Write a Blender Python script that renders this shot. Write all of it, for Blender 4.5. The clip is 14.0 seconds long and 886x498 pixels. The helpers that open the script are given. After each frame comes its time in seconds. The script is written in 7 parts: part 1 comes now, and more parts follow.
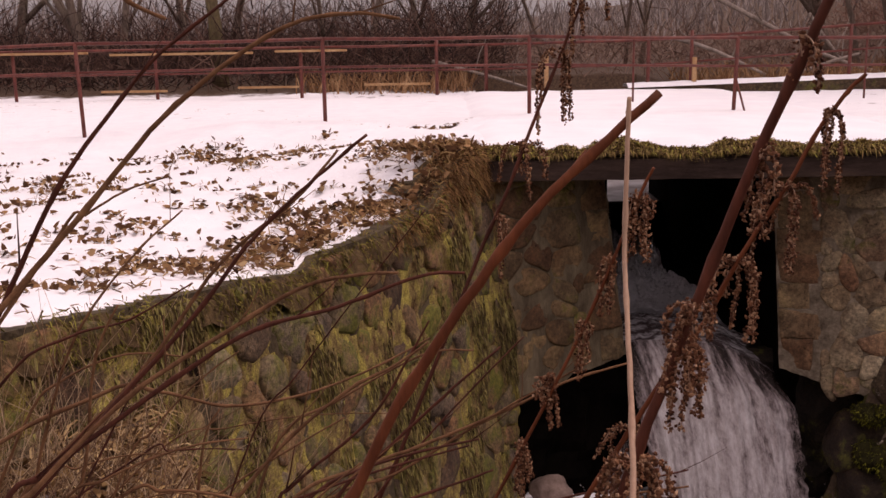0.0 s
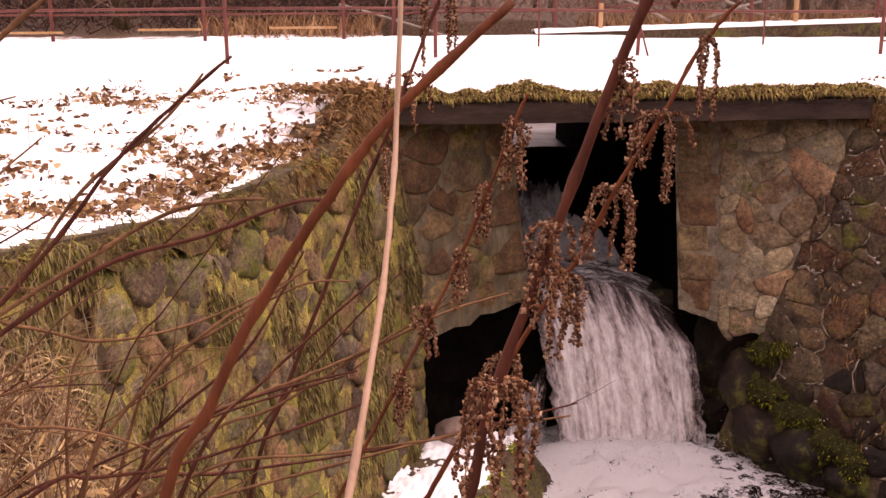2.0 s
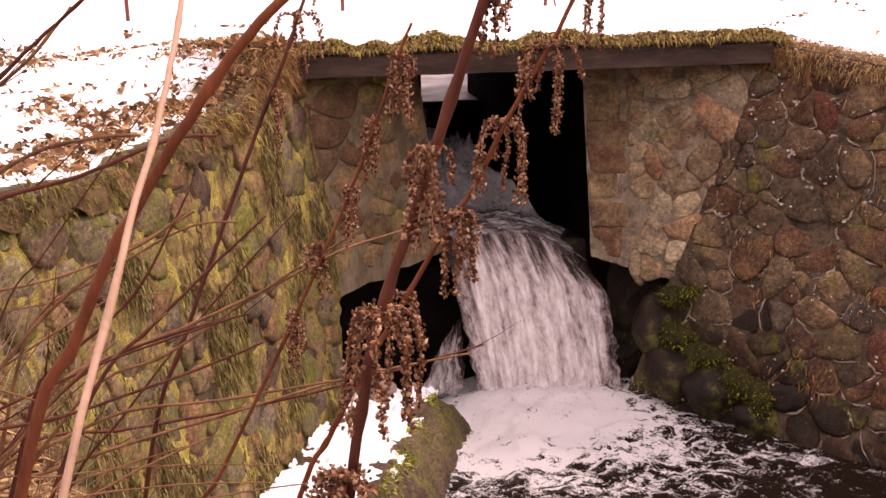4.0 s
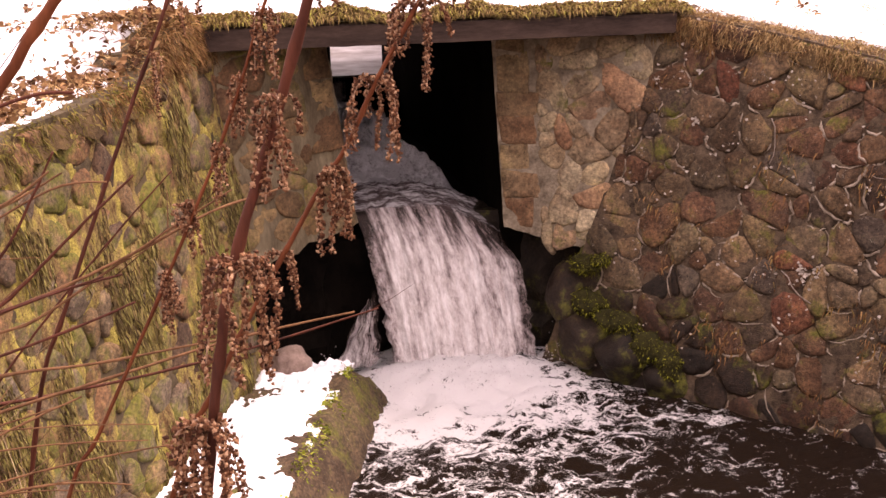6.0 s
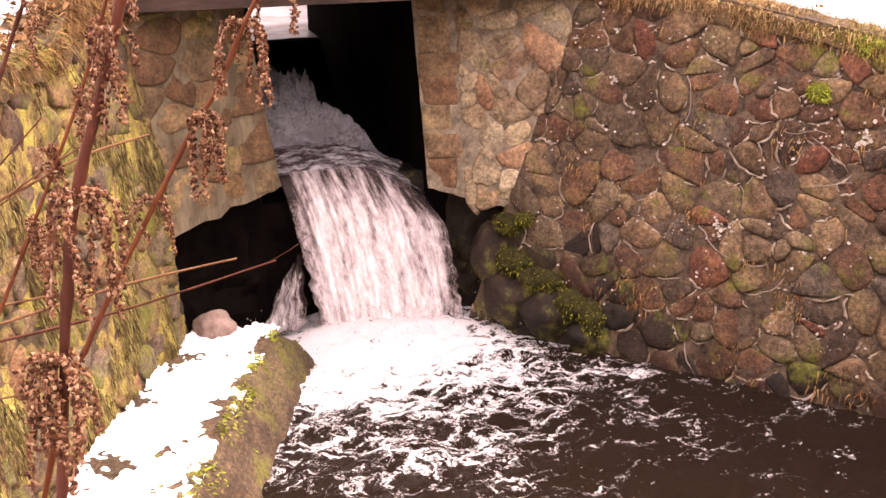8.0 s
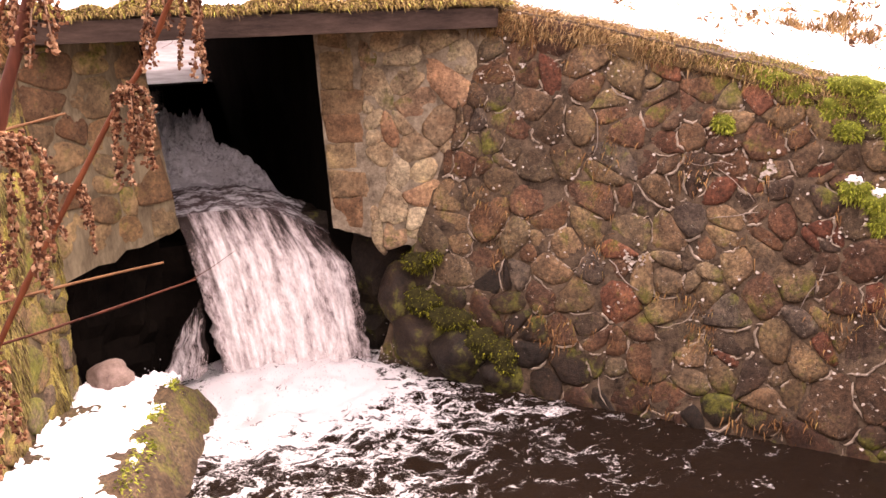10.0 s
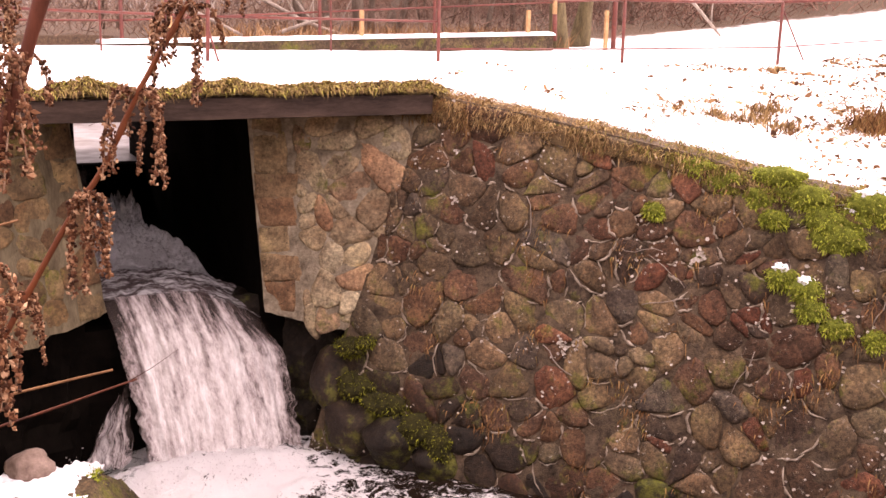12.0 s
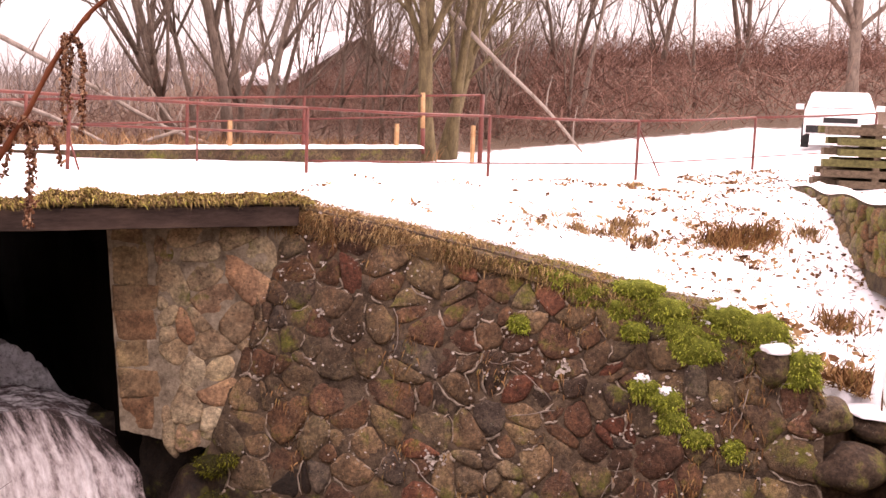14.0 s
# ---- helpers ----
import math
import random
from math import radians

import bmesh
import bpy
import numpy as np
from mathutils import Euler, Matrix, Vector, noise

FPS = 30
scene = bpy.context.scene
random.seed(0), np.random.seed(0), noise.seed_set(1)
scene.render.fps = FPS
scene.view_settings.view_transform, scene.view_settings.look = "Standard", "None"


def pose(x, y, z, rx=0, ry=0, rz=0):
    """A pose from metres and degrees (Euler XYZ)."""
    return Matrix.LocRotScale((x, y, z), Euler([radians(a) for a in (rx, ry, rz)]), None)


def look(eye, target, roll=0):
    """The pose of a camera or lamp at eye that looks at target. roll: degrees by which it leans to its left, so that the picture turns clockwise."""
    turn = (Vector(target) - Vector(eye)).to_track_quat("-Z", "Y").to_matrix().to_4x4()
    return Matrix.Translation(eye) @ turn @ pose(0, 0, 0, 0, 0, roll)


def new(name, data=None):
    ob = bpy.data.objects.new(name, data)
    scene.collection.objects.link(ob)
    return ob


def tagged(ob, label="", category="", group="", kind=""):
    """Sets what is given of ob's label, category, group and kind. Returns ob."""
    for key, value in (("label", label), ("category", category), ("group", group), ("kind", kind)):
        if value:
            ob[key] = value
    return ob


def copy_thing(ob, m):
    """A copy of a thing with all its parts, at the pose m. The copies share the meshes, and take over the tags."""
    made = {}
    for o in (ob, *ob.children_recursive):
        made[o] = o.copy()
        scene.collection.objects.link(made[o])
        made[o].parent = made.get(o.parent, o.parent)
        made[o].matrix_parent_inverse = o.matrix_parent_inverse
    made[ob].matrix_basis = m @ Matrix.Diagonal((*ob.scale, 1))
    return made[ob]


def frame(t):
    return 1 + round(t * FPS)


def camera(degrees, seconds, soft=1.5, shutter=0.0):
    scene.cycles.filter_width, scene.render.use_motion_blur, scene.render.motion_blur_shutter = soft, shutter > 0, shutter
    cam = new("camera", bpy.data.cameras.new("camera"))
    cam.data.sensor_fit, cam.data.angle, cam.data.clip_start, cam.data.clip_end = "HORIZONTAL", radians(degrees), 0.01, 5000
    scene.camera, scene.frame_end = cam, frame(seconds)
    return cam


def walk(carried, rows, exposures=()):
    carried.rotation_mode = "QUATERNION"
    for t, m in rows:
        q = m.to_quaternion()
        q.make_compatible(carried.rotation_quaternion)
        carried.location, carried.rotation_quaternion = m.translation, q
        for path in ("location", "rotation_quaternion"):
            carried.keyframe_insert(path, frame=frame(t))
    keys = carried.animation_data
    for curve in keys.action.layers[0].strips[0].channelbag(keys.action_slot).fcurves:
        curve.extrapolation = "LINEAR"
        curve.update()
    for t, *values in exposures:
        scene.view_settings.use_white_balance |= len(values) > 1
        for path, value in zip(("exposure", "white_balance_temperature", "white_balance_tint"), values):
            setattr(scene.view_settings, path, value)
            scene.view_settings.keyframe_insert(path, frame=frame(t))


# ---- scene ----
cam = camera(45.46, 14.0, soft=1.5)
PATH = [
    (0, (0.000, 0.000, 1.125), (-0.022, 1.959, 0.724), -0.94),
    (0.5, (0.022, 0.006, 1.114), (0.041, 1.962, 0.696), -1.23),
    (1, (0.045, 0.012, 1.102), (0.103, 1.962, 0.661), -0.89),
    (1.5, (0.067, 0.018, 1.090), (0.167, 1.960, 0.622), -0.61),
    (2, (0.083, 0.023, 1.073), (0.223, 1.956, 0.576), -0.21),
    (2.5, (0.099, 0.029, 1.055), (0.280, 1.952, 0.539), -0.50),
    (3, (0.115, 0.034, 1.038), (0.332, 1.948, 0.500), -0.72),
    (5.5, (0.219, -0.012, 0.990), (0.611, 1.853, 0.383), -0.73),
    (6, (0.255, -0.037, 0.977), (0.679, 1.818, 0.360), -0.74),
    (6.5, (0.290, -0.062, 0.965), (0.742, 1.782, 0.336), -0.81),
    (7, (0.326, -0.087, 0.953), (0.799, 1.748, 0.312), -0.87),
    (7.5, (0.362, -0.112, 0.940), (0.857, 1.712, 0.286), -1.08),
    (8, (0.397, -0.137, 0.928), (0.925, 1.670, 0.251), -0.72),
    (10.5, (0.289, 0.161, 0.684), (1.057, 1.924, 0.137), 0.21),
    (11, (0.277, 0.169, 0.711), (1.070, 1.932, 0.198), 0.54),
    (11.5, (0.265, 0.178, 0.738), (1.084, 1.939, 0.262), 0.63),
    (12, (0.252, 0.187, 0.765), (1.124, 1.933, 0.326), 1.22),
    (12.5, (0.268, 0.195, 0.771), (1.214, 1.913, 0.379), 1.85),
    (13, (0.284, 0.203, 0.778), (1.300, 1.892, 0.438), 2.19),
    (13.5, (0.301, 0.210, 0.785), (1.365, 1.879, 0.498), 2.31),
    (14, (0.317, 0.218, 0.791), (1.411, 1.876, 0.562), 2.30),
]
EXPOSURES = [(0, -0.57, 7100, 29), (1.0, 0.15, 7500, 35), (1.5, 0.34, 7600, 35), (3, 0.64, 7500, 34), (5.5, 0.95, 7400, 31), (6.5, 1.15, 7400, 30), (7.5, 1.54, 7420, 31), (8, 1.78, 7450, 30), (11, 1.58, 7400, 28), (14, 1.17, 7200, 29)]
walk(cam, [(t, look(eye, target, roll)) for t, eye, target, roll in PATH], EXPOSURES)

# ------------------------------------------------------------------ world and light
SUN_EL, SUN_AZ = radians(46), radians(82)
world = bpy.data.worlds.new("overcast")
scene.world = world
world.use_nodes = True
wn, wl = world.node_tree.nodes, world.node_tree.links
wn.clear()
w_sky = wn.new("ShaderNodeTexSky")
w_sky.sky_type, w_sky.sun_disc = "NISHITA", False
w_sky.sun_elevation, w_sky.sun_rotation = SUN_EL, SUN_AZ
w_sky.dust_density, w_sky.air_density = 4.0, 1.0
w_bg1, w_bg2, w_mix, w_out = wn.new("ShaderNodeBackground"), wn.new("ShaderNodeBackground"), wn.new("ShaderNodeMixShader"), wn.new("ShaderNodeOutputWorld")
w_bg1.inputs["Strength"].default_value = 0.12
w_bg2.inputs["Color"].default_value = (1.0, 0.93, 0.95, 1)
# an overcast sky: several times brighter overhead than at the horizon
w_tc, w_sep, w_up, w_lum = wn.new("ShaderNodeTexCoord"), wn.new("ShaderNodeSeparateXYZ"), wn.new("ShaderNodeMath"), wn.new("ShaderNodeMath")
w_up.operation, w_lum.operation = "MAXIMUM", "MULTIPLY_ADD"
w_up.inputs[1].default_value = 0.0
w_lum.inputs[1].default_value, w_lum.inputs[2].default_value = 1.8, 0.48
wl.new(w_tc.outputs["Generated"], w_sep.inputs[0])
wl.new(w_sep.outputs["Z"], w_up.inputs[0])
wl.new(w_up.outputs[0], w_lum.inputs[0])
wl.new(w_lum.outputs[0], w_bg2.inputs["Strength"])
w_mix.inputs["Fac"].default_value = 0.82
wl.new(w_sky.outputs["Color"], w_bg1.inputs["Color"])
wl.new(w_bg1.outputs[0], w_mix.inputs[1])
wl.new(w_bg2.outputs[0], w_mix.inputs[2])
wl.new(w_mix.outputs[0], w_out.inputs["Surface"])
sun_data = bpy.data.lights.new("sun", "SUN")
sun_data.energy, sun_data.angle, sun_data.color = 1.9, radians(24), (1.0, 0.93, 0.86)
sun = new("sun", sun_data)
sun.matrix_world = look((30 * math.sin(SUN_AZ), 30 * math.cos(SUN_AZ), 30 * math.tan(SUN_EL)), (0, 0, 0))

# ------------------------------------------------------------------ materials


def material(name):
    m = bpy.data.materials.new(name)
    m.use_nodes = True
    nt = m.node_tree
    bsdf = nt.nodes["Principled BSDF"]
    return m, nt, bsdf


def node(nt, kind, **values):
    n = nt.nodes.new(kind)
    for k, v in values.items():
        if k in n.inputs:
            n.inputs[k].default_value = v
    return n


def coords(nt, scale=(1, 1, 1), space="Object"):
    tc = nt.nodes.new("ShaderNodeTexCoord")
    mp = nt.nodes.new("ShaderNodeMapping")
    mp.inputs["Scale"].default_value = scale
    nt.links.new(tc.outputs[space], mp.inputs["Vector"])
    return mp.outputs["Vector"]


def noise_tex(nt, vec, scale, detail=4, rough=0.6):
    n = node(nt, "ShaderNodeTexNoise", Scale=scale, Detail=detail, Roughness=rough)
    if vec is not None:
        nt.links.new(vec, n.inputs["Vector"])
    return n.outputs["Fac"]


def ramp(nt, fac, stops):
    r = nt.nodes.new("ShaderNodeValToRGB")
    el = r.color_ramp.elements
    while len(el) < len(stops):
        el.new(0.5)
    for e, (p, c) in zip(el, stops):
        e.position = p
        e.color = (*c, 1) if len(c) == 3 else c
    nt.links.new(fac, r.inputs["Fac"])
    return r.outputs["Color"]


def mix(nt, fac, a, b, blend="MIX"):
    m = nt.nodes.new("ShaderNodeMix")
    m.data_type, m.blend_type = "RGBA", blend
    for sock, v in ((m.inputs[0], fac), (m.inputs[6], a), (m.inputs[7], b)):
        if isinstance(v, (int, float)):
            sock.default_value = v
        elif isinstance(v, tuple):
            sock.default_value = (*v, 1)
        else:
            nt.links.new(v, sock)
    return m.outputs[2]


def maths(nt, op, a, b=0.0):
    m = nt.nodes.new("ShaderNodeMath")
    m.operation = op
    for sock, v in zip(m.inputs, (a, b)):
        if isinstance(v, (int, float)):
            sock.default_value = v
        else:
            nt.links.new(v, sock)
    return m.outputs[0]


def bump(nt, bsdf, height, strength=0.5, distance=0.02):
    b = node(nt, "ShaderNodeBump", Strength=strength, Distance=distance)
    nt.links.new(height, b.inputs["Height"])
    nt.links.new(b.outputs["Normal"], bsdf.inputs["Normal"])


def paint(nt, bsdf, color, rough=0.9, spec=0.2, metal=0.0):
    nt.links.new(color, bsdf.inputs["Base Color"]) if not isinstance(color, tuple) else None
    if isinstance(color, tuple):
        bsdf.inputs["Base Color"].default_value = (*color, 1)
    bsdf.inputs["Roughness"].default_value = rough
    bsdf.inputs["Specular IOR Level"].default_value = spec
    bsdf.inputs["Metallic"].default_value = metal


def mat_stone(name, palette, lichen=0.25, moss=0.0, rough=0.85, wet=False, grain=0.7):
    """Field stone: a base tone for each stone, mottled, with pale lichen and green growth."""
    m, nt, b = material(name)
    v = coords(nt)
    oi = nt.nodes.new("ShaderNodeObjectInfo")
    stops = [(i / len(palette) + 0.001, c) for i, c in enumerate(palette)]
    base = ramp(nt, oi.outputs["Random"], stops)
    base.node.color_ramp.interpolation = "CONSTANT"
    n1, n2, n3 = noise_tex(nt, v, 5, 6, 0.7), noise_tex(nt, v, 28, 5, 0.75), noise_tex(nt, v, 90, 3)
    c = mix(nt, 0.85, base, ramp(nt, n1, [(0.3, (0.35, 0.28, 0.24)), (0.5, (0.95, 0.88, 0.80)), (0.7, (1.7, 1.5, 1.3))]), "MULTIPLY")
    c = mix(nt, grain, c, ramp(nt, n2, [(0.36, (0.22, 0.19, 0.17)), (0.52, (1.0, 0.95, 0.9)), (0.66, (1.9, 1.75, 1.6))]), "MULTIPLY")
    # broad weathering over the whole wall, and small dark pits
    n0 = noise_tex(nt, v, 1.1, 5, 0.65)
    c = mix(nt, 0.9, c, ramp(nt, n0, [(0.32, (0.55, 0.42, 0.36)), (0.5, (1.0, 0.95, 0.9)), (0.68, (1.55, 1.6, 1.35))]), "MULTIPLY")
    pits = ramp(nt, noise_tex(nt, v, 26, 5, 0.75), [(0.33, (0.9, 0.9, 0.9)), (0.40, (0, 0, 0))])
    c = mix(nt, pits, c, (0.012, 0.008, 0.006))
    if lichen:
        spots = ramp(nt, noise_tex(nt, v, 17, 8, 0.85), [(0.60, (0, 0, 0)), (0.64, (lichen * 2, lichen * 2, lichen * 2))])
        c = mix(nt, spots, c, (0.46, 0.41, 0.34))
    if moss:
        g = ramp(nt, noise_tex(nt, v, 2.2, 6, 0.75), [(0.62 - 0.35 * moss, (0, 0, 0)), (0.72 - 0.3 * moss, (0.9, 0.9, 0.9))])
        green = ramp(nt, n2, [(0.3, (0.05, 0.055, 0.01)), (0.55, (0.13, 0.13, 0.02)), (0.75, (0.22, 0.20, 0.04))])
        c = mix(nt, g, c, green)
    paint(nt, b, c, 0.5 if wet else rough, 0.25 if wet else 0.25)
    bump(nt, b, mix(nt, 0.4, n2, n3), 1.0, 0.035 * grain)
    return m


def mat_plain(name, dark, light, scale=8, rough=0.9, spec=0.2, strength=0.6, distance=0.01, stretch=(1, 1, 1), metal=0.0):
    m, nt, b = material(name)
    v = coords(nt, stretch)
    n1, n2 = noise_tex(nt, v, scale, 6, 0.7), noise_tex(nt, v, scale * 6, 4, 0.7)
    c = ramp(nt, n1, [(0.3, dark), (0.7, light)])
    c = mix(nt, 0.5, c, ramp(nt, n2, [(0.3, (0.55, 0.52, 0.5)), (0.7, (1.25, 1.2, 1.2))]), "MULTIPLY")
    paint(nt, b, c, rough, spec, metal)
    bump(nt, b, n2, strength, distance)
    return m


def mat_island(name, stops, rough=0.85, spec=0.15):
    """Growth made of many small pieces: each piece takes its own tone."""
    m, nt, b = material(name)
    g = nt.nodes.new("ShaderNodeNewGeometry")
    c = ramp(nt, g.outputs["Random Per Island"], stops)
    v = coords(nt)
    n = noise_tex(nt, v, 1.6, 4, 0.7)
    c = mix(nt, 0.7, c, ramp(nt, n, [(0.3, (0.45, 0.4, 0.38)), (0.7, (1.3, 1.3, 1.2))]), "MULTIPLY")
    paint(nt, b, c, rough, spec)
    return m


def mat_blanket():
    """Moss grown over the stones in drapes: olive, yellow-green and brown, drawn out downwards."""
    m, nt, b = material("moss_blanket")
    v, vs = coords(nt), coords(nt, (1, 1, 0.3))
    a, c2, f = noise_tex(nt, vs, 3.4, 6, 0.75), noise_tex(nt, vs, 13, 6, 0.8), noise_tex(nt, v, 70, 4, 0.8)
    hue = maths(nt, "ADD", maths(nt, "MULTIPLY", a, 0.6), maths(nt, "MULTIPLY", c2, 0.4))
    c = ramp(nt, hue, [(0.37, (0.014, 0.009, 0.006)), (0.43, (0.11, 0.062, 0.032)), (0.49, (0.21, 0.155, 0.07)), (0.56, (0.33, 0.28, 0.075)), (0.66, (0.50, 0.45, 0.14))])
    c = mix(nt, 0.8, c, ramp(nt, f, [(0.35, (0.35, 0.33, 0.3)), (0.65, (1.6, 1.55, 1.4))]), "MULTIPLY")
    paint(nt, b, c, 0.95, 0.1)
    bump(nt, b, mix(nt, 0.5, c2, f), 1.0, 0.03)
    return m


def mat_snow(name="snow"):
    m, nt, b = material(name)
    v = coords(nt)
    n1, n2 = noise_tex(nt, v, 1.3, 5, 0.6), noise_tex(nt, v, 22, 5, 0.7)
    c = ramp(nt, n1, [(0.3, (0.80, 0.79, 0.82)), (0.7, (0.90, 0.89, 0.90))])
    paint(nt, b, c, 0.7, 0.25)
    bump(nt, b, n2, 0.5, 0.02)
    return m


def mat_ground():
    """Snow on the banks and the road; leaf litter and bare soil where the woods begin and on the steep channel side."""
    m, nt, b = material("ground_snow_and_soil")
    v = coords(nt)
    sep = nt.nodes.new("ShaderNodeSeparateXYZ")
    tc = nt.nodes.new("ShaderNodeTexCoord")
    nt.links.new(tc.outputs["Object"], sep.inputs[0])
    big, mid, fine = noise_tex(nt, v, 0.35, 4), noise_tex(nt, v, 3.2, 6, 0.7), noise_tex(nt, v, 20, 5, 0.75)
    # the woods start beyond the road
    road_x = maths(nt, "MAXIMUM", maths(nt, "MULTIPLY", maths(nt, "SUBTRACT", sep.outputs["X"], 12.0), 0.37), 0.0)
    road_x = maths(nt, "MINIMUM", road_x, 4.6)
    edge = maths(nt, "SUBTRACT", maths(nt, "SUBTRACT", sep.outputs["Y"], 20.3), road_x)
    edge = maths(nt, "ADD", edge, maths(nt, "MULTIPLY", maths(nt, "SUBTRACT", mid, 0.5), 3.0))
    edge = maths(nt, "ADD", edge, maths(nt, "MAXIMUM", maths(nt, "MULTIPLY", maths(nt, "SUBTRACT", sep.outputs["X"], 29.0), 1.0), 0.0))
    woods = ramp(nt, edge, [(0.0, (0, 0, 0)), (0.8, (1, 1, 1))])
    # the creek bank below the wall is bare
    low = maths(nt, "ADD", maths(nt, "MULTIPLY", sep.outputs["Z"], -1.0), maths(nt, "MULTIPLY", maths(nt, "SUBTRACT", mid, 0.5), 0.5))
    left = maths(nt, "LESS_THAN", sep.outputs["X"], 4.0)
    bank = maths(nt, "MULTIPLY", ramp(nt, low, [(0.62, (0, 0, 0)), (0.72, (1, 1, 1))]), left)
    deep = ramp(nt, maths(nt, "MULTIPLY", sep.outputs["Z"], -0.25), [(0.42, (0, 0, 0)), (0.46, (1, 1, 1))])
    # the added unseen bank at the back stays snowless to cut bounce light
    behind = maths(nt, "LESS_THAN", sep.outputs["Y"], -1.4)
    bare = maths(nt, "MAXIMUM", maths(nt, "MAXIMUM", maths(nt, "MAXIMUM", woods, bank), deep), behind)
    # patches where the snow is thin
    thin = ramp(nt, maths(nt, "MULTIPLY", mid, maths(nt, "ADD", big, 0.42)), [(0.60, (0, 0, 0)), (0.66, (0.8, 0.8, 0.8))])
    snow = ramp(nt, mid, [(0.3, (0.80, 0.79, 0.82)), (0.7, (0.9, 0.89, 0.9))])
    soil = ramp(nt, fine, [(0.3, (0.03, 0.018, 0.012)), (0.55, (0.10, 0.06, 0.036)), (0.75, (0.21, 0.14, 0.09))])
    c = mix(nt, maths(nt, "MAXIMUM", bare, thin), snow, soil)
    paint(nt, b, c, 0.8, 0.2)
    bump(nt, b, mix(nt, 0.5, mid, fine), 0.7, 0.04)
    return m


def mat_falling_water(name="falling_water", bias=0.53):
    """White strands with dark gaps; the sheet leaves the lip clear and brown and whitens as it drops."""
    m, nt, b = material(name)
    tc = nt.nodes.new("ShaderNodeTexCoord")
    sep = nt.nodes.new("ShaderNodeSeparateXYZ")
    nt.links.new(tc.outputs["UV"], sep.inputs[0])
    broad, strand, drops = noise_tex(nt, coords(nt, (8, 1.3, 1), "UV"), 1.0, 3, 0.6), noise_tex(nt, coords(nt, (16, 4.2, 1), "UV"), 1.0, 4, 0.65), noise_tex(nt, coords(nt, (34, 14, 1), "UV"), 1.0, 4, 0.75)
    f = maths(nt, "ADD", maths(nt, "MULTIPLY", broad, 0.60), maths(nt, "ADD", maths(nt, "MULTIPLY", strand, 0.52), maths(nt, "MULTIPLY", drops, 0.56)))
    fresh = ramp(nt, sep.outputs["Y"], [(0.0, (0.0, 0.0, 0.0)), (0.10, (0.05, 0.05, 0.05)), (0.24, (0.17, 0.17, 0.17)), (1.0, (0.22, 0.22, 0.22))])
    side = ramp(nt, sep.outputs["X"], [(0.0, (0.0, 0.0, 0.0)), (0.05, (0.1, 0.1, 0.1)), (0.14, (0.22, 0.22, 0.22)), (0.42, (0.18, 0.18, 0.18)), (0.8, (0.12, 0.12, 0.12)), (0.94, (0.08, 0.08, 0.08)), (1.0, (0, 0, 0))])
    f = maths(nt, "SUBTRACT", maths(nt, "ADD", f, maths(nt, "ADD", fresh, side)), bias)
    c = ramp(nt, f, [(0.42, (0.10, 0.07, 0.062)), (0.54, (0.34, 0.28, 0.275)), (0.68, (0.62, 0.57, 0.56)), (0.84, (0.88, 0.85, 0.845))])
    a = ramp(nt, f, [(0.42, (0.3, 0.3, 0.3)), (0.54, (0.85, 0.85, 0.85)), (0.62, (1, 1, 1))])
    paint(nt, b, c, 0.3, 0.5)
    nt.links.new(a, b.inputs["Alpha"])
    bump(nt, b, f, 0.9, 0.06)
    return m


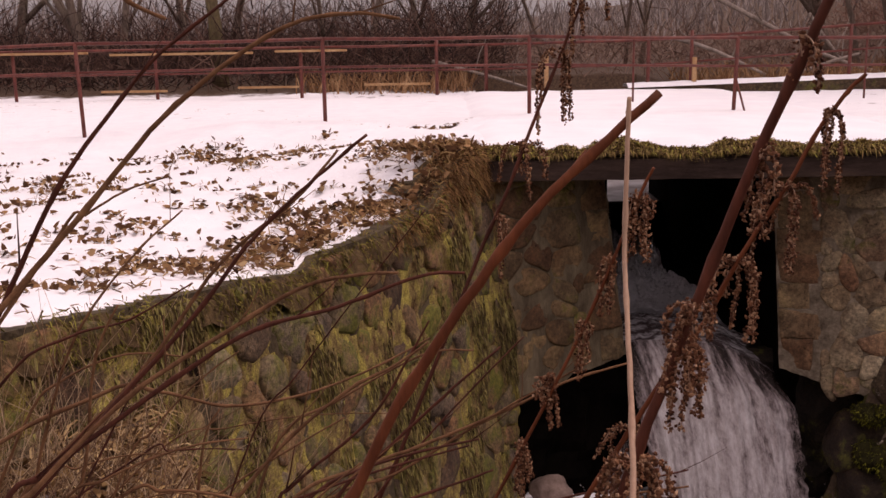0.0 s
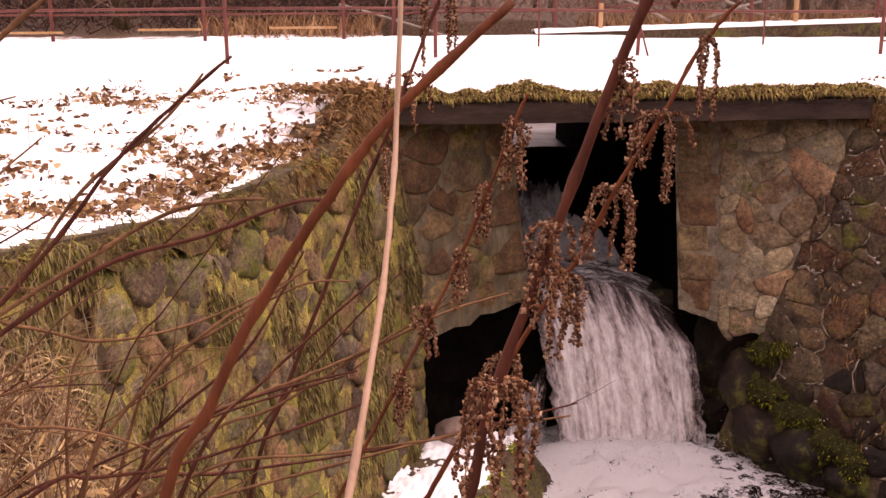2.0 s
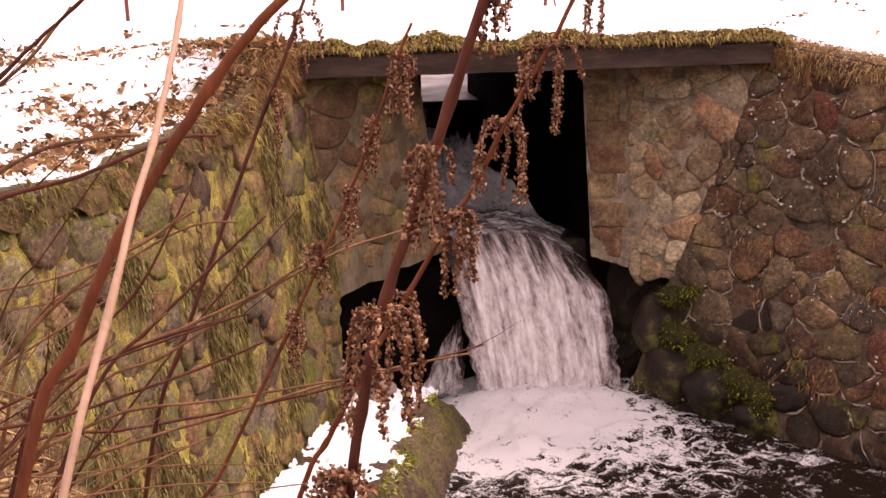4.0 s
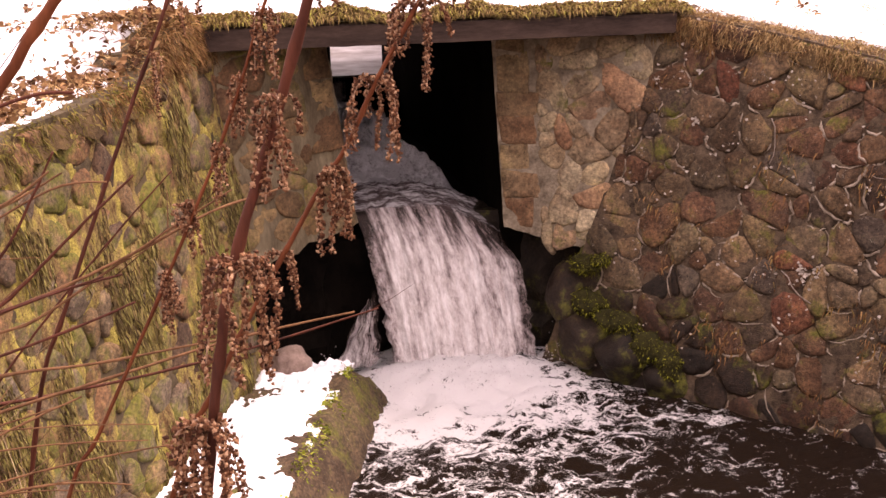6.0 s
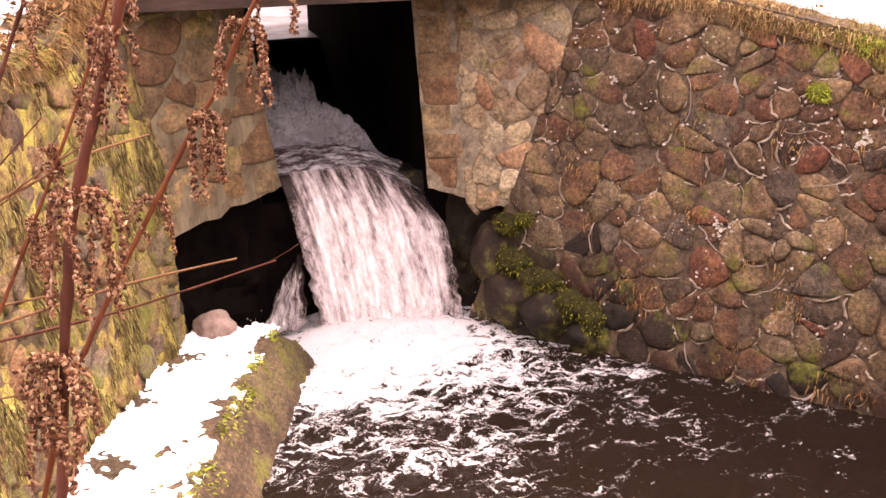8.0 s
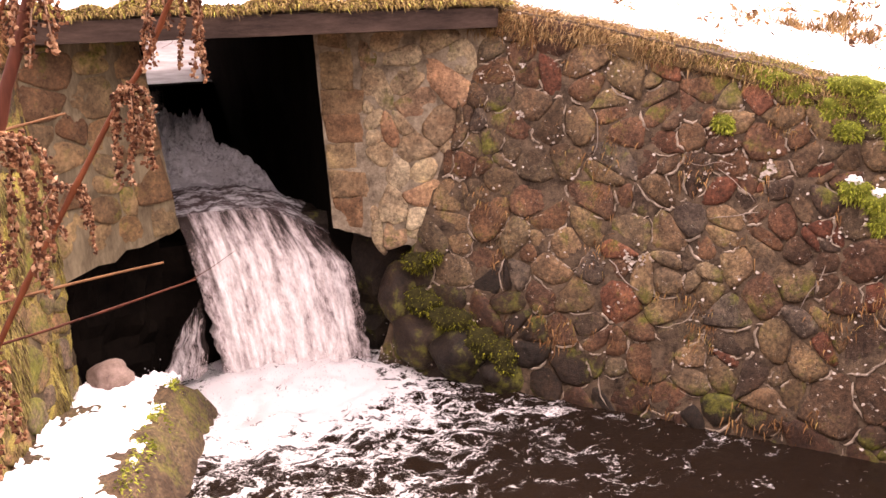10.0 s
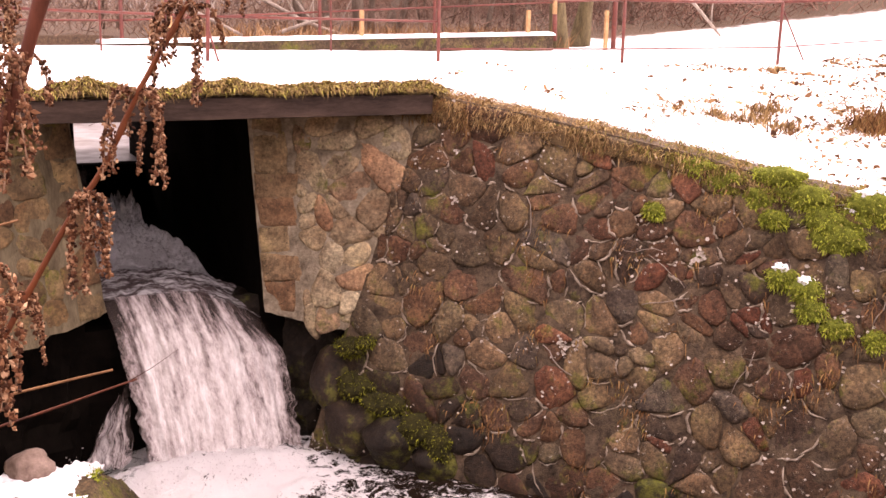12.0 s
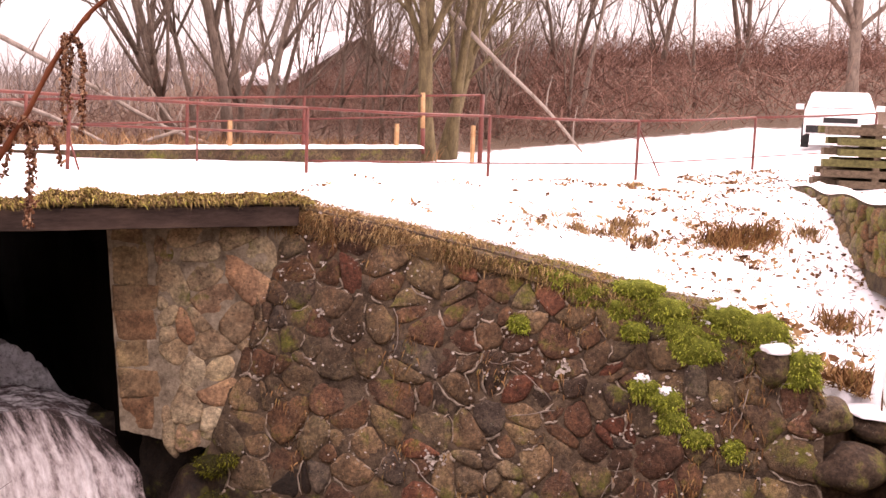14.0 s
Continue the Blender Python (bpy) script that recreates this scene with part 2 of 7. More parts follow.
def mat_pool():
    """Peaty brown water with foam: thick under the fall, then a lacy net, then loose flecks."""
    m, nt, b = material("pool_water")
    tc = nt.nodes.new("ShaderNodeTexCoord")
    warp = node(nt, "ShaderNodeTexNoise", Scale=2.2, Detail=5.0, Roughness=0.65)
    nt.links.new(tc.outputs["Object"], warp.inputs["Vector"])
    add = nt.nodes.new("ShaderNodeVectorMath")
    add.operation = "MULTIPLY_ADD"
    nt.links.new(warp.outputs["Color"], add.inputs[0])
    add.inputs[1].default_value = (0.75, 0.75, 0)
    nt.links.new(tc.outputs["Object"], add.inputs[2])
    mp = nt.nodes.new("ShaderNodeMapping")
    mp.inputs["Scale"].default_value = (1.0, 1.7, 1)
    mp.inputs["Rotation"].default_value = (0, 0, radians(-14))
    nt.links.new(add.outputs[0], mp.inputs["Vector"])
    big, fine = noise_tex(nt, mp.outputs["Vector"], 1.5, 5, 0.65), noise_tex(nt, mp.outputs["Vector"], 22, 5, 0.75)

    def lace(scale):
        vo = node(nt, "ShaderNodeTexVoronoi", Scale=scale)
        vo.feature = "DISTANCE_TO_EDGE"
        nt.links.new(mp.outputs["Vector"], vo.inputs["Vector"])
        return vo.outputs["Distance"]

    def fleck(scale):
        vo = node(nt, "ShaderNodeTexVoronoi", Scale=scale)
        nt.links.new(mp.outputs["Vector"], vo.inputs["Vector"])
        rgb = nt.nodes.new("ShaderNodeSeparateColor")
        nt.links.new(vo.outputs["Color"], rgb.inputs[0])
        return maths(nt, "SUBTRACT", maths(nt, "MULTIPLY", rgb.outputs[0], 0.36), vo.outputs["Distance"])

    sep = nt.nodes.new("ShaderNodeSeparateXYZ")
    nt.links.new(tc.outputs["Object"], sep.inputs[0])
    dx = maths(nt, "MULTIPLY", maths(nt, "SUBTRACT", sep.outputs["X"], 2.55), 0.85)
    dy = maths(nt, "MULTIPLY", maths(nt, "SUBTRACT", sep.outputs["Y"], 9.95), 1.0)
    d = maths(nt, "SQRT", maths(nt, "ADD", maths(nt, "MULTIPLY", dx, dx), maths(nt, "MULTIPLY", dy, dy)))
    level = ramp(nt, maths(nt, "MULTIPLY", d, 0.2), [(0.10, (0.95, 0.95, 0.95)), (0.24, (0.52, 0.52, 0.52)), (0.36, (0.37, 0.37, 0.37)), (0.56, (0.19, 0.19, 0.19)), (1.0, (0.0, 0.0, 0.0))])
    level = maths(nt, "ADD", level, maths(nt, "MULTIPLY", maths(nt, "SUBTRACT", big, 0.5), 1.3))
    net = maths(nt, "ADD", maths(nt, "MULTIPLY", lace(3.2), 1.1), maths(nt, "MULTIPLY", lace(9.0), 0.8))
    f = maths(nt, "ADD", maths(nt, "SUBTRACT", level, net), maths(nt, "MULTIPLY", maths(nt, "SUBTRACT", fine, 0.5), 1.2))
    foam = ramp(nt, f, [(0.14, (0, 0, 0)), (0.34, (1, 1, 1))])
    spots = maths(nt, "ADD", fleck(10.0), maths(nt, "MULTIPLY", level, 0.16))
    foam = maths(nt, "MAXIMUM", foam, ramp(nt, spots, [(0.20, (0, 0, 0)), (0.26, (0.9, 0.9, 0.9))]))
    c = mix(nt, foam, (0.016, 0.0085, 0.0045), (0.88, 0.85, 0.85))
    paint(nt, b, c, 0.1, 0.12)
    nt.links.new(ramp(nt, foam, [(0.0, (0.12, 0.12, 0.12)), (1.0, (0.8, 0.8, 0.8))]), b.inputs["Roughness"])
    bump(nt, b, mix(nt, 0.5, big, fine), 0.9, 0.10)
    return m


M_GROUND, M_SNOW = mat_ground(), mat_snow()
BROWNS = [(0.112, 0.069, 0.045), (0.095, 0.069, 0.050), (0.116, 0.090, 0.060), (0.138, 0.065, 0.045), (0.086, 0.074, 0.064), (0.129, 0.099, 0.064), (0.103, 0.065, 0.047), (0.099, 0.083, 0.060), (0.168, 0.125, 0.084), (0.073, 0.057, 0.046), (0.129, 0.103, 0.074), (0.116, 0.069, 0.048)]
OCHRES = [(0.408, 0.369, 0.259), (0.358, 0.329, 0.245), (0.445, 0.422, 0.326), (0.358, 0.247, 0.171), (0.383, 0.355, 0.267), (0.321, 0.281, 0.207), (0.284, 0.221, 0.163), (0.42, 0.381, 0.274)]
GREYS = [(0.16, 0.135, 0.095), (0.18, 0.14, 0.085), (0.11, 0.085, 0.064), (0.19, 0.125, 0.075), (0.15, 0.13, 0.105)]
M_STONE = mat_stone("wing_wall_stone", BROWNS, 0.36, 0.18, grain=0.7)
M_WETSTONE = mat_stone("wet_algae_stone", [(0.03, 0.021, 0.015), (0.045, 0.03, 0.02), (0.022, 0.017, 0.013), (0.06, 0.035, 0.024)], 0.0, 0.3, wet=True)
M_QUOIN = mat_stone("quoin_stone", [(0.30, 0.245, 0.16), (0.25, 0.195, 0.13), (0.25, 0.17, 0.11), (0.33, 0.28, 0.185)], 0.05, 0.12, grain=0.5)
M_RENDER = mat_plain("streaked_lime_render", (0.06, 0.043, 0.026), (0.26, 0.215, 0.135), 3.5, strength=0.9, distance=0.02, stretch=(1.4, 1.4, 0.4))
M_STAINED = mat_stone("stained_abutment_stone", [(0.18, 0.125, 0.07), (0.14, 0.10, 0.06), (0.21, 0.16, 0.095), (0.13, 0.085, 0.052), (0.17, 0.135, 0.085)], 0.06, 0.2, grain=0.45)
M_OCHRE = mat_stone("abutment_stone", OCHRES, 0.16, 0.12, grain=0.6)
M_MOSSY = mat_stone("mossy_stone", GREYS, 0.2, 0.42)
# almost black: the shade of the undercut is in this base colour
M_DARK = mat_stone("shade_dark_stone", [(0.012, 0.009, 0.008), (0.02, 0.016, 0.013)], 0.0, 0.1, wet=True)
M_MORTAR = mat_plain("weathered_mortar", (0.012, 0.008, 0.006), (0.17, 0.122, 0.08), 8.0, strength=0.9, distance=0.02)
M_RIDGE = mat_plain("pale_mortar_ridges", (0.11, 0.08, 0.055), (0.46, 0.385, 0.305), 9, strength=0.9, distance=0.01)
# near-black puts the deep shade under the bridge into the stone colour
M_BLACK = mat_plain("shade_black_stone", (0.002, 0.0016, 0.0013), (0.008, 0.006, 0.0045), 3, rough=0.9, spec=0.03)
M_LIME = mat_plain("lime_mortar", (0.10, 0.075, 0.05), (0.42, 0.355, 0.26), 6.0, strength=0.9, distance=0.02)
M_DARKMORTAR = mat_plain("damp_mortar", (0.03, 0.022, 0.014), (0.12, 0.09, 0.05), 4, strength=0.9, distance=0.02)
M_CONCRETE = mat_plain("stained_concrete", (0.02, 0.013, 0.011), (0.09, 0.06, 0.047), 2.5, stretch=(0.6, 1, 3))
M_RUST = mat_plain("red_painted_rusty_steel", (0.07, 0.015, 0.011), (0.19, 0.048, 0.032), 6, rough=0.6, spec=0.4)
M_YELLOW = mat_plain("faded_yellow_paint", (0.32, 0.16, 0.065), (0.52, 0.34, 0.18), 5, rough=0.7)
M_TIMBER = mat_plain("weathered_timber", (0.06, 0.042, 0.026), (0.20, 0.15, 0.10), 3, stretch=(1, 8, 8))
M_BARK = mat_plain("bark", (0.10, 0.073, 0.058), (0.30, 0.235, 0.185), 5, stretch=(2, 2, 0.5), strength=0.9, distance=0.03)
M_BARKMOSS = mat_plain("mossy_bark", (0.075, 0.055, 0.033), (0.22, 0.175, 0.09), 4, stretch=(2, 2, 0.6), strength=0.9, distance=0.03)
M_PALEBARK = mat_plain("pale_bark", (0.16, 0.125, 0.10), (0.40, 0.34, 0.29), 4, stretch=(2, 2, 0.6))
M_REDSTEM = mat_plain("red_brown_stem", (0.06, 0.016, 0.006), (0.18, 0.055, 0.021), 14, rough=0.7, spec=0.14, stretch=(1, 1, 0.2), distance=0.002)
M_DARKSTEM = mat_plain("dark_red_stem", (0.032, 0.010, 0.006), (0.11, 0.034, 0.019), 16, rough=0.7, spec=0.14, stretch=(1, 1, 0.2), distance=0.002)
M_TANSTEM = mat_plain("tan_stem", (0.22, 0.125, 0.075), (0.42, 0.28, 0.19), 14, rough=0.6, spec=0.3, stretch=(1, 1, 0.2), distance=0.002)
M_TWIG = mat_plain("brown_twig", (0.06, 0.026, 0.012), (0.23, 0.12, 0.058), 12, rough=0.75, spec=0.12, distance=0.002)
M_SEED = mat_island("dry_seed_heads", [(0.0, (0.03, 0.011, 0.006)), (0.4, (0.11, 0.043, 0.022)), (0.75, (0.22, 0.105, 0.056)), (1.0, (0.44, 0.28, 0.18))])
M_DRYGRASS = mat_island("dry_grass", [(0.0, (0.06, 0.026, 0.011)), (0.45, (0.19, 0.095, 0.038)), (0.8, (0.32, 0.185, 0.08)), (1.0, (0.18, 0.14, 0.04))])
M_GREENGRASS = mat_island("mossy_grass", [(0.0, (0.06, 0.042, 0.015)), (0.4, (0.14, 0.115, 0.028)), (0.75, (0.23, 0.21, 0.04)), (1.0, (0.2, 0.12, 0.05))])
M_MOSS = mat_island("bright_moss", [(0.0, (0.09, 0.11, 0.015)), (0.4, (0.22, 0.26, 0.03)), (0.8, (0.36, 0.40, 0.05)), (1.0, (0.28, 0.24, 0.08))])
M_DARKMOSS = mat_island("dark_moss", [(0.0, (0.022, 0.018, 0.006)), (0.45, (0.08, 0.075, 0.012)), (0.8, (0.19, 0.19, 0.022)), (1.0, (0.34, 0.34, 0.035))])
M_BLANKET = mat_blanket()
M_HANGMOSS = mat_island("hanging_moss", [(0.0, (0.045, 0.030, 0.016)), (0.3, (0.13, 0.095, 0.045)), (0.6, (0.20, 0.17, 0.06)), (0.85, (0.33, 0.30, 0.10)), (1.0, (0.22, 0.135, 0.07))])
M_LEAF = mat_island("dead_leaves", [(0.0, (0.05, 0.022, 0.012)), (0.45, (0.15, 0.075, 0.036)), (0.85, (0.30, 0.17, 0.08)), (1.0, (0.42, 0.29, 0.16))])
M_GOLDGRASS = mat_island("golden_dead_grass", [(0.0, (0.08, 0.040, 0.018)), (0.4, (0.21, 0.125, 0.055)), (0.8, (0.38, 0.25, 0.115)), (1.0, (0.52, 0.38, 0.20))])
M_DECKTURF = mat_island("deck_turf", [(0.0, (0.05, 0.027, 0.012)), (0.35, (0.14, 0.085, 0.032)), (0.65, (0.20, 0.155, 0.04)), (0.85, (0.30, 0.20, 0.09)), (1.0, (0.34, 0.33, 0.06))])
M_SCRUB = mat_island("scrub_twigs", [(0.0, (0.09, 0.05, 0.038)), (0.5, (0.19, 0.115, 0.09)), (1.0, (0.33, 0.22, 0.18))])
M_DARKSCRUB = mat_island("dark_scrub_twigs", [(0.0, (0.022, 0.013, 0.011)), (0.6, (0.085, 0.045, 0.036)), (1.0, (0.19, 0.115, 0.09))])
M_FALL, M_POOL = mat_falling_water(), mat_pool()
M_SPLASH = mat_falling_water("splashing_water", 0.62)
M_FOAM = mat_plain("foam", (0.62, 0.57, 0.58), (0.9, 0.87, 0.88), 9, rough=0.6, strength=0.9, distance=0.03)

# ------------------------------------------------------------------ building helpers


def raw(name, verts, faces, mat, parent=None, smooth=False, uvs=None):
    me = bpy.data.meshes.new(name)
    me.from_pydata([tuple(map(float, v)) for v in verts], [], faces)
    me.materials.append(mat)
    if uvs is not None:
        layer = me.uv_layers.new(name="UVMap")
        for loop in me.loops:
            layer.data[loop.index].uv = uvs[loop.vertex_index]
    if smooth:
        me.polygons.foreach_set("use_smooth", [True] * len(me.polygons))
    me.update()
    ob = new(name, me)
    if parent is not None:
        ob.parent = parent
    return ob


def part(name, bm, mat, parent=None, label="", smooth=False):
    me = bpy.data.meshes.new(name)
    bm.to_mesh(me)
    bm.free()
    me.materials.append(mat)
    if smooth:
        me.polygons.foreach_set("use_smooth", [True] * len(me.polygons))
    ob = new(name, me)
    if parent is not None:
        ob.parent = parent
    return tagged(ob, label)


def empty(name, at=(0, 0, 0)):
    e = new(name)
    e.location = at
    e.empty_display_size = 0.2
    return e


class Tubes:
    """Collects tapered tubes into one mesh."""

    def __init__(self):
        self.v, self.f = [], []

    def add(self, pts, radii, sides=5):
        pts = [Vector(p) for p in pts]
        base, n = len(self.v), len(pts)
        side = None
        for i, p in enumerate(pts):
            t = (pts[min(i + 1, n - 1)] - pts[max(i - 1, 0)]).normalized()
            if side is None:
                side = t.orthogonal().normalized()
            side = (side - t * side.dot(t)).normalized()
            other = t.cross(side)
            for k in range(sides):
                a = 2 * math.pi * k / sides
                self.v.append(p + (side * math.cos(a) + other * math.sin(a)) * radii[i])
        for i in range(n - 1):
            for k in range(sides):
                a, b = base + i * sides + k, base + i * sides + (k + 1) % sides
                self.f.append((a, b, b + sides, a + sides))
        self.f.append(tuple(base + k for k in reversed(range(sides))))
        self.f.append(tuple(base + (n - 1) * sides + k for k in range(sides)))

    def make(self, name, mat, parent=None, smooth=True, origin=None):
        v = self.v if origin is None else [p - Vector(origin) for p in self.v]
        return raw(name, v, self.f, mat, parent, smooth)


def spline(pts, steps=4):
    """Smooth points through the given ones."""
    pts = [Vector(p) for p in pts]
    if len(pts) < 3:
        return pts
    out = []
    for i in range(len(pts) - 1):
        p0, p1, p2, p3 = pts[max(i - 1, 0)], pts[i], pts[i + 1], pts[min(i + 2, len(pts) - 1)]
        for k in range(steps):
            t = k / steps
            out.append(0.5 * (2 * p1 + (p2 - p0) * t + (2 * p0 - 5 * p1 + 4 * p2 - p3) * t * t + (3 * p1 - p0 - 3 * p2 + p3) * t ** 3))
    out.append(pts[-1])
    return out


def blades(name, roots, ways, lengths, widths, mat, sag=0.4, seed=1, parent=None):
    """Many narrow leaves as one mesh. roots, ways: n x 3; each leaf bends down by sag times its length."""
    rng = np.random.default_rng(seed)
    n = len(roots)
    roots, ways = np.asarray(roots, float), np.asarray(ways, float)
    ways = ways / np.linalg.norm(ways, axis=1, keepdims=True)
    side = np.cross(ways, rng.normal(size=(n, 3)))
    side /= np.linalg.norm(side, axis=1, keepdims=True) + 1e-9
    L, w = np.asarray(lengths)[:, None], np.asarray(widths)[:, None]
    down = np.array([0, 0, -1.0])
    mid = roots + ways * L * 0.55 + down * L * sag * 0.25
    tip = roots + ways * L + down * L * sag
    v = np.stack([roots - side * w, roots + side * w, mid + side * w * 0.8, mid - side * w * 0.8, tip], 1).reshape(-1, 3)
    b = np.arange(n) * 5
    me = bpy.data.meshes.new(name)
    quads = np.stack([b, b + 1, b + 2, b + 3], 1)
    tris = np.stack([b + 3, b + 2, b + 4], 1)
    me.vertices.add(len(v))
    me.vertices.foreach_set("co", v.ravel())
    loops = np.concatenate([quads.ravel(), tris.ravel()])
    me.loops.add(len(loops))
    me.loops.foreach_set("vertex_index", loops.astype(np.int32))
    starts = np.concatenate([np.arange(n) * 4, 4 * n + np.arange(n) * 3])
    me.polygons.add(2 * n)
    me.polygons.foreach_set("loop_start", starts.astype(np.int32))
    me.update(calc_edges=True)
    me.validate()
    me.materials.append(mat)
    ob = new(name, me)
    if parent is not None:
        ob.parent = parent
    return ob


def twigs(name, roots, ways, lengths, radii, mat, bend=0.25, seed=1, parent=None):
    """Many thin three-sided tapered twigs as one mesh."""
    rng = np.random.default_rng(seed)
    n = len(roots)
    roots, ways = np.asarray(roots, float), np.asarray(ways, float)
    ways = ways / np.linalg.norm(ways, axis=1, keepdims=True)
    L, r = np.asarray(lengths)[:, None], np.asarray(radii)[:, None]
    off = rng.normal(size=(n, 3))
    off -= ways * (off * ways).sum(1, keepdims=True)
    off /= np.linalg.norm(off, axis=1, keepdims=True) + 1e-9
    oth = np.cross(ways, off)
    mid = roots + ways * L * 0.5 + off * L * bend * 0.3
    tip = roots + ways * L - off * L * bend * 0.2
    rings = []
    for c, s in ((roots, 1.0), (mid, 0.7), (tip, 0.25)):
        for k in range(3):
            a = 2 * math.pi * k / 3
            rings.append(c + (off * math.cos(a) + oth * math.sin(a)) * r * s)
    v = np.stack(rings, 1).reshape(-1, 3)
    b = np.arange(n) * 9
    faces = []
    for j in range(2):
        for k in range(3):
            a0, a1 = 3 * j + k, 3 * j + (k + 1) % 3
            faces.append(np.stack([b + a0, b + a1, b + a1 + 3, b + a0 + 3], 1))
    q = np.concatenate(faces)
    me = bpy.data.meshes.new(name)
    me.vertices.add(len(v))
    me.vertices.foreach_set("co", v.ravel())
    me.loops.add(q.size)
    me.loops.foreach_set("vertex_index", q.ravel().astype(np.int32))
    me.polygons.add(len(q))
    me.polygons.foreach_set("loop_start", (np.arange(len(q)) * 4).astype(np.int32))
    me.update(calc_edges=True)
    me.validate()
    me.materials.append(mat)
    ob = new(name, me)
    if parent is not None:
        ob.parent = parent
    return ob


def smoothstep(a, b, x):
    t = min(max((x - a) / (b - a), 0.0), 1.0)
    return t * t * (3 - 2 * t)


def ns(x, y, z=0.0, s=1.0):
    return noise.noise(Vector((x * s, y * s, z * s)))


# ------------------------------------------------------------------ plan of the place
WATER = -3.88
# right wing wall: its face leans back; along() runs from the bridge towards the near end
RN = Vector((0.7446, 0.6675, 0))
RD = Vector((0.6675, -0.7446, 0))
R_OFF, R_LEAN = 10.294, 0.1607
R_S0 = RD.dot(Vector((4.9, 9.9, 0)))
# left wing wall
LN = Vector((-0.906, 0.423, 0))
LD = Vector((-0.423, -0.906, 0))
L_OFF, L_LEAN = LN.dot(Vector((0.3, 9.9, 0))), 0.10
L_S0 = LD.dot(Vector((0.3, 9.9, 0)))
R_LONG, L_LONG = 5.15, 7.2


def right_face(s, h, out=0.0):
    p = RN * (R_OFF + R_LEAN * h - out) + RD * (R_S0 + s)
    return Vector((p.x, p.y, h))


def left_face(s, h, out=0.0):
    p = LN * (L_OFF + L_LEAN * h - out) + LD * (L_S0 + s)
    return Vector((p.x, p.y, h))


def right_top(s):
    return float(np.interp(s, [-0.3, 0, 1.0, 1.93, 2.7, 3.66, 4.27, 4.77, 4.97, 5.15, 6], [-0.02, -0.06, -0.19, -0.35, -0.48, -0.69, -0.77, -0.96, -1.13, -1.5, -2.2]))


def left_top(s):
    return float(np.interp(s, [-0.3, 0.0, 0.5, 0.75, 0.95, 1.3, 2.2, 3.0, 3.3, 3.9, 4.6, 5.4, 6.0, 7.2], [0.0, 0.04, 0.03, -0.04, -0.18, -0.33, -0.35, -0.38, -0.44, -0.36, -0.31, -0.23, -0.18, -0.18]))


def road_height(x, y):
    z = 0.0
    if x > 12:
        z += 0.052 * (x - 12) * smoothstep(12, 16, x) * (1 - 0.5 * smoothstep(24, 40, x))
    far = max(0.0, y - 22)
    z += 0.004 * far
    z += 3.6 * smoothstep(32, 60, y * 0.55 + x * 0.85) * smoothstep(18, 36, x) + 1.0 * smoothstep(70, 130, y)
    z -= 0.25 * smoothstep(-1, -7, x) * smoothstep(16, 12, y)
    return z


def ground_height(x, y):
    """The ground's height, plus an unseen bank added behind the viewer to block light."""
    rise = min(4.5, 1.3 * max(0.0, -1.6 - y))
    return bed_height(x, y) + rise


def bed_height(x, y):
    p = Vector((x, y, 0))
    lr, sr = RN.dot(p) - R_OFF, RD.dot(p) - R_S0
    ll, sl = LN.dot(p) - L_OFF, LD.dot(p) - L_S0
    z = road_height(x, y)
    lumps = 0.05 * ns(x, y, 0, 0.9) + 0.03 * ns(x, y, 3, 2.7)
    # under the bridge
    if 1.4 < x < 3.65 and 9.0 < y < 18.6:
        return -4.5 if y < 12.4 else -3.2
    if 18.5 < y < 26 and 0.6 < x < 4.6:
        return -2.6
    inside = y < 9.9 and lr < 0.28 and ll < 0.28
    if 0.2 < x < 5.0 and 9.5 < y < 11.4 and 0.5 * x + 0.866 * y < 11.7 and -0.5 * x + 0.866 * y < 9.1:
        return -4.5
    if inside and sr < R_LONG + 0.5:
        if sl < L_LONG + 0.2 or x > -1:
            # bank on the camera's side, falling to the stream bed
            over = x - (0.45 - 0.40 * y)
            bank = -0.50 - 0.065 * y - 2.1 * max(0.0, over)
            return max(bank, -4.5) + lumps
    # right bank, sloping from the wall's top up to the road
    if lr >= 0.28 and y < 14 and x > 4:
        top = right_top(min(max(sr, 0), 5.1))
        if sr > 5.0:
            top -= 0.25 * (sr - 5.0)
        k = smoothstep(0.5, 3.6 + 0.5 * min(max(sr, 0), 7), lr)
        return max(top * (1 - k) + z * k + lumps * smoothstep(0.5, 1.2, lr) * 1.2 + 0.02, -4.5)
    if sr >= R_LONG + 0.5 and lr < 0.12 and x > 2.5:
        return max(-1.6 - 0.9 * (-lr + 0.1) - 0.2 * (sr - 5.6), -4.5) + lumps
    # left bank
    if ll >= 0.28 and y < 14 and x < 2:
        top = left_top(min(max(sl, 0), L_LONG))
        k = smoothstep(0.4, 3.2, ll)
        zz = top * (1 - k) + (z - 0.14 * smoothstep(13.5, 11, y)) * k
        if sl > L_LONG:
            zz -= 0.12 * (sl - L_LONG)
        return zz + lumps * smoothstep(0.5, 1.2, ll) * 1.3
    if y < 9.9 and sl >= L_LONG + 0.2:
        return -0.8 + lumps
    return z + lumps * (0.4 if 13 < y < 19.5 else 1.0)


